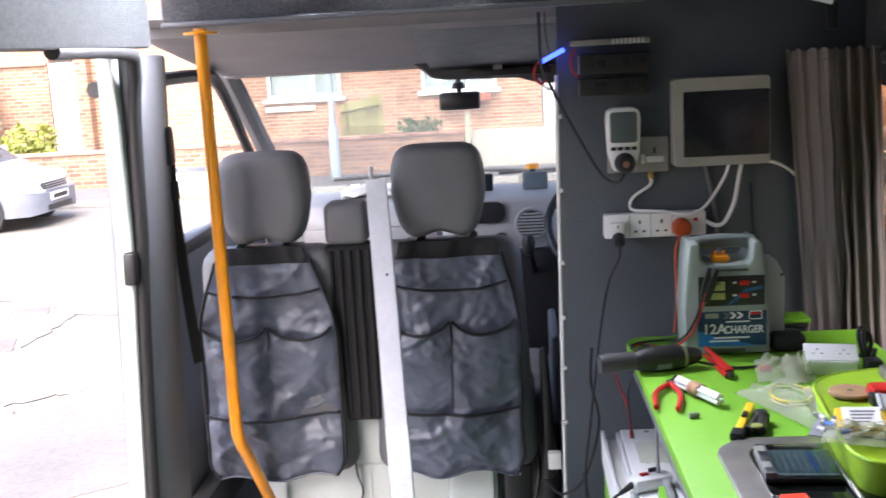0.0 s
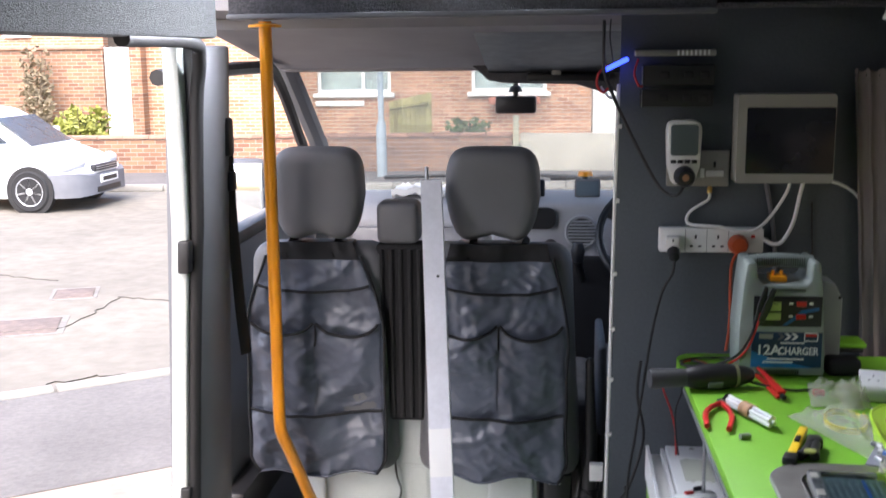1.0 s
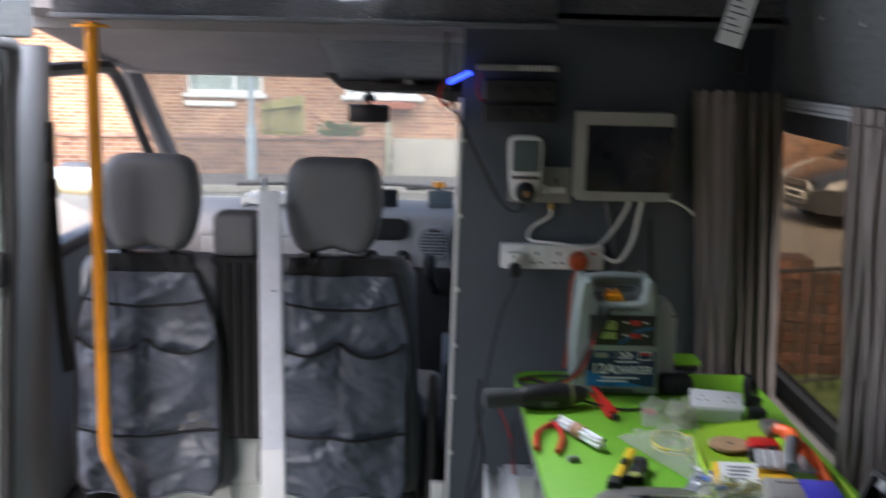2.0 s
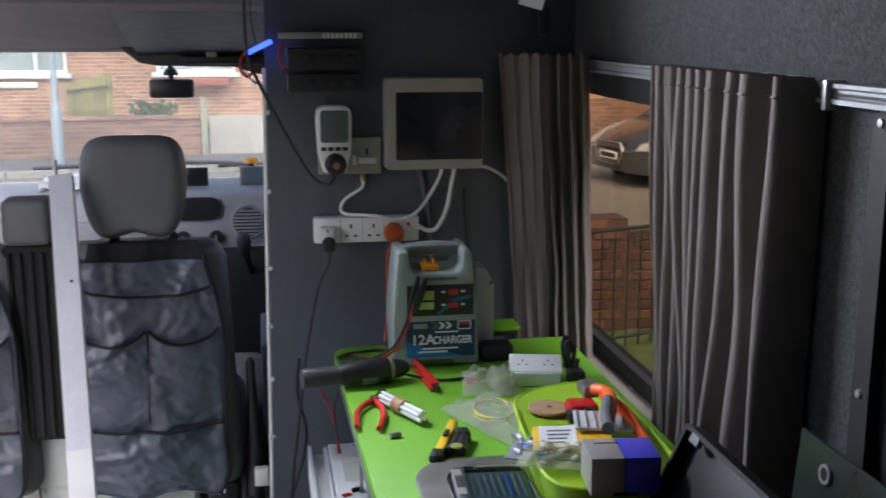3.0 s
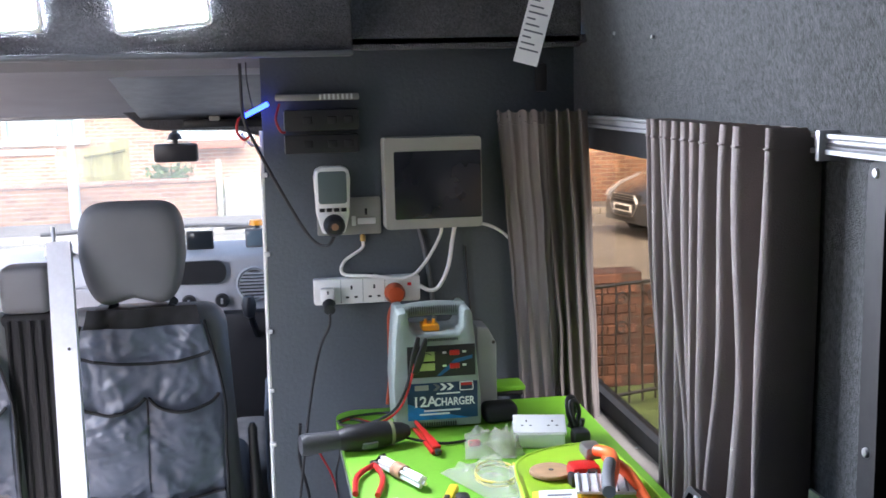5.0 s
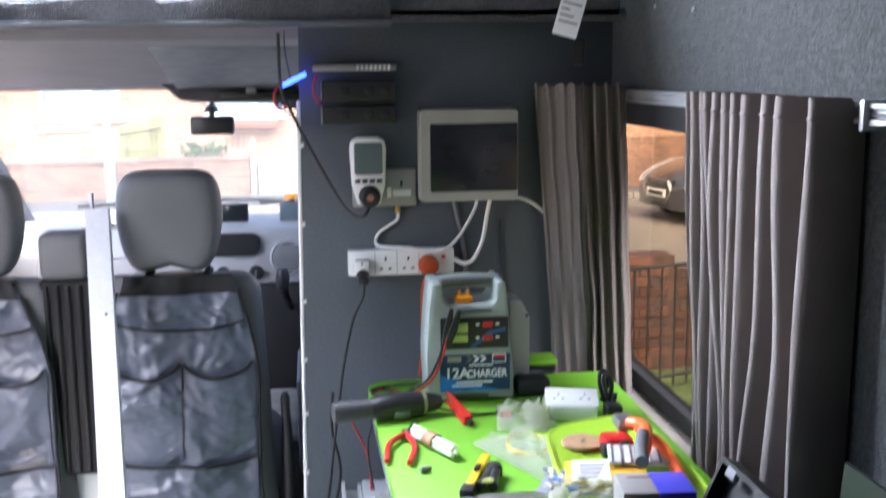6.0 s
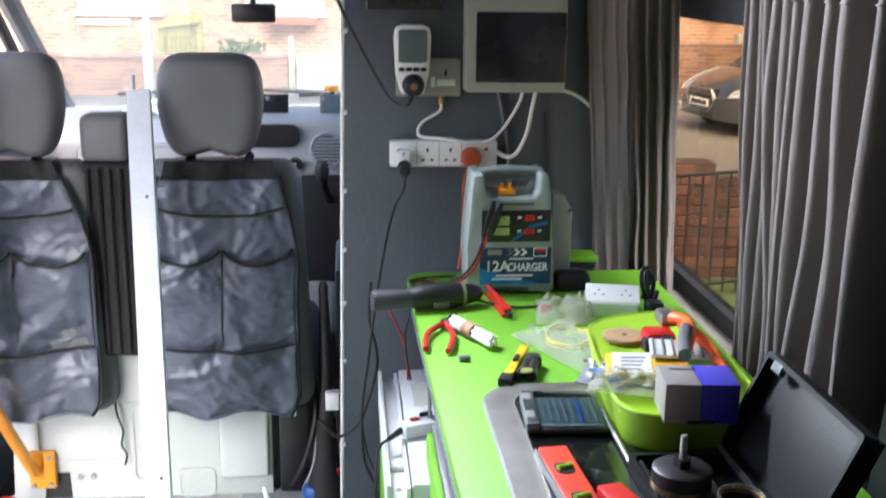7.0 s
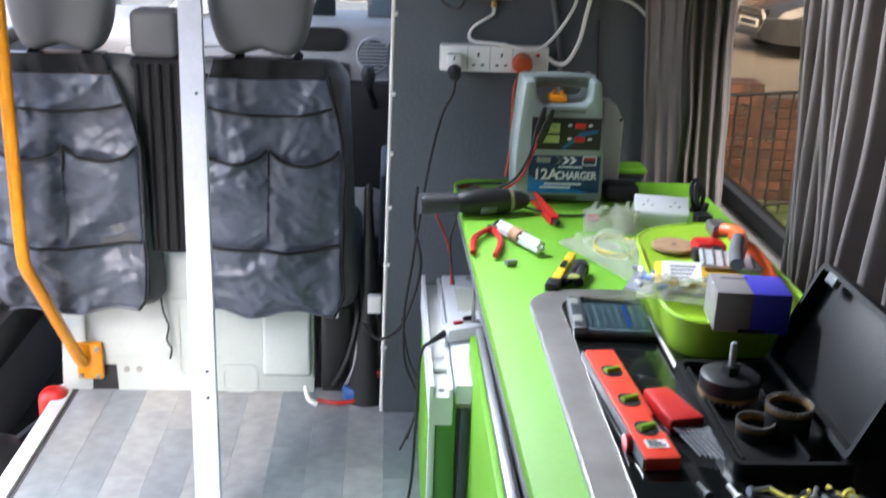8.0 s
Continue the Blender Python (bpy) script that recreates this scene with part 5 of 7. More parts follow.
# ---- kitchen unit ----
worktop = thing("worktop", (0.45, -1.3, 0.69), "glossy lime green laminate worktop with grey edging", "worktop")
out = [(0.178, -2.5), (0.745, -2.5), (0.745, -0.16), (0.20, -0.16)] + [(0.20 - 0.055 * math.sin(radians(a)), -0.215 + 0.055 * math.cos(radians(a))) for a in range(15, 91, 15)]
part("top", prism(out, 0.702, 0.727, "z", 0.002), M_green, worktop)
part("edge_band", prism([(x - 0.002 if x < 0.3 else x, y) for x, y in out], 0.690, 0.7005, "z"), M_trim, worktop, "grey edge band")
unit = thing("kitchen_cabinet", (0.47, -1.6, 0), "grey kitchen cabinet carcass under the worktop", "cabinet")
part("carcass", box(0.21, 0.74, -2.48, -0.84, 0.01, 0.689, 0.003), M_bulk, unit)
part("edge_post", box(0.196, 0.212, -0.86, -0.84, 0.0, 0.689, 0.002), M_alu, unit)
part("face_rail", box(0.19, 0.21, -2.48, -0.70, 0.655, 0.689, 0.002), M_trim, unit)
door = thing("cabinet_door", (0.18, -1.1, 0), "loose lime green cabinet door with aluminium edge profile", "cabinet door")
part("panel", box(0.158, 0.170, -1.62, -0.70, 0.0, 0.545, 0.002), M_green, door)
part("edge_profile", box(0.171, 0.186, -1.62, -0.675, 0.0, 0.552, 0.003), M_alu, door, "aluminium edge profile")
part("back_panel", box(0.187, 0.194, -1.62, -0.69, 0.0, 0.54, 0.001), M_black, door)
solid("metal_strut", sweep([(0.176, -0.56, 0.49), (0.172, -0.57, 0.685)], 0.004, 8, curved=False), M_alu, "thin steel support rod under the worktop", "rod")
fridge = thing("cool_box", (0.24, -0.5, 0), "white plastic fridge box with green side panels", "fridge")
part("body", box(0.085, 0.42, -0.80, -0.20, 0.0, 0.44, 0.004), M_white, fridge)
part("lid", box(0.125, 0.42, -0.805, -0.19, 0.442, 0.485, 0.004), M_white, fridge)
tr = part("side_channel", prism([(0.075, 0.40), (0.075, 0.485), (0.083, 0.485), (0.083, 0.46), (0.113, 0.46), (0.113, 0.478), (0.121, 0.478), (0.121, 0.40)], -0.81, -0.195, "y"), M_white, fridge, "white handle channel")
part("channel_rib", box(0.083, 0.113, -0.70, -0.68, 0.461, 0.472, 0.002), M_white, tr)
part("side_panel", box(0.078, 0.0845, -0.79, -0.22, 0.01, 0.395, 0.002), M_green, fridge, "lime green side panel")
M_green_matt = mat("sage_green_panel", (0.10, 0.24, 0.05), 0.45, vary=0.08)
part("end_panel", box(0.088, 0.128, -0.809, -0.802, 0.005, 0.435, 0.002), M_green_matt, fridge, "dull green end panel")
part("end_post", box(0.074, 0.087, -0.812, -0.80, 0.0, 0.40, 0.002), M_white, fridge)
part("end_slot", box(0.129, 0.135, -0.807, -0.801, 0.005, 0.435), M_black, fridge)
part("end_board", box(0.136, 0.155, -0.81, -0.802, 0.005, 0.435, 0.002), M_bulk, fridge, "grey end board")
for x, y in ((0.19, -0.215), (0.10, -0.78)):
    part("screw_cap", lathe([(0, 0.003), (0.006, 0.002), (0.007, 0)], 10, Matrix.Translation((x, y, 0.486 if x > 0.12 else 0.461))), M_cream, fridge)
bag0 = bmesh.new()
bmesh.ops.create_grid(bag0, x_segments=14, y_segments=14, size=1)
for v in bag0.verts:
    v.co = Vector((0.185 + 0.035 * v.co.x, -0.37 + 0.07 * v.co.y, 0.492 + 0.006 * noise.noise(v.co * 3)))
M_film = glass("clear_plastic_film", (0.92, 0.92, 0.84), 0.35)
M_film.node_tree.nodes["Mix Shader"].inputs[0].default_value = 0.25
haze_ = M_film.node_tree.nodes.new("ShaderNodeBsdfPrincipled")
haze_.inputs["Base Color"].default_value, haze_.inputs["Roughness"].default_value = (0.6, 0.62, 0.5, 1), 0.4
M_film.node_tree.links.new(haze_.outputs[0], M_film.node_tree.nodes["Mix Shader"].inputs[2])
solid("plastic_bag", bag0, M_film, "small clear plastic bag on the fridge lid", "plastic bag")
strip2 = thing("power_strip", (0.15, -0.58, 0.487), "short white extension socket with red switch on the fridge", "extension lead")
ms = Matrix.Translation((0.155, -0.575, 0.487)) @ Matrix.Rotation(radians(22), 4, 'Z')
part("body", box(-0.045, 0.05, -0.02, 0.02, 0.0, 0.03, 0.005, m=ms), M_white, strip2)
part("switch", box(-0.02, 0.0, 0.002, 0.014, 0.029, 0.034, 0.001, m=ms), M_red, strip2)
part("plug_clip", box(0.005, 0.035, 0.012, 0.02, 0.03, 0.04, 0.003, m=ms), M_black, strip2)
part("lead_sleeve", sweep([ms @ Vector((-0.045, 0, 0.015)), ms @ Vector((-0.085, -0.02, 0.01))], (0.008, 0.005), 8, curved=False), M_black, strip2)
part("lead", sweep([ms @ Vector((-0.085, -0.02, 0.01)), (0.062, -0.62, 0.46), (0.055, -0.64, 0.3), (0.045, -0.62, 0.12), (0.01, -0.6, 0.01), (-0.03, -0.72, 0.006)], 0.0035, 7), M_blackwire, strip2)

# hob and sink top set into the worktop
hob = thing("sink_unit", (0.46, -1.4, 0.727), "brushed steel sink and hob surround with black glass lid", "sink")
oo = rounded(0.235, 0.715, -2.1, -0.95, 0.085, 8)
part("steel_rim", ring_frame(oo, rounded(0.285, 0.675, -2.06, -0.995, 0.055, 8), 0.7275, 0.733, "z"), M_steel, hob)
part("bright_lip", ring_frame(rounded(0.232, 0.718, -2.103, -0.947, 0.088, 8), oo, 0.7275, 0.7315, "z"), M_alu, hob, "polished lip")
part("glass_lid", prism(rounded(0.284, 0.676, -2.06, -0.995, 0.055, 8), 0.7275, 0.737, "z", 0.002), mat("black_glass", (0.006, 0.007, 0.007), 0.06, vary=0.1, coat=0.6), hob, "black glass lid")

# ---- bulkhead fittings ----
meter = thing("energy_meter", (0.165, -0.03, 1.15), "white plug-in energy meter with grey display", "energy meter")
body = [(0.124, 1.20), (0.137, 1.153), (0.193, 1.153), (0.206, 1.20), (0.210, 1.29), (0.206, 1.312), (0.19, 1.319), (0.14, 1.319), (0.124, 1.312), (0.120, 1.29)]
part("case", prism(body, -0.065, -0.012, "y", 0.006), M_white, meter)
part("display", prism(rounded(0.130, 0.200, 1.228, 1.308, 0.008), -0.0685, -0.064, "y", 0.001), mat("lcd_grey", (0.10, 0.125, 0.125), 0.15, vary=0.08), meter, "grey display")
for k in range(4):
    part("button", box(0.131 + 0.018 * k, 0.144 + 0.018 * k, -0.069, -0.064, 1.208, 1.217, 0.001), M_black, meter)
plug = part("plug", lathe([(0, 0.045), (0.018, 0.043), (0.026, 0.03), (0.027, 0.0), (0, 0.0)], 20, Matrix.Translation((0.166, -0.064, 1.175)) @ Matrix.Rotation(radians(90), 4, 'X')), M_black, meter, "black plug")
part("plug_mark", lathe([(0, 0.002), (0.009, 0.001), (0.009, 0)], 14, Matrix.Translation((0.166, -0.108, 1.175)) @ Matrix.Rotation(radians(90), 4, 'X')), mat("copper_label", (0.25, 0.13, 0.07), 0.5), plug)
part("lead", sweep([(0.165, -0.075, 1.150), (0.150, -0.08, 1.128), (0.125, -0.06, 1.128), (0.092, -0.045, 1.165), (0.03, -0.04, 1.28), (-0.02, -0.045, 1.385), (-0.043, -0.05, 1.45), (-0.045, -0.06, 1.575)], 0.0042, 8), M_blackwire, meter)
sock = thing("wall_socket", (0.21, -0.01, 1.142), "cream double wall socket with one outlet free", "socket")
part("plate", box(0.126, 0.288, -0.016, 0.0, 1.142, 1.236, 0.004), M_cream, sock)
part("gland", lathe([(0, 0), (0.007, 0), (0.007, 0.014), (0.004, 0.018), (0, 0.018)], 10, Matrix.Translation((0.240, -0.01, 1.124))), mat("brass", (0.5, 0.33, 0.1), 0.35, metal=0.9), sock, "brass cable gland")
for x, z, w, h in ((0.250, 1.200, 0.006, 0.016), (0.240, 1.178, 0.010, 0.006), (0.262, 1.178, 0.010, 0.006)):
    part("slot", box(x - w / 2, x + w / 2, -0.0172, -0.015, z - h / 2, z + h / 2), M_black, sock)
part("outlet_face", box(0.228, 0.274, -0.018, -0.0155, 1.168, 1.184, 0.002), M_white, sock)
part("rocker", box(0.213, 0.224, -0.02, -0.015, 1.165, 1.19, 0.002), M_white, sock)


def cable(label, pts, r, material, name="cable"):
    return solid(name, sweep(pts, r, 8), material, label, "cable")


cable("white flex from the wall socket to the extension lead", [(0.240, -0.012, 1.124), (0.236, -0.012, 1.105), (0.195, -0.012, 1.078), (0.182, -0.014, 1.055), (0.192, -0.03, 1.042), (0.25, -0.05, 1.040), (0.32, -0.045, 1.028)], 0.0042, M_whitewire)
cable("white flex looping from the fuse box to the extension lead", [(0.440, -0.04, 1.165), (0.435, -0.03, 1.13), (0.40, -0.03, 1.07), (0.36, -0.045, 1.035), (0.31, -0.05, 1.03), (0.26, -0.052, 1.041)], 0.0045, M_whitewire)
cable("white flex hanging in a loop below the fuse box", [(0.475, -0.04, 1.165), (0.468, -0.03, 1.12), (0.455, -0.03, 1.05), (0.43, -0.03, 1.0), (0.405, -0.03, 0.992), (0.38, -0.03, 1.005)], 0.0055, M_whitewire)
cable("white flex running off behind the curtain", [(0.495, -0.04, 1.165), (0.53, -0.03, 1.161), (0.57, -0.02, 1.150), (0.61, -0.012, 1.125), (0.65, -0.012, 1.08)], 0.0042, M_whitewire)
cable("grey cable trunk down the bulkhead", [(0.382, -0.008, 1.165), (0.40, -0.008, 1.08), (0.412, -0.008, 1.0), (0.42, -0.008, 0.9)], 0.006, M_trim)
cable("thin dark wire down the bulkhead", [(0.505, -0.006, 1.1), (0.51, -0.006, 1.0), (0.522, -0.006, 0.85), (0.53, -0.006, 0.72)], 0.0025, M_blackwire)

fuse = thing("fuse_box", (0.415, -0.045, 1.158), "cream consumer unit with a smoked black door", "fuse box")
part("case", box(0.293, 0.538, -0.075, 0.0, 1.158, 1.386, 0.008, 3), M_cream, fuse)
# black door runs over the frame's right side, in place of shade there
part("door_frame", ring_frame(rounded(0.294, 0.537, 1.159, 1.385, 0.01), rounded(0.317, 0.5362, 1.183, 1.352, 0.004), -0.084, -0.074, "y"), M_cream, fuse)
part("smoked_door", prism(rounded(0.3172, 0.536, 1.1832, 1.3518, 0.004), -0.0845, -0.074, "y", 0.002), mat("smoked_door_plastic", (0.012, 0.013, 0.017), 0.22, vary=0.1), fuse, "smoked black door")

ext = thing("extension_lead", (0.245, -0.02, 0.967), "white four gang extension socket screwed to the bulkhead", "extension lead")
part("body", box(0.110, 0.381, -0.036, 0.0, 0.967, 1.033, 0.006), M_white, ext)
for gx in (0.205, 0.263):
    for dx, z, w, h in ((0, 1.010, 0.005, 0.010), (-0.011, 0.985, 0.008, 0.005), (0.011, 0.985, 0.008, 0.005)):
        part("slot", box(gx + dx - w / 2, gx + dx + w / 2, -0.0372, -0.035, z - h / 2, z + h / 2), M_black, ext)
for gx in (0.178, 0.234, 0.290):
    part("joint_line", box(gx - 0.0006, gx + 0.0006, -0.0365, -0.035, 0.970, 1.030), M_trim, ext)
part("neon_switch", box(0.348, 0.358, -0.0385, -0.035, 1.008, 1.016, 0.001), M_red, ext)
wp = part("adaptor", box(0.126, 0.162, -0.062, -0.036, 0.980, 1.014, 0.006), M_white, ext, "white adaptor plug")
part("pin_slot", box(0.142, 0.146, -0.0635, -0.061, 1.000, 1.008), M_black, wp)
part("black_plug", lathe([(0, 0.035), (0.014, 0.03), (0.017, 0.0), (0, 0)], 14, Matrix.Translation((0.146, -0.055, 0.974)) @ Matrix.Rotation(radians(110), 4, 'X')), M_black, wp, "black plug")
op = part("orange_plug", lathe([(0, 0.045), (0.02, 0.04), (0.026, 0.02), (0.026, 0.0), (0, 0.0)], 18, Matrix.Translation((0.314, -0.034, 0.992)) @ Matrix.Rotation(radians(90), 4, 'X')), mat("orange_plug_plastic", (0.32, 0.05, 0.01), 0.45, vary=0.12), ext, "dull orange plug")
cable("black lead dropping from the extension socket", [(0.146, -0.085, 0.955), (0.142, -0.085, 0.92), (0.118, -0.06, 0.86), (0.09, -0.10, 0.75), (0.068, -0.14, 0.62), (0.05, -0.14, 0.48), (0.035, -0.13, 0.35), (0.04, -0.14, 0.22), (0.075, -0.15, 0.12), (0.05, -0.16, 0.006)], 0.0035, M_blackwire)
cable("black lead hanging beside the bulkhead", [(0.06, -0.16, 0.70), (0.055, -0.13, 0.60), (0.075, -0.12, 0.48), (0.045, -0.13, 0.36), (0.02, -0.11, 0.30), (-0.03, -0.06, 0.25), (-0.07, 0.03, 0.25)], 0.004, M_blackwire)
cable("black lead trailing down to the floor", [(0.03, -0.10, 0.33), (0.05, -0.12, 0.22), (0.085, -0.14, 0.14), (0.06, -0.18, 0.06), (0.03, -0.22, 0.006)], 0.003, M_blackwire)
cable("orange lead from the plug down behind the charger", [(0.310, -0.06, 0.972), (0.295, -0.07, 0.94), (0.29, -0.10, 0.88), (0.285, -0.14, 0.80), (0.275, -0.16, 0.735)], 0.0042, mat("orange_flex", (0.4, 0.06, 0.015), 0.5))
for k, mt in enumerate((M_redwire, M_blackwire)):
    cable("thin twin wire hanging down to the fridge lid", [(0.09 + 0.04 * k, -0.40, 0.735), (0.10 + 0.045 * k, -0.36, 0.69), (0.125 + 0.012 * k, -0.30, 0.62), (0.14, -0.28 - 0.01 * k, 0.56), (0.145 + 0.006 * k, -0.27, 0.49)], 0.0025, mt)

rack = thing("switch_panel", (0.14, -0.03, 1.35), "dark twelve volt switch panel with metal bar above", "switch panel")
part("lower_box", box(0.052, 0.237, -0.045, 0.0, 1.352, 1.398, 0.005), M_black, rack)
part("upper_box", box(0.056, 0.237, -0.06, 0.0, 1.408, 1.46, 0.005), M_black, rack)
part("metal_bar", box(0.035, 0.24, -0.05, 0.0, 1.482, 1.498, 0.003), M_steel, rack, "dull metal terminal bar")
for k in range(8):
    part("terminal", box(0.142 + 0.011 * k, 0.147 + 0.011 * k, -0.054, -0.049, 1.484, 1.497, 0.001), M_white, rack)
for z in (1.375, 1.434):
    for x in (0.10, 0.16, 0.20):
        part("switch", box(x, x + 0.022, -0.064 if z > 1.4 else -0.049, -0.044, z - 0.009, z + 0.009, 0.002), M_rubber, rack)
    part("edge_line", box(0.0535, 0.0555, -0.062 if z > 1.4 else -0.047, -0.04, z - 0.022, z + 0.022, 0.0005), M_alu, rack)
part("red_wire", sweep([(0.045, -0.03, 1.475), (0.035, -0.04, 1.44), (0.045, -0.04, 1.41), (0.056, -0.03, 1.405)], 0.003, 7), M_redwire, rack)
M_blue = lit("blue_led_glow", (0.03, 0.06, 1.0), 1.1)
led = thing("blue_light_bar", (-0.01, -0.03, 1.46), "small glowing blue light bar hung by a wire", "light")
mb = Matrix.Translation((-0.012, -0.04, 1.462)) @ Matrix.Rotation(radians(-26), 4, 'Y')
part("tube", box(-0.034, 0.034, -0.006, 0.006, -0.006, 0.006, 0.003, m=mb), M_blue, led)
part("end_cap", box(-0.040, -0.033, -0.007, 0.007, -0.007, 0.007, 0.002, m=mb), M_black, led)
part("hanger", sweep([(-0.02, -0.04, 1.468), (-0.03, -0.06, 1.53), (-0.03, -0.1, 1.575)], 0.0018, 6), M_blackwire, led)
cable("red wire loop with a white connector by the bulkhead edge", [(-0.03, -0.01, 1.46), (-0.055, -0.02, 1.44), (-0.06, -0.02, 1.41), (-0.045, -0.02, 1.39), (-0.03, -0.02, 1.40)], 0.0035, M_redwire)
cable("white wires curling at the bulkhead edge", [(-0.05, -0.015, 1.405), (-0.03, -0.02, 1.378), (-0.01, -0.015, 1.37), (0.0, -0.012, 1.34)], 0.003, M_whitewire)

note_ = thing("paper_note", (0.585, -0.3, 1.55), "white paper note with small print hung from above", "note")
mn = Matrix.Translation((0.60, -0.3, 1.555)) @ Matrix.Rotation(radians(16), 4, 'Y') @ Matrix.Rotation(radians(-12), 4, 'Z')
part("sheet", box(-0.028, 0.028, -0.0006, 0.0006, 0, 0.24, m=mn), mat("paper", (0.7, 0.7, 0.68), 0.8, vary=0.05), note_)
for k in range(14):
    part("print_bar", box(-0.022, 0.022 - 0.012 * (k % 3), -0.0014, -0.0007, 0.03 + 0.014 * k, 0.034 + 0.014 * k, m=mn), M_trim, note_)
part("clip", box(-0.02, 0.02, -0.003, 0.003, 0.235, 0.26, 0.001, m=mn), M_black, note_)
part("string", sweep([mn @ Vector((0, 0, 0.255)), (0.67, -0.3, 2.052)], 0.0015, 6, curved=False), M_blackwire, note_)
solid("wall_clip", box(0.685, 0.715, -0.055, -0.04, 1.49, 1.56, 0.006), M_black, "small black switch on the lining in the corner", "switch")
for x, y, z in ((0.80, -0.30, 1.62), (0.80, -0.55, 1.60), (0.79, -1.0, 1.70)):
    solid("lining_pin", lathe([(0, 0.004), (0.004, 0.003), (0.005, 0)], 8, Matrix.Translation((x + 0.012, y, z)) @ Matrix.Rotation(radians(-80), 4, 'Y')), M_alu, "tiny bright pin in the carpet lining", "pin")

# ---- curtains ----
def curtain(path, z0, z1, waves, amp, label, seed, gather=0.6, lean=(0, 0, 0, 0), pitches=(), calm=0.0):
    """A pleated cloth along a path of (x, y), with a header tape and hooks."""
    c = thing("curtain", (path[0][0], path[0][1], z0), label, "curtain", group="curtains")
    ps = smooth_path([(x, y, 0) for x, y in path], 24)
    n = len(ps) - 1
    cols = waves * 14
    rows = 26
    bm = bmesh.new()
    grid = []
    rnd = random.Random(seed)
    columns = []
    at = 0.0
    for gap, wide in pitches:
        for i in range(14):
            u = -1 + 2 * i / 13
            ridge = min(1.0, 3.0 * (1 - abs(u))) ** 0.6 * (1 - 0.16 * u * u)
            columns.append((at + gap * 0.42 + wide * 0.60 * u, ridge))
        at += gap
    span_m = at
    if pitches:
        cols = len(columns) - 1
    skew = [rnd.uniform(0.6, 1.35) for _ in range(waves + 2)]
    for j in range(rows + 1):
        k = j / rows
        z = z1 + (z0 - z1) * k
        row = []
        for i in range(cols + 1):
            t = i / cols
            f = t * n
            a = min(int(f), n - 1)
            p = ps[a].lerp(ps[a + 1], f - a)
            d = (ps[a + 1] - ps[a]).normalized()
            nrm = Vector((-d.y, d.x, 0))
            if pitches:
                at, out = columns[i]
                f = min(max(at / span_m, 0), 1) * n
                a = min(int(f), n - 1)
                p = ps[a].lerp(ps[a + 1], f - a)
                d = (ps[a + 1] - ps[a]).normalized()
                nrm = Vector((-d.y, d.x, 0))
                t = at / span_m
                sway = 0.0045 * noise.noise(Vector((t * 7, k * 1.3, seed))) + 0.0015 * noise.noise(Vector((t * 16, k * 3, seed + 3)))
                q = p + nrm * (amp - 2 * amp * out * (0.85 + 0.15 * k + 0.25 * noise.noise(Vector((t * 8, k * 2, seed + 7))))) + d * sway
                q.x = min(q.x, 0.814 + 0.6 * k)
                ph = 0
            else:
                ph = t * waves
                s = skew[int(ph)]
                wob = 0.25 * noise.noise(Vector((t * 9, k * 2.2, seed)))
                saw = (ph + 0.5 * wob * (0.2 + k)) % 1.0
                fold = 1 - 2 * math.exp(-((saw - 0.5) / 0.17) ** 2)
                w = amp * s * (gather + (1 - gather) * min(1, k * 3)) * (0.9 + 0.25 * math.sin(3 * k + seed)) * (0.22 if t < calm else min(1.0, 0.22 + (t - calm) * 6))
                q = p + nrm * (fold * w) + d * (0.35 * w * math.cos(2 * math.pi * ph) + 0.006 * noise.noise(Vector((t * 14, k * 5, seed + 3))))
            row.append(bm.verts.new((q.x + (lean[0] + (lean[2] - lean[0]) * t) * k, q.y + (lean[1] + (lean[3] - lean[1]) * t) * k, z + 0.004 * math.sin(ph * 6.28))))
        grid.append(row)
    for j in range(rows):
        for i in range(cols):
            bm.faces.new((grid[j][i], grid[j][i + 1], grid[j + 1][i + 1], grid[j + 1][i]))
    heads = [grid[0][i].co.copy() for i in range(0, cols + 1, 14)]
    tape = [grid[1][i].co.copy() for i in range(0, cols + 1, 2)]
    geo = bmesh.ops.extrude_face_region(bm, geom=bm.faces[:])
    bmesh.ops.translate(bm, verts=[g for g in geo["geom"] if isinstance(g, bmesh.types.BMVert)], vec=(0.0025, 0.0015, 0))
    part("cloth", bm, M_curtain, c)
    part("header_tape", sweep(tape, 0.0022, 5, n=2), M_curtain, c)
    for h in heads:
        part("hook", sweep([h + Vector((0.002, 0, -0.016)), h + Vector((0.004, 0, -0.008)), h + Vector((0.008, 0, -0.006))], 0.0014, 6), M_black, c)
    return c


curtain([(0.585, -0.035), (0.66, -0.065), (0.73, -0.085), (0.80, -0.10)], 0.66, 1.443, 8, 0.018, "dark grey pleated curtain drawn to the bulkhead corner", 2, 0.6, (0.06, 0.0, 0.005, -0.085), calm=0.42)
curtain([(0.79, -0.655), (0.79, -0.75), (0.79, -0.89), (0.79, -1.06), (0.79, -1.225)], 0.60, 1.436, 10, 0.05, "dark grey pleated curtain half covering the side window", 5, 0.7, (0.03, -0.09, 0.0, 0.02),
        ((0.030, 0.019), (0.036, 0.022), (0.042, 0.025), (0.036, 0.021), (0.034, 0.02), (0.044, 0.025), (0.036, 0.022), (0.040, 0.024), (0.036, 0.021), (0.062, 0.024), (0.066, 0.025), (0.06, 0.024)))


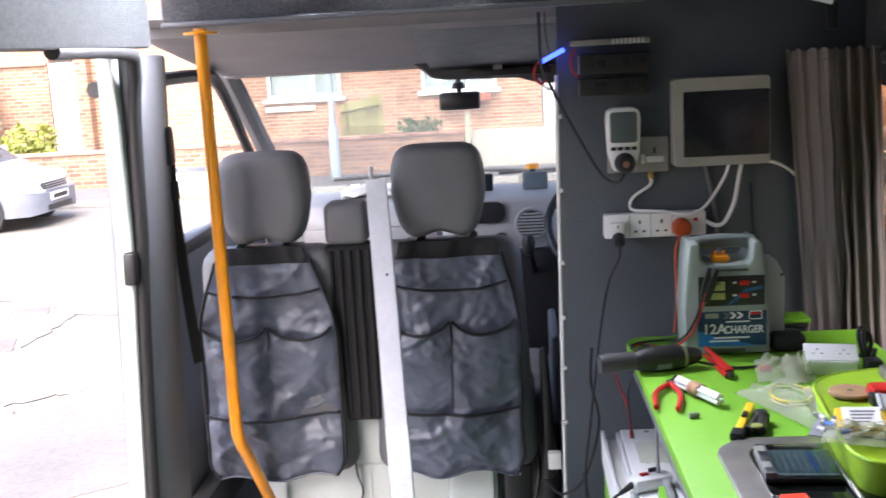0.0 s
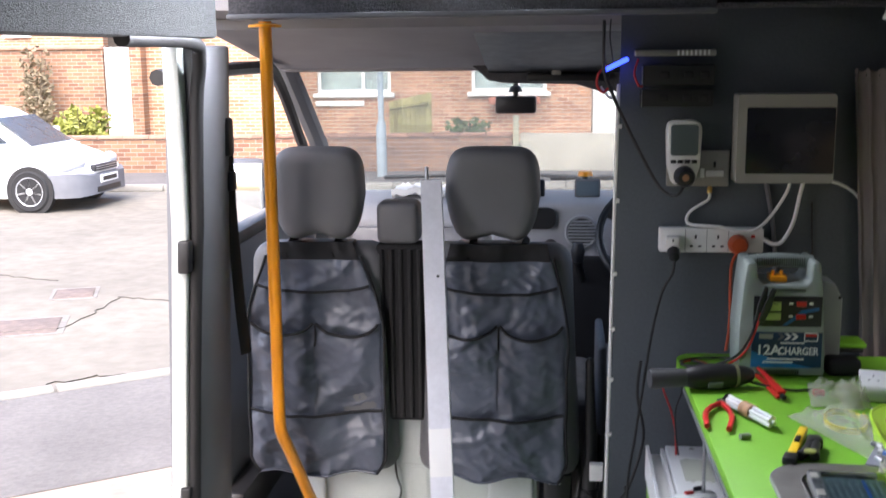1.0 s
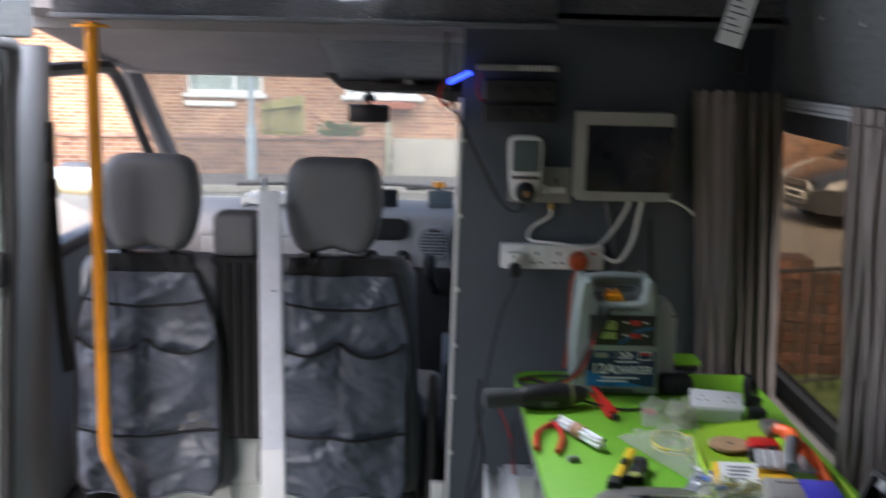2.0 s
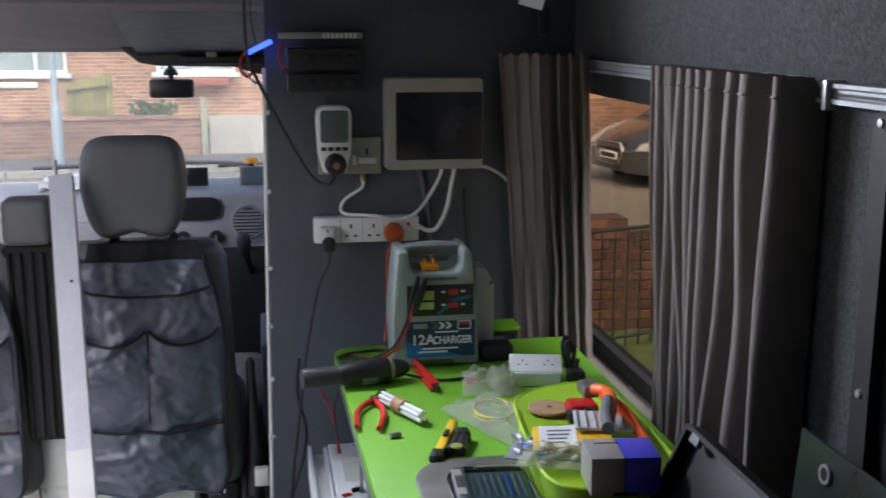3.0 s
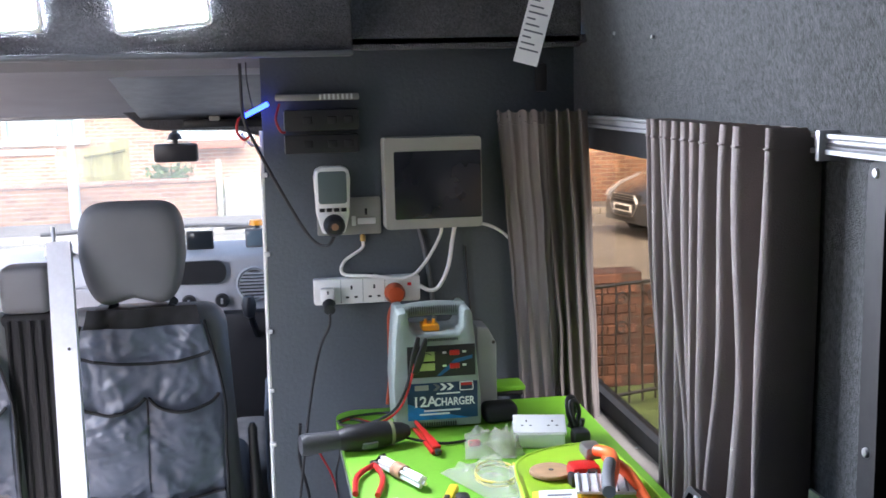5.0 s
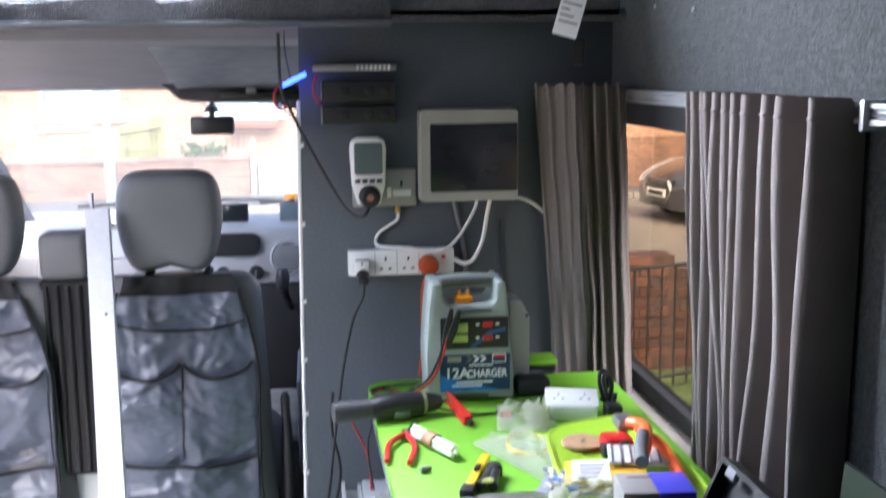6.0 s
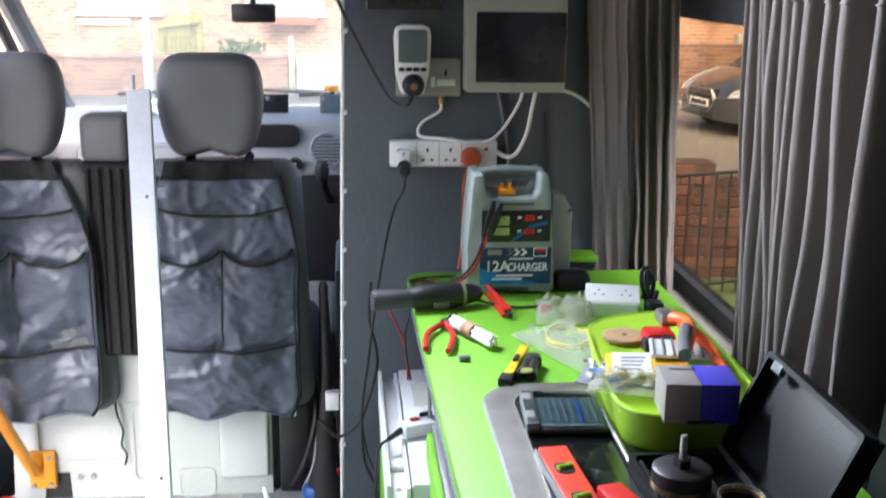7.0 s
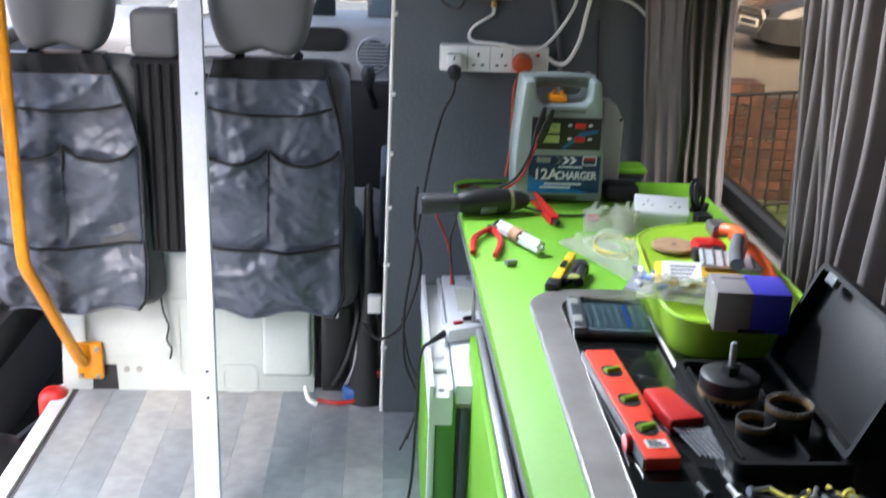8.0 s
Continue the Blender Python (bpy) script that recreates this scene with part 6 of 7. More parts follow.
# ---- things on the worktop ----
ZT = 0.7275
EARLIER = set(ORIGIN)
charger = thing("battery_charger", (0.37, -0.29, ZT), "grey green battery charger with handle and blue label", "battery charger")
M_chg = mat("grey_green_plastic", (0.26, 0.30, 0.28), 0.5, vary=0.06, scale=20, bump=0.1, bump_scale=200)
F = -0.355
sil = [(0.276, ZT + 0.004), (0.475, ZT + 0.004), (0.474, 0.80), (0.468, 0.87), (0.462, 0.95), (0.456, 1.003), (0.446, 1.008), (0.436, 1.004), (0.434, 0.965), (0.424, 0.952), (0.325, 0.952), (0.313, 0.965), (0.308, 1.006), (0.286, 1.003), (0.28, 0.95), (0.272, 0.84)]
part("body", prism(sil, F, -0.215, "y", 0.006), M_chg, charger)
part("handle", sweep([(0.29, -0.285, 0.992), (0.37, -0.285, 0.999), (0.45, -0.285, 0.994)], 0.017, 12), M_chg, charger)
for k in range(22):
    part("handle_rib", box(0.318 + 0.0052 * k, 0.320 + 0.0052 * k, -0.304, -0.300, 0.988, 1.008, 0.0005), M_trim, charger)
part("upper_panel", box(0.305, 0.462, F - 0.003, F + 0.001, 0.852, 0.925, 0.001), M_black, charger, "black control panel")
part("lower_panel", box(0.303, 0.466, F - 0.003, F + 0.001, 0.752, 0.838, 0.001), mat("blue_label", (0.007, 0.034, 0.085), 0.35, vary=0.5, scale=14), charger, "dark blue label")
part("label_sheen", prism([(0.303, 0.752), (0.445, 0.752), (0.40, 0.762), (0.35, 0.774), (0.303, 0.792)], F - 0.0036, F - 0.002, "y"), mat("label_blue", (0.01, 0.16, 0.42), 0.35, vary=0.3, scale=20), charger, "bright blue corner")
part("label_sheen", prism([(0.372, 0.855), (0.382, 0.855), (0.425, 0.885), (0.455, 0.892), (0.455, 0.900), (0.415, 0.892)], F - 0.0036, F - 0.002, "y"), mat("swoosh_blue", (0.01, 0.10, 0.28), 0.35), charger, "blue swoosh")
gm = mat("meter_face", (0.48, 0.55, 0.22), 0.4, vary=0.05)
part("gauge", box(0.326, 0.368, F - 0.0045, F - 0.002, 0.890, 0.912, 0.001), gm, charger, "pale green gauge")
part("gauge", box(0.326, 0.368, F - 0.0045, F - 0.002, 0.868, 0.885, 0.001), gm, charger, "pale green gauge")
part("needle", sweep([(0.335, F - 0.005, 0.905), (0.348, F - 0.005, 0.909), (0.36, F - 0.005, 0.905)], 0.0008, 5), M_black, charger)
for z in (0.908, 0.877):
    part("rocker_switch", box(0.402, 0.425, F - 0.009, F - 0.002, z - 0.006, z + 0.006, 0.002), M_red, charger, "red rocker switch")
    for x in (0.386, 0.432):
        part("print_bar", box(x, x + 0.009, F - 0.004, F - 0.002, z - 0.002, z + 0.003), M_white, charger)
M_ink = mat("label_ink", (0.75, 0.76, 0.76), 0.5, vary=0.05)
words("12A", 0.034, Matrix.Translation((0.342, F - 0.0042, 0.794)) @ FACE_BACK @ Matrix.Shear('XY', 4, (0.18, 0)), M_ink, "lettering", charger, label="white lettering")
words("CHARGER", 0.026, Matrix.Translation((0.412, F - 0.0042, 0.792)) @ FACE_BACK @ Matrix.Shear('XY', 4, (0.18, 0)) @ Matrix.Diagonal((0.78, 1, 1, 1)), M_ink, "lettering", charger, label="white lettering")
for x0, x1, z0, z1 in ((0.34, 0.425, 0.771, 0.775), (0.33, 0.40, 0.763, 0.767), (0.37, 0.425, 0.811, 0.814), (0.32, 0.352, 0.822, 0.834)):
    part("print_bar", box(x0, x1, F - 0.0042, F - 0.0025, z0, z1), M_ink if z0 < 0.82 else M_cream, charger)
for k in range(3):
    x = 0.362 + 0.016 * k
    part("chevron", prism([(x, 0.820), (x + 0.008, 0.820), (x + 0.017, 0.828), (x + 0.008, 0.836), (x, 0.836), (x + 0.009, 0.828)], F - 0.0042, F - 0.0025, "y"), M_ink if k else M_trim, charger)
part("maker_badge", ring_frame(rounded(0.424, 0.456, 0.817, 0.838, 0.003), rounded(0.426, 0.454, 0.819, 0.836, 0.002), F - 0.0042, F - 0.0025, "y"), M_ink, charger)
part("maker_badge", box(0.427, 0.453, F - 0.0042, F - 0.0025, 0.829, 0.835), M_red, charger, "red badge bar")
for k in range(16):
    part("vent_slot", box(0.33 + 0.0055 * k, 0.3325 + 0.0055 * k, F - 0.002, F + 0.001, 0.735, 0.745), M_black, charger)
    part("vent_slot", box(0.345 + 0.005 * k, 0.347 + 0.005 * k, F - 0.002, F + 0.001, 0.936, 0.942), M_black, charger)
yc = part("yellow_clip", box(0.345, 0.385, -0.33, -0.28, 0.953, 0.968, 0.003), M_yellow, charger, "yellow plastic plug")
for x in (0.355, 0.374):
    part("pin", lathe([(0.004, 0), (0.004, 0.012), (0, 0.012)], 8, Matrix.Translation((x, -0.31, 0.966))), M_yellow, yc)
for s, mt in ((0, M_black), (1, M_blackwire)):
    part("clamp", prism([(-0.006, 0), (0.008, 0.0), (0.010, 0.04), (0.004, 0.085), (-0.004, 0.085), (-0.008, 0.04)], -0.006, 0.006, "y", 0.002, Matrix.Translation((0.312 + 0.006 * s, F - 0.015 - 0.006 * s, 0.868)) @ Matrix.Rotation(radians(12 + 8 * s), 4, 'Y')), mt, charger, "black crocodile clamp")
cable("black lead looping across the worktop from the charger", [(0.31, -0.37, 0.87), (0.295, -0.38, 0.83), (0.27, -0.36, 0.78), (0.22, -0.32, 0.742), (0.17, -0.30, 0.733), (0.15, -0.28, 0.733), (0.19, -0.26, 0.733), (0.28, -0.42, 0.738), (0.36, -0.47, 0.733), (0.42, -0.46, 0.731)], 0.0032, M_blackwire)
cable("red lead from the charger over the worktop", [(0.318, -0.372, 0.90), (0.312, -0.375, 0.86), (0.285, -0.37, 0.79), (0.24, -0.31, 0.738), (0.19, -0.25, 0.732), (0.155, -0.27, 0.736)], 0.003, M_redwire)
cable("black lead curling at the worktop corner", [(0.145, -0.30, 0.745), (0.18, -0.24, 0.735), (0.24, -0.22, 0.733), (0.285, -0.24, 0.738)], 0.003, M_blackwire)
ps = thing("power_supply", (0.50, -0.23, ZT), "pale grey plastic power box behind the charger", "power box")
part("case", prism([(0.482, ZT), (0.525, ZT), (0.53, 0.745), (0.53, 0.90), (0.51, 0.94), (0.482, 0.945)], -0.27, -0.19, "y", 0.004), mat("pale_grey_plastic", (0.36, 0.37, 0.39), 0.5, vary=0.05), ps)
part("screw", lathe([(0, 0.002), (0.004, 0.002), (0.004, 0)], 8, Matrix.Translation((0.522, -0.272, 0.905)) @ Matrix.Rotation(radians(90), 4, 'X')), M_black, ps)
solid("camera_bag", box(0.482, 0.565, -0.35, -0.29, ZT, 0.772, 0.016, 3), M_rubber, "small black ribbed case beside the charger", "case")
solid("green_offcut", box(0.54, 0.63, -0.14, -0.06, 0.742, 0.754, 0.003), M_green, "offcut of lime green laminate board by the bulkhead", "board")
solid("offcut_block", box(0.545, 0.625, -0.135, -0.065, ZT, 0.7415, 0.004), M_black, "dark block under the green offcut", "block")

# grey and black power tool lying over the worktop edge
tool = thing("power_tool", (0.2, -0.48, ZT), "grey and black barrel shaped cordless power tool", "power tool")
mt_ = Matrix.Translation((0.055, -0.495, 0.757)) @ Matrix.Rotation(radians(12), 4, 'Z') @ Matrix.Rotation(radians(90), 4, 'Y')
part("rear_grip", lathe([(0, 0), (0.021, 0.0), (0.024, 0.01), (0.022, 0.05), (0.021, 0.085), (0, 0.085)], 18, mt_), mat("dark_grey_rubber", (0.045, 0.046, 0.05), 0.6, vary=0.1, scale=30), tool, "grey rubber rear grip")
part("barrel", lathe([(0, 0.084), (0.021, 0.084), (0.027, 0.10), (0.030, 0.13), (0.030, 0.175), (0.026, 0.20), (0, 0.20)], 20, mt_), M_black, tool)
part("ring", lathe([(0.024, 0.199), (0.0275, 0.199), (0.0275, 0.206), (0.024, 0.206)], 20, mt_), mat("dull_yellow_ring", (0.22, 0.22, 0.12), 0.5), tool)
part("nose", lathe([(0, 0.205), (0.024, 0.205), (0.020, 0.23), (0.012, 0.245), (0, 0.247)], 18, mt_), M_black, tool)
part("switch", box(-0.008, 0.008, -0.033, -0.026, 0.13, 0.165, 0.002, m=mt_ @ Matrix.Rotation(radians(25), 4, 'Z')), M_trim, tool)
clipr = thing("crocodile_clip", (0.33, -0.44, ZT), "red insulated crocodile clip on the worktop", "crocodile clip")
mc = Matrix.Translation((0.343, -0.535, 0.739)) @ Matrix.Rotation(radians(99), 4, 'Z') @ Matrix.Diagonal((0.9, 0.85, 0.8, 1))
part("lower_jaw", prism([(0, -0.014), (0.05, -0.012), (0.13, -0.007), (0.19, -0.004), (0.19, 0.004), (0.13, 0.007), (0.05, 0.012), (0, 0.014)], -0.012, -0.002, "z", 0.003, mc), M_red, clipr)
part("upper_jaw", prism([(0, -0.012), (0.05, -0.011), (0.13, -0.006), (0.18, -0.004), (0.18, 0.004), (0.13, 0.006), (0.05, 0.011), (0, 0.012)], 0.002, 0.012, "z", 0.003, mc @ Matrix.Rotation(radians(-4), 4, 'Y')), M_red, clipr)
part("jaw_tip", box(-0.02, 0.0, -0.006, 0.006, -0.008, 0.006, 0.002, m=mc), M_black, clipr)

pl = thing("pliers", (0.19, -0.67, ZT), "side cutting pliers with red handles on the worktop", "pliers")
part("head", prism([(0.198, -0.585), (0.212, -0.578), (0.235, -0.545), (0.229, -0.54), (0.218, -0.552), (0.200, -0.60), (0.195, -0.615)], ZT + 0.002, ZT + 0.012, "z", 0.002), M_black, pl)
part("handle", sweep([(0.203, -0.605, ZT + 0.010), (0.178, -0.635, ZT + 0.010), (0.160, -0.68, ZT + 0.010), (0.153, -0.755, ZT + 0.009)], 0.006, 10), M_red, pl)
part("handle", sweep([(0.205, -0.61, ZT + 0.010), (0.213, -0.66, ZT + 0.010), (0.210, -0.71, ZT + 0.010), (0.195, -0.77, ZT + 0.009)], 0.006, 10), M_red, pl)
part("pivot", lathe([(0, 0.003), (0.005, 0.002), (0.005, 0)], 10, Matrix.Translation((0.206, -0.598, ZT + 0.012))), M_steel, pl)

tube = thing("tube_bundle", (0.255, -0.675, ZT), "clear tube of white sticks bound with brown tape", "tube")
mtb = Matrix.Translation((0.216, -0.598, ZT + 0.016)) @ Matrix.Rotation(radians(-64), 4, 'Z') @ Matrix.Rotation(radians(90), 4, 'Y')
for k in range(7):
    a_ = k * 1.047
    r_ = 0 if k == 6 else 0.0095
    part("stick", lathe([(0, 0), (0.0044, 0), (0.0044, 0.15), (0, 0.15)], 8, mtb @ Matrix.Translation((r_ * math.cos(a_), r_ * math.sin(a_), 0.003 * k))), M_white, tube)
part("tape_band", lathe([(0.0155, 0.062), (0.0162, 0.062), (0.0162, 0.095), (0.0155, 0.095)], 16, mtb), mat("brown_tape", (0.36, 0.20, 0.10), 0.5, vary=0.4, scale=60), tube, "brown printed tape")
cellm = Matrix.Translation((0.212, -0.81, ZT + 0.006)) @ Matrix.Rotation(radians(20), 4, 'Z') @ Matrix.Rotation(radians(90), 4, 'Y')
solid("small_battery", lathe([(0, 0), (0.006, 0), (0.006, 0.02), (0.004, 0.021), (0.004, 0.023), (0, 0.023)], 12, cellm), mat("grey_green_cell", (0.25, 0.28, 0.25), 0.4), "tiny grey green battery cell on the worktop", "battery")

knife = thing("utility_knife", (0.31, -0.86, ZT), "yellow snap-off utility knife", "knife")
mk = Matrix.Translation((0.281, -0.945, ZT + 0.008)) @ Matrix.Rotation(radians(70), 4, 'Z')
part("handle", box(0.03, 0.19, -0.009, 0.009, -0.007, 0.008, 0.004, m=mk), mat("yellow_plastic", (0.75, 0.5, 0.02), 0.4, vary=0.08), knife)
part("end_grip", box(-0.005, 0.032, -0.013, 0.013, -0.0075, 0.009, 0.004, m=mk), M_black, knife)
part("slider", box(0.09, 0.12, -0.005, 0.005, 0.007, 0.013, 0.002, m=mk), M_black, knife)
strp = thing("wire_stripper", (0.34, -0.86, ZT), "black and olive wire stripper beside the yellow knife", "wire stripper")
part("handle", sweep([(0.305, -0.925, ZT + 0.012), (0.322, -0.90, ZT + 0.013), (0.338, -0.862, ZT + 0.013)], 0.0095, 10), M_black, strp)
part("handle", sweep([(0.332, -0.928, ZT + 0.012), (0.338, -0.90, ZT + 0.014), (0.349, -0.862, ZT + 0.015)], 0.0095, 10), M_black, strp)
part("pad", lathe([(0, 0.005), (0.011, 0.003), (0.012, 0)], 14, Matrix.Translation((0.324, -0.922, ZT + 0.020))), mat("olive_rubber", (0.25, 0.27, 0.06), 0.6), strp, "olive rubber pad")
part("head", box(0.335, 0.362, -0.868, -0.835, ZT + 0.002, ZT + 0.026, 0.006), M_black, strp)


def film(name, label, cx, cy, rx, ry, rot, h, seed, material=M_film, z=ZT):
    """A crumpled clear bag: two wrinkled sheets that meet along the rim."""
    bag = thing(name, (cx, cy, z), label, "plastic bag")
    m = Matrix.Translation((cx, cy, z + 0.003)) @ Matrix.Rotation(radians(rot), 4, 'Z')
    for s in (0.08, 1):
        bm = bmesh.new()
        bmesh.ops.create_grid(bm, x_segments=30, y_segments=30, size=1)
        for v in bm.verts:
            u, w = v.co.x, v.co.y
            rim = max(0, (1 - u ** 4)) * max(0, (1 - w ** 4))
            p = Vector((u * 2.2 + seed, w * 2.2, seed + s))
            ridge = abs(noise.noise(p)) + 0.5 * abs(noise.noise(p * 2.1)) + 0.3 * abs(noise.noise(p * 4.3))
            v.co = Vector((u * rx * (1 + 0.08 * noise.noise(p)), w * ry * (1 + 0.08 * noise.noise(p * 1.3)), s * h * rim * (0.35 + ridge)))
        bm.transform(m)
        part("sheet", bm, material, bag)
    return bag


film("plastic_bag", "crumpled clear plastic bag with yellow wire inside", 0.44, -0.775, 0.055, 0.145, 24, 0.04, 2.2)
film("plastic_bag", "clear plastic bag of small parts beside the white socket box", 0.465, -0.51, 0.055, 0.085, -10, 0.03, 7.7)
film("plastic_bag", "twisted clear plastic wrapping by the socket box", 0.492, -0.545, 0.025, 0.05, 15, 0.05, 4.1)
coil = [(0.435 + (0.042 + 0.004 * math.sin(k)) * math.cos(k * 0.5), -0.735 + 0.065 * math.sin(k * 0.5), ZT + 0.012 + 0.0006 * k) for k in range(27)]
cable("coil of yellow wire in the clear bag", coil, 0.0025, mat("yellow_wire", (0.6, 0.5, 0.05), 0.45))
solid("red_connector", box(0.418, 0.445, -0.51, -0.49, ZT + 0.002, ZT + 0.014, 0.004), M_red, "small red connector in the clear bag", "connector")

sb = thing("socket_box", (0.565, -0.52, ZT), "white surface box with a double wall socket face up", "socket box")
msb = Matrix.Translation((0.577, -0.505, ZT)) @ Matrix.Rotation(radians(-12), 4, 'Z') @ Matrix.Scale(0.82, 4)
part("back_box", box(-0.066, 0.066, -0.05, 0.045, 0, 0.040, 0.004, m=msb), M_white, sb)
tip = msb @ Matrix.Translation((0, -0.002, 0.047)) @ Matrix.Rotation(radians(14), 4, 'X')
part("face_plate", box(-0.071, 0.071, -0.045, 0.047, -0.004, 0.007, 0.003, m=tip), M_white, sb)
for gx in (-0.035, 0.035):
    for dx, dy, w, h in ((0, 0.012, 0.004, 0.008), (-0.011, -0.010, 0.007, 0.004), (0.011, -0.010, 0.007, 0.004)):
        part("slot", box(gx + dx - w / 2, gx + dx + w / 2, dy - h / 2, dy + h / 2, 0.0065, 0.0076, m=tip), M_black, sb)
blk = [(0.66 + 0.012 * math.sin(k * 1.3), -0.45 - 0.006 * k, 0.74 + 0.075 * abs(math.sin(k * 0.62))) for k in range(12)]
cable("coiled black mains lead beside the socket box", blk, 0.0055, M_blackwire)
solid("black_plug", box(0.642, 0.68, -0.56, -0.52, ZT, ZT + 0.035, 0.008), M_black, "black mains plug lying by the window ledge", "plug")

# lime tray of parts
tray = thing("parts_tray", (0.54, -1.0, ZT), "lime green plastic tray full of small parts", "tray")
M_lime = mat("lime_plastic", (0.36, 0.60, 0.03), 0.35, vary=0.05, scale=8)
rim_o = [(0.412, -1.20), (0.43, -1.255), (0.47, -1.275), (0.60, -1.262), (0.635, -1.24), (0.655, -1.16), (0.652, -0.84), (0.64, -0.79), (0.60, -0.77), (0.50, -0.80), (0.455, -0.845), (0.44, -0.90)]
for _ in range(2):
    rim_o = [(p[0] * k + q[0] * (1 - k), p[1] * k + q[1] * (1 - k)) for p, q in zip(rim_o, rim_o[1:] + rim_o[:1]) for k in (0.78, 0.22)]


def inset(pts, d):
    c = Vector((sum(p[0] for p in pts) / len(pts), sum(p[1] for p in pts) / len(pts)))
    return [tuple(c + (Vector(p) - c) * (1 - d)) for p in pts]


low, top_in, low_in = inset(rim_o, 0.09), inset(rim_o, 0.03), inset(rim_o, 0.11)
bm = bmesh.new()
loops = [[bm.verts.new((x, y, z)) for x, y in line] for line, z in ((low, ZT + 0.01), (rim_o, 0.800), (rim_o, 0.805), (top_in, 0.805), (low_in, 0.797))]
for a_, b_ in zip(loops, loops[1:]):
    for i in range(len(a_)):
        j = (i + 1) % len(a_)
        bm.faces.new((a_[i], a_[j], b_[j], b_[i]))
bm.faces.new(loops[0][::-1])
bm.faces.new(loops[-1])
part("shell", bm, M_lime, tray)
part("rim", sweep([(x, y, 0.804) for x, y in rim_o + rim_o[:1]], 0.0035, 8, curved=False), M_lime, tray)
reel = thing("cable_reel", (0.505, -0.905, 0.776), "flat brown cardboard reel in the tray", "reel")
part("flange", lathe([(0, 0.02), (0.038, 0.02), (0.04, 0.018), (0.04, 0.014), (0.03, 0.013), (0.03, 0.006), (0.04, 0.005), (0.04, 0.0), (0, 0.0)], 28, Matrix.Translation((0.505, -0.905, 0.788))), mat("brown_card", (0.36, 0.22, 0.11), 0.8, vary=0.15, scale=40), reel)
part("hub_hole", lathe([(0, 0.0205), (0.005, 0.0205), (0.005, 0.018), (0, 0.018)], 12, Matrix.Translation((0.505, -0.905, 0.788))), M_black, reel)
solid("tape_roll", lathe([(0.010, 0), (0.017, 0), (0.017, 0.018), (0.010, 0.018), (0.010, 0)], 18, Matrix.Translation((0.49, -0.77, 0.765))), M_white, "small roll of white tape", "tape")
solid("card_stack", box(0.46, 0.52, -0.80, -0.74, ZT, 0.765, 0.004), M_film, "small stack under the tape roll", "packaging")
pack = thing("parts_box", (0.51, -1.08, 0.79), "yellow and white flat box of parts in the tray", "box")
mp = Matrix.Translation((0.505, -1.09, 0.797)) @ Matrix.Rotation(radians(-13), 4, 'Z') @ Matrix.Rotation(radians(-3), 4, 'Y')
part("carton", box(-0.075, 0.06, -0.05, 0.05, 0, 0.022, 0.002, m=mp), mat("yellow_card", (0.72, 0.45, 0.02), 0.5, vary=0.06), pack)
part("white_label", box(-0.064, 0.0, -0.047, 0.047, 0.0225, 0.0236, m=mp), M_white, pack, "white printed label")
for k in range(4):
    part("print_bar", box(-0.05, -0.02 + 0.004 * k, -0.035 + 0.018 * k, -0.028 + 0.018 * k, 0.0238, 0.0244, m=mp), M_trim, pack)
part("print_block", box(0.002, 0.058, -0.048, -0.036, 0.0225, 0.0236, m=mp), M_black, pack)
org = thing("sorter_box", (0.53, -1.05, 0.82), "clear lidded sorter box with white ribs", "sorter box")
mo = Matrix.Translation((0.57, -1.045, 0.822)) @ Matrix.Rotation(radians(-14), 4, 'Z') @ Matrix.Rotation(radians(-4), 4, 'X')
part("base", box(-0.055, 0.055, -0.05, 0.055, 0, 0.006, 0.002, m=mo), mat("frosted_plastic", (0.5, 0.52, 0.53), 0.35, vary=0.15, scale=60), org)
for k in range(7):
    part("rib", box(-0.05 + 0.016 * k, -0.047 + 0.016 * k, -0.048, 0.053, 0.006, 0.0085, m=mo), M_trim, org)
blis = thing("blister_pack", (0.42, -1.09, 0.805), "blister pack of blue tipped fittings", "blister pack")
mbp = Matrix.Translation((0.425, -1.09, 0.803)) @ Matrix.Rotation(radians(-25), 4, 'Z')
part("card", box(-0.035, 0.035, -0.06, 0.05, 0, 0.002, m=mbp), mat("grey_card", (0.22, 0.23, 0.26), 0.6, vary=0.1), blis)
rnd = random.Random(11)
M_bluebit = mat("blue_fitting", (0.02, 0.13, 0.55), 0.35)
for k in range(16):
    mm = mbp @ Matrix.Translation((rnd.uniform(-0.025, 0.03), rnd.uniform(-0.055, 0.03), 0.008)) @ Matrix.Rotation(rnd.uniform(0, 3.1), 4, 'Z') @ Matrix.Rotation(radians(90), 4, 'Y')
    part("fitting", lathe([(0, 0), (0.004, 0), (0.004, 0.018), (0.002, 0.02), (0, 0.02)], 8, mm), (M_bluebit, M_white, M_alu)[k % 3], blis)
film("plastic_bag", "crumpled clear bag hanging over the tray edge", 0.455, -1.15, 0.065, 0.05, -20, 0.02, 9.1, z=0.806)
rod = [[(0.44 + 0.008 * k, -1.16 - 0.004 * k, 0.812), (0.50 + 0.006 * k, -1.19 - 0.003 * k, 0.815)] for k in range(5)]
for r_ in rod:
    solid("drill_bit", sweep(r_, 0.0022, 6, curved=False), M_steel, "thin steel rod lying in the tray", "drill bit")

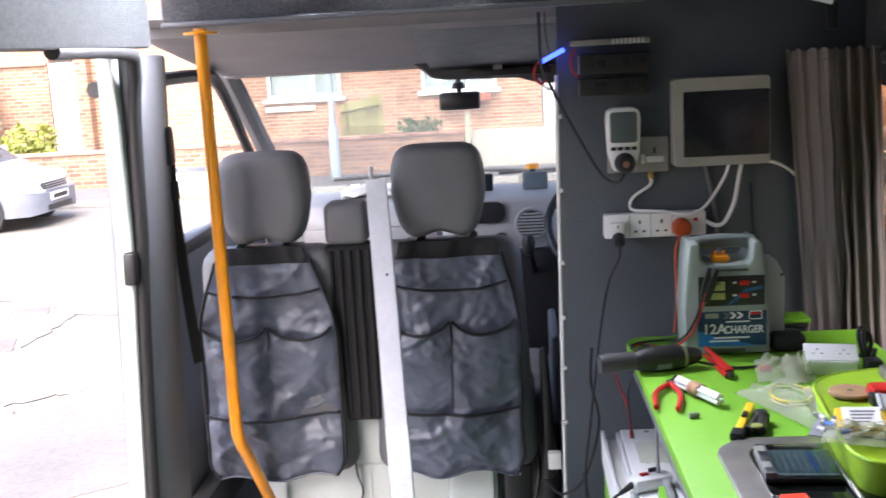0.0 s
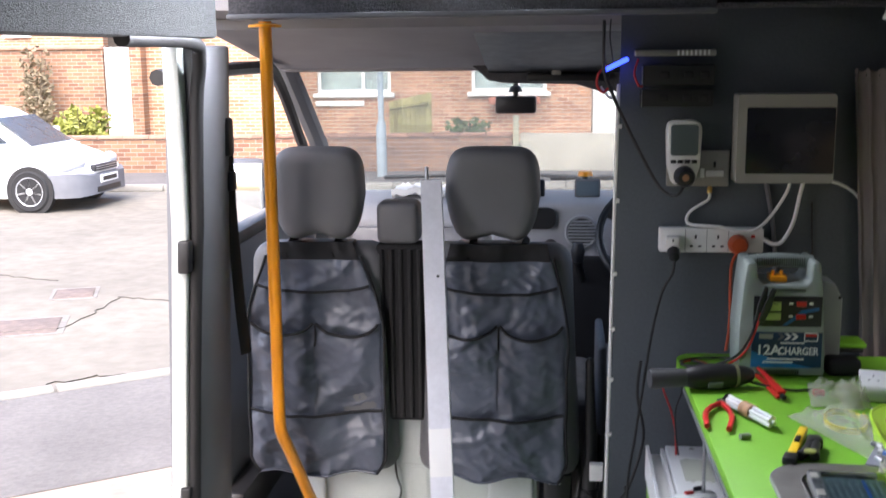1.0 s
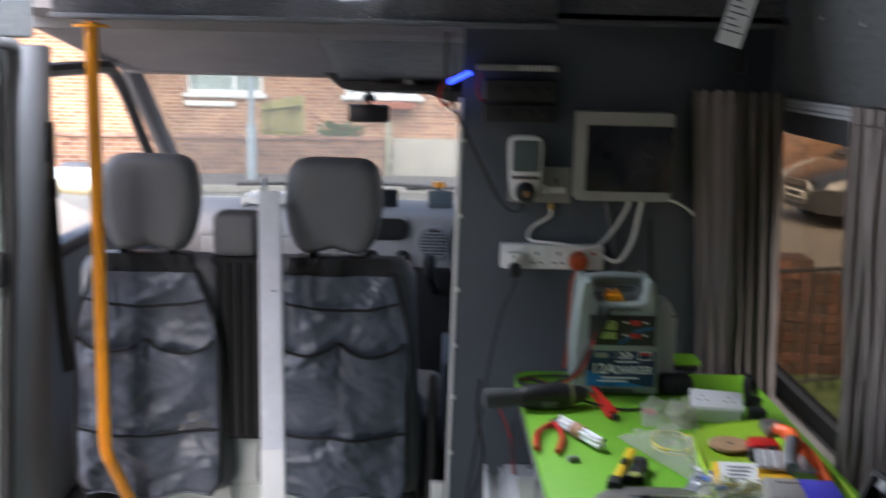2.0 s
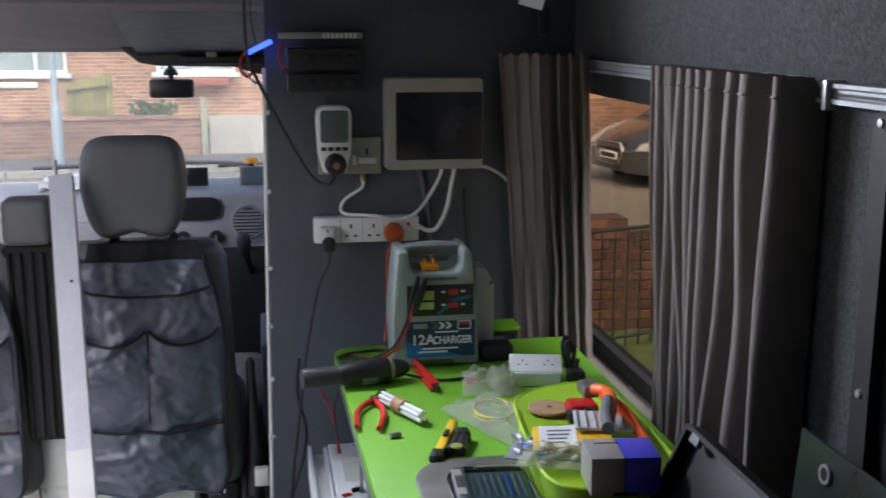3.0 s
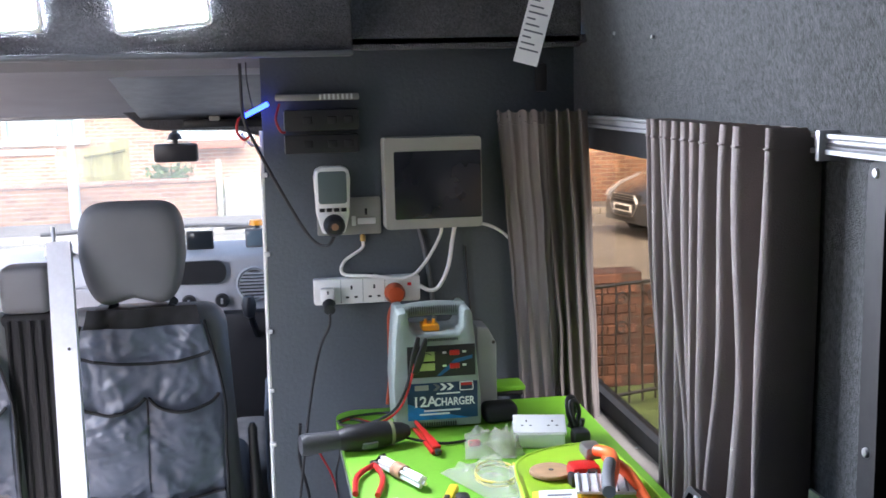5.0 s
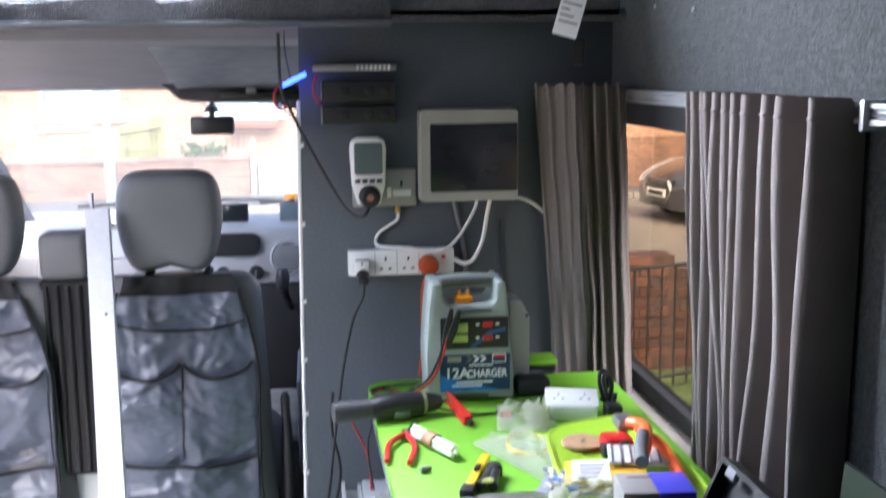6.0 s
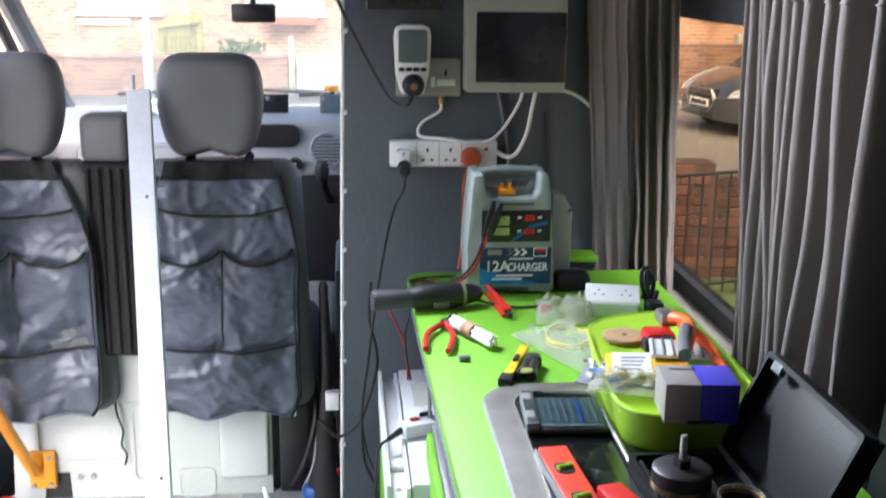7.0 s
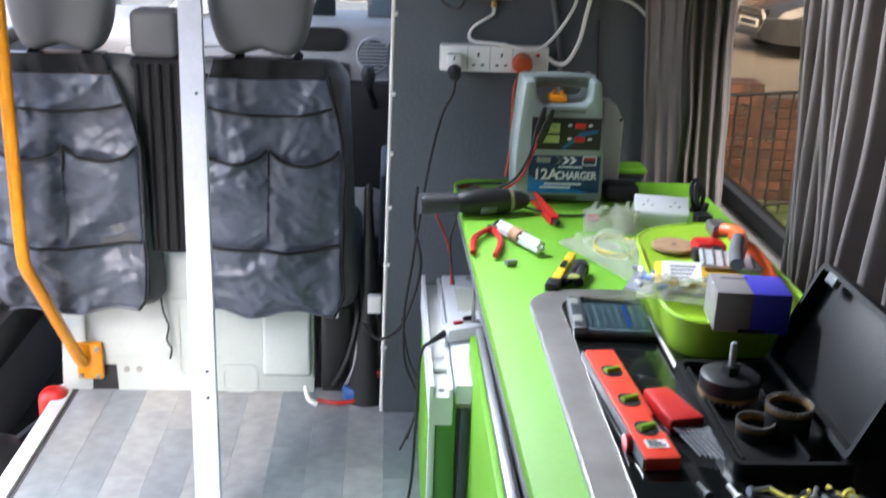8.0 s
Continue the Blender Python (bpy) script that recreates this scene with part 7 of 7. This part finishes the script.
bb = thing("bulb_box", (0.52, -1.26, 0.806), "blue card box with silver grey end panel", "box")
mbb = Matrix.Translation((0.522, -1.268, 0.8065)) @ Matrix.Rotation(radians(-6), 4, 'Z')
part("carton", box(-0.002, 0.053, -0.042, 0.04, 0, 0.062, 0.002, m=mbb), mat("blue_card", (0.05, 0.045, 0.42), 0.4, vary=0.08), bb)
part("silver_end", box(-0.055, -0.0025, -0.042, 0.04, 0, 0.0618, 0.002, m=mbb), mat("silver_card", (0.36, 0.34, 0.33), 0.38, metal=0.3, vary=0.1), bb, "silver grey end")
part("tab", box(-0.02, 0.02, -0.0425, -0.041, 0.0, 0.006, m=mbb), M_black, bb)
part("slit", box(-0.04, 0.0, 0.018, 0.021, 0.0615, 0.0625, m=mbb), M_black, bb)
op_ = thing("orange_pliers", (0.57, -1.02, 0.83), "large pliers with bright orange handles and grey grips", "pliers")
M_orange = mat("orange_handle", (0.85, 0.13, 0.02), 0.4, vary=0.06)
part("handle", sweep([(0.585, -0.93, 0.845), (0.600, -0.97, 0.85), (0.575, -1.06, 0.855), (0.545, -1.13, 0.852)], 0.011, 10), M_orange, op_)
part("grip", sweep([(0.572, -1.05, 0.866), (0.55, -1.11, 0.864), (0.533, -1.17, 0.862)], 0.011, 10), M_trim, op_, "grey rubber grip")
part("handle", sweep([(0.597, -0.95, 0.84), (0.615, -1.02, 0.832), (0.61, -1.12, 0.825), (0.60, -1.19, 0.822)], 0.0105, 10), M_orange, op_)
part("head", box(0.565, 0.60, -0.93, -0.88, 0.825, 0.85, 0.008), M_steel, op_)
cut = thing("pipe_cutter", (0.555, -0.94, 0.80), "red and black pipe cutter", "pipe cutter")
part("body", box(0.530, 0.585, -0.965, -0.915, 0.797, 0.828, 0.009), M_red, cut)
part("jaw", box(0.523, 0.545, -0.98, -0.95, 0.797, 0.82, 0.005), M_black, cut)
part("roller", lathe([(0, 0), (0.009, 0), (0.009, 0.025), (0, 0.025)], 12, Matrix.Translation((0.565, -0.97, 0.80))), M_black, cut)

# on the black glass lid
ZG = 0.7375
bit = thing("bit_set_case", (0.355, -1.12, ZG), "clear lidded black case of driver bits", "bit case")
mbi = Matrix.Translation((0.355, -1.118, ZG)) @ Matrix.Rotation(radians(-4), 4, 'Z')
part("base", box(-0.068, 0.064, -0.067, 0.067, 0, 0.010, 0.003, m=mbi), M_black, bit)
part("insert", box(-0.044, 0.058, -0.058, 0.058, 0.009, 0.0125, 0.001, m=mbi), mat("grey_blue_insert", (0.14, 0.19, 0.20), 0.5, vary=0.25, scale=30, fine=0.1), bit, "grey blue insert that holds the bits")
part("hinge", box(-0.068, -0.046, -0.068, 0.068, 0.008, 0.021, 0.003, m=mbi), M_trim, bit)
M_bit = mat("coated_bit_steel", (0.21, 0.26, 0.26), 0.4, metal=0.3, vary=0.3, scale=60)
for k in range(8):
    part("driver_bit", lathe([(0, 0), (0.0028, 0), (0.0028, 0.07), (0.0016, 0.09), (0, 0.09)], 6, mbi @ Matrix.Translation((-0.036 + 0.012 * k, 0.045, 0.014)) @ Matrix.Rotation(radians(90), 4, 'X')), M_bluebit if k == 5 else M_bit, bit)
part("clear_lid", box(-0.066, 0.062, -0.065, 0.065, 0.018, 0.021, 0.001, m=mbi), glass("smoked_lid", (0.72, 0.76, 0.78), 0.08), bit, "clear lid")
for z in (-0.045, 0.03):
    part("label_bar", box(-0.066, -0.052, z, z + 0.025, 0.0212, 0.0218, m=mbi), M_cream, bit)

lev = thing("spirit_level", (0.315, -1.42, ZG), "red torpedo spirit level with three green vials", "spirit level")
ml = Matrix.Translation((0.318, -1.42, ZG)) @ Matrix.Rotation(radians(4), 4, 'Z')
pts = [(-0.023, -0.16), (0.023, -0.16), (0.023, -0.095), (0.017, -0.09), (0.017, -0.05), (0.023, -0.045), (0.023, 0.16), (-0.02, 0.16), (-0.023, 0.15)]
part("body", prism(pts, 0.0, 0.018, "z", 0.002, ml), mat("red_orange_plastic", (0.78, 0.06, 0.03), 0.35, vary=0.06), lev)
part("rail", box(-0.026, -0.0235, -0.16, 0.16, 0.003, 0.016, m=ml), M_trim, lev, "grey metal edge rail")
M_vial = mat("green_vial", (0.35, 0.65, 0.05), 0.15, vary=0.05, coat=0.5)
for y in (0.085, -0.005, -0.085):
    pit = part("window", prism(rounded(-0.014, 0.014, y - 0.018, y + 0.018, 0.012), 0.0182, 0.0192, "z", 0, ml), M_black, lev)
    part("vial", sweep([ml @ Vector((-0.011, y - 0.004, 0.020)), ml @ Vector((0.012, y + 0.004, 0.020))], 0.0055, 10, curved=False), M_vial, pit, "green vial")
part("label", box(-0.013, 0.016, -0.135, -0.115, 0.0182, 0.019, m=ml), M_white, lev, "white label")
for k in range(3):
    part("print_bar", box(-0.010, 0.012 - 0.004 * k, -0.132 + 0.006 * k, -0.129 + 0.006 * k, 0.0192, 0.0196, m=ml), M_black, lev)
part("end_knob", lathe([(0, 0), (0.012, 0), (0.012, 0.008), (0, 0.008)], 14, ml @ Matrix.Translation((-0.026, -0.105, 0.009)) @ Matrix.Rotation(radians(-90), 4, 'Y')), M_red, lev)

M_darksteel = mat("dark_steel", (0.07, 0.07, 0.075), 0.55, metal=0.4, vary=0.1, scale=30)
al = thing("hex_key_set", (0.37, -1.5, ZG), "hex key set in a red plastic holder", "hex key set")
ma = Matrix.Translation((0.374, -1.44, ZG)) @ Matrix.Rotation(radians(12), 4, 'Z') @ Matrix.Rotation(radians(0), 4, 'Y')
part("holder", prism([(-0.024, -0.045), (0.026, -0.045), (0.018, 0.05), (-0.020, 0.05)], 0.0, 0.022, "z", 0.004, ma), M_red, al)
for k in range(8):
    x = -0.019 + 0.0062 * k
    part("hex_key", sweep([ma @ Vector((x, -0.04, 0.012)), ma @ Vector((x + 0.003, -0.115 - 0.004 * k, 0.008))], 0.0013 + 0.0001 * k, 6, curved=False), M_darksteel, al)
solid("punch", sweep([(0.421, -1.10, ZG + 0.006), (0.418, -1.30, ZG + 0.006)], 0.0045, 10, curved=False), M_steel, "slim steel punch lying beside the tray", "punch")

M_case = mat("worn_black_case", (0.007, 0.007, 0.0075), 0.5, vary=0.3, scale=14, fine=0.25, fine_scale=90, bump=0.05, bump_scale=200)
M_case.node_tree.nodes["Principled BSDF"].inputs["Specular IOR Level"].default_value = 0.25
case = thing("hole_saw_case", (0.50, -1.37, ZG), "open black plastic hole saw case with its lid up", "tool case")
mcase = Matrix.Translation((0.50, -1.37, ZG)) @ Matrix.Rotation(radians(0), 4, 'Z')
part("base", ring_frame(rounded(0.412, 0.565, -1.60, -1.30, 0.012), rounded(0.420, 0.557, -1.592, -1.308, 0.01), ZG, ZG + 0.022, "z"), M_case, case)
part("floor", box(0.42, 0.557, -1.592, -1.308, ZG, ZG + 0.006, 0.001), M_case, case)
for x0, x1, y0, y1 in ((0.425, 0.43, -1.58, -1.32), (0.51, 0.515, -1.58, -1.32)):
    part("rib", box(x0, x1, y0, y1, ZG + 0.006, ZG + 0.02, 0.001), M_case, case)
mlid = Matrix.Translation((0.567, -1.30, ZG + 0.02)) @ Matrix.Rotation(radians(24), 4, 'Y') @ Matrix.Rotation(radians(0), 4, 'Z')
lid = part("lid", box(0.0, 0.008, -0.30, 0.0, 0.0, 0.165, 0.002, m=mlid), M_case, case, "black lid")
part("lid_rim", ring_frame(rounded(-0.30, 0.0, 0.0, 0.165, 0.008), rounded(-0.292, -0.008, 0.008, 0.157, 0.006), -0.022, 0.0, "x", mlid), M_case, lid)
part("latch", box(-0.024, -0.014, -0.06, -0.03, 0.145, 0.16, 0.002, m=mlid), M_trim, lid)


def hole_saw(x, y, z, r, h, label, arbor, up=1):
    s = thing("hole_saw", (x, y, z), label, "hole saw", group="hole saws")
    m = Matrix.Translation((x, y, z))
    part("cup", lathe([(r - 0.003, 0), (r, 0), (r, h), (r - 0.004, h + 0.003), (0, h + 0.003), (0, h), (r - 0.003, h - 0.002), (r - 0.003, 0)] if arbor else [(0, 0.0), (r, 0.0), (r, h), (r - 0.003, h), (r - 0.003, 0.004), (0, 0.004)], 36, m), M_black, s)
    zt = 0.0 if arbor else h
    part("toothed_rim", lathe([(r - 0.0035, zt), (r + 0.0008, zt), (r + 0.0008, zt + 0.006), (r - 0.0035, zt + 0.006), (r - 0.0035, zt)], 36, m), mat("gold_tooth", (0.30, 0.19, 0.08), 0.4, metal=0.6, vary=0.3, scale=90), s, "worn gold toothed rim")
    for k in range(30):
        a_ = 2 * math.pi * k / 30
        part("tooth", box(-0.0025, 0.0025, -0.001, 0.001, -0.004 if arbor else 0.005, 0.001 if arbor else 0.010, m=m @ Matrix.Translation((r * math.cos(a_), r * math.sin(a_), zt)) @ Matrix.Rotation(a_ + 1.57, 4, 'Z')), M_steel, s)
    if arbor:
        part("hex_nut", lathe([(0, 0), (0.013, 0), (0.013, 0.014), (0, 0.014)], 6, m @ Matrix.Translation((0, 0, h + 0.002))), M_black, s)
        part("shank", lathe([(0, 0), (0.005, 0), (0.005, 0.032), (0.004, 0.034), (0, 0.034)], 12, m @ Matrix.Translation((0, 0, h + 0.015))), M_alu, s, "bright steel shank")


hole_saw(0.461, -1.405, ZG + 0.022, 0.041, 0.026, "black hole saw with arbor standing teeth down", True)
hole_saw(0.514, -1.49, ZG + 0.006, 0.030, 0.034, "open black hole saw with worn golden rim", False)
hole_saw(0.468, -1.50, ZG + 0.006, 0.024, 0.014, "small black hole saw nested in the case", False)
film("parts_bag", "dark bag of yellow and black parts at the worktop edge", 0.46, -1.69, 0.10, 0.045, 5, 0.02, 3.3, M_black, ZG)
rnd = random.Random(4)
bolts = [mat("zinc", (0.5, 0.5, 0.48), 0.3, metal=0.8), M_black, mat("yellow_wrap", (0.6, 0.5, 0.05), 0.5)]
for k in range(18):
    mm = Matrix.Translation((0.40 + rnd.uniform(-0.05, 0.14), -1.68 + rnd.uniform(-0.03, 0.03), ZG + 0.022)) @ Matrix.Rotation(rnd.uniform(0, 6.2), 4, 'Z') @ Matrix.Rotation(radians(90), 4, 'Y')
    solid("bolt", lathe([(0, 0), (0.006, 0), (0.006, 0.005), (0.003, 0.005), (0.003, 0.03), (0, 0.03)], 8, mm), bolts[k % 3], "small metal bolt in the parts bag", "bolt", group="loose bolts")

# the nearer a thing lies to the rear end, the further it is pushed towards the bulkhead
for ob in list(ORIGIN):
    if ob.parent is None and (ob not in EARLIER or ob == hob):
        ob.location.y += 0.034 * min(1.0, max(0.0, (-0.35 - ob.location.y) / 0.65))

board = thing("sheet_panel", (0.77, -1.53, 0.67), "dark sheet metal panel with a round hole leaning on the wall", "panel")
mbo = Matrix.Translation((0.765, -1.31, 0.70)) @ Matrix.Rotation(radians(5), 4, 'Y')
part("sheet", box(-0.003, 0.003, -0.75, 0.0, -0.031, 0.215, 0.002, m=mbo), mat("dark_green_steel", (0.03, 0.04, 0.035), 0.3, metal=0.4, vary=0.15, scale=9), board)
part("hole_ring", lathe([(0.010, -0.005), (0.015, -0.005), (0.015, 0.0), (0.010, 0.0), (0.010, -0.005)], 18, mbo @ Matrix.Translation((-0.003, -0.085, 0.175)) @ Matrix.Rotation(radians(90), 4, 'Y')), M_alu, board)
part("hole", lathe([(0, -0.0042), (0.0105, -0.0042), (0.0105, 0.0), (0, 0.0)], 18, mbo @ Matrix.Translation((-0.003, -0.085, 0.175)) @ Matrix.Rotation(radians(90), 4, 'Y')), M_black, board)

# ---- garden outside the side window ----
M_oldbrick = brick_mat("old_brick", (0.11, 0.05, 0.032), (0.06, 0.03, 0.022), (0.07, 0.06, 0.05))
pier = thing("brick_wall_outside", (2.6, 4.2, GZ), "old red brick garden wall near the van", "garden wall", kind="structure")
part("wall", box(2.0, 2.6, 4.6, 4.85, GZ, 0.15), M_oldbrick, pier, smooth=False)
part("low_wall", box(2.6, 5.4, 4.65, 4.85, GZ, 0.05), M_oldbrick, pier, smooth=False)
part("wall_end", box(1.6, 2.05, 4.55, 4.9, GZ, 0.09), M_oldbrick, pier, smooth=False)
M_gate = mat("black_iron", (0.02, 0.02, 0.02), 0.5, vary=0.2)
ig = thing("iron_gate", (2.7, 4.0, GZ), "black wrought iron garden gate with scrolls", "gate")
ga, gb = Vector((1.9, 3.9, 0)), Vector((3.6, 4.5, 0))
gd = (gb - ga)
for zz in (GZ + 0.12, 0.18):
    part("rail", sweep([ga + Vector((0, 0, zz)), gb + Vector((0, 0, zz))], 0.014, 6, curved=False), M_gate, ig)
for k in range(17):
    p = ga + gd * (k / 16)
    part("bar", sweep([p + Vector((0, 0, GZ + 0.05)), p + Vector((0, 0, 0.18))], 0.008, 6, curved=False), M_gate, ig)
for k in range(7):
    p = ga + gd * ((k + 0.5) / 7)
    for zz in (0.08, -0.12):
        part("scroll", sweep([p + gd.normalized() * (0.05 * (1 - q / 26) * math.cos(q * 0.45)) + Vector((0, 0, zz + 0.05 * (1 - q / 26) * math.sin(q * 0.45))) for q in range(22)], 0.006, 5, n=2), M_gate, ig)
solid("lawn", prism([(1.6, 1.5), (5.5, 1.5), (5.5, 4.64), (1.6, 4.54)], GZ, GZ + 0.02, "z"), mat("lawn_grass", (0.07, 0.11, 0.03), 0.95, vary=0.4, scale=5, bump=0.8, bump_scale=50), "rough grass inside the garden gate", "lawn", kind="structure")
solid("brick_wall_outside", box(2.6, 7.5, 5.2, 5.45, GZ, -0.23), M_oldbrick, "low brick wall along the garden", "garden wall", kind="structure")
solid("garden_wall", box(3.7, 16.0, 15.9, 16.1, GZ, 0.28), M_brickwall, "brick garden wall behind the dark car", "garden wall", kind="structure")
for x in (7.4, 8.9):
    solid("planter", prism(rounded(x - 0.4, x + 0.4, 16.3, 16.65, 0.1), GZ + 0.3, 0.42, "z"), M_drive, "pale stone trough planter behind the wall", "planter")

# ---- floor planks and brick faces ----
rnd = random.Random(21)
plank_meshes = {}
for col in range(18):
    x0 = -0.885 + 0.097 * col
    y = -3.9 + rnd.uniform(0, 0.5)
    y_start = -3.9
    while y_start < 0.15 and x0 < 0.84:
        y1 = min(y_start + (rnd.choice((0.35, 0.5, 0.65, 0.8)) if y_start > -3.9 else rnd.choice((0.3, 0.6, 0.9))), 0.15)
        if 0.15 - y1 < 0.12:
            y1 = 0.15
        ln = round(y1 - y_start, 3)
        if ln not in plank_meshes:
            bm = box(0.0002, 0.0968, 0.0002, ln - 0.0002, -0.006, 0.0, 0.0004, 1)
            me = bpy.data.meshes.new("plank")
            bm.to_mesh(me)
            bm.free()
            me.materials.append(M_plank)
            plank_meshes[ln] = me
        ob = new("plank", plank_meshes[ln])
        ob.parent = floor
        ob.location = Vector((x0, y_start, 0.0)) - ORIGIN[floor]
        y_start = y1
bm = box(0.004, 0.219, -0.006, 0.01, 0.004, 0.069, 0.004, 1)
brick_me = bpy.data.meshes.new("brick")
bm.to_mesh(brick_me)
bm.free()
brick_me.materials.append(M_brick_piece)
bm = box(0.004, 0.219, -0.012, 0.01, 0.004, 0.069, 0.005, 1)
old_brick_me = bpy.data.meshes.new("brick")
bm.to_mesh(old_brick_me)
bm.free()
old_brick_me.materials.append(mat("old_garden_brick", (0.095, 0.046, 0.03), 0.9, vary=0.35, scale=9, bump=0.5, bump_scale=60, piece=0.45))
for wall, x0, x1, z1 in BRICK_JOBS:
    count = 0
    for row in range(8):
        z = z1 - 0.06 - 0.075 * (row + 1)
        if z < GZ:
            break
        for k in range(34):
            x = -8.3 + 0.227 * k + (0.113 if row % 2 else 0)
            if x + 0.22 < x1 and count < 290:
                ob = new("brick", brick_me)
                ob.parent = wall
                ob.location = Vector((x, LOW(x + 0.1), z)) - ORIGIN[wall]
                ob.rotation_euler = (0, 0, math.atan(0.075))
                count += 1
for x0, x1, yf, z1 in ((1.6, 2.05, 4.55, 0.09), (2.0, 2.6, 4.6, 0.15), (2.6, 4.7, 4.65, 0.05)):
    for row in range(11):
        z = z1 - 0.075 * (row + 1)
        x = x0 - (0.113 if row % 2 else 0)
        while x + 0.1 < x1 and z > GZ - 0.03:
            if x >= x0 - 0.01 and x + 0.22 < x1 + 0.02:
                ob = new("brick", old_brick_me)
                ob.parent = pier
                ob.location = Vector((x, yf + rnd.uniform(-0.004, 0.004), z)) - ORIGIN[pier]
            x += 0.227
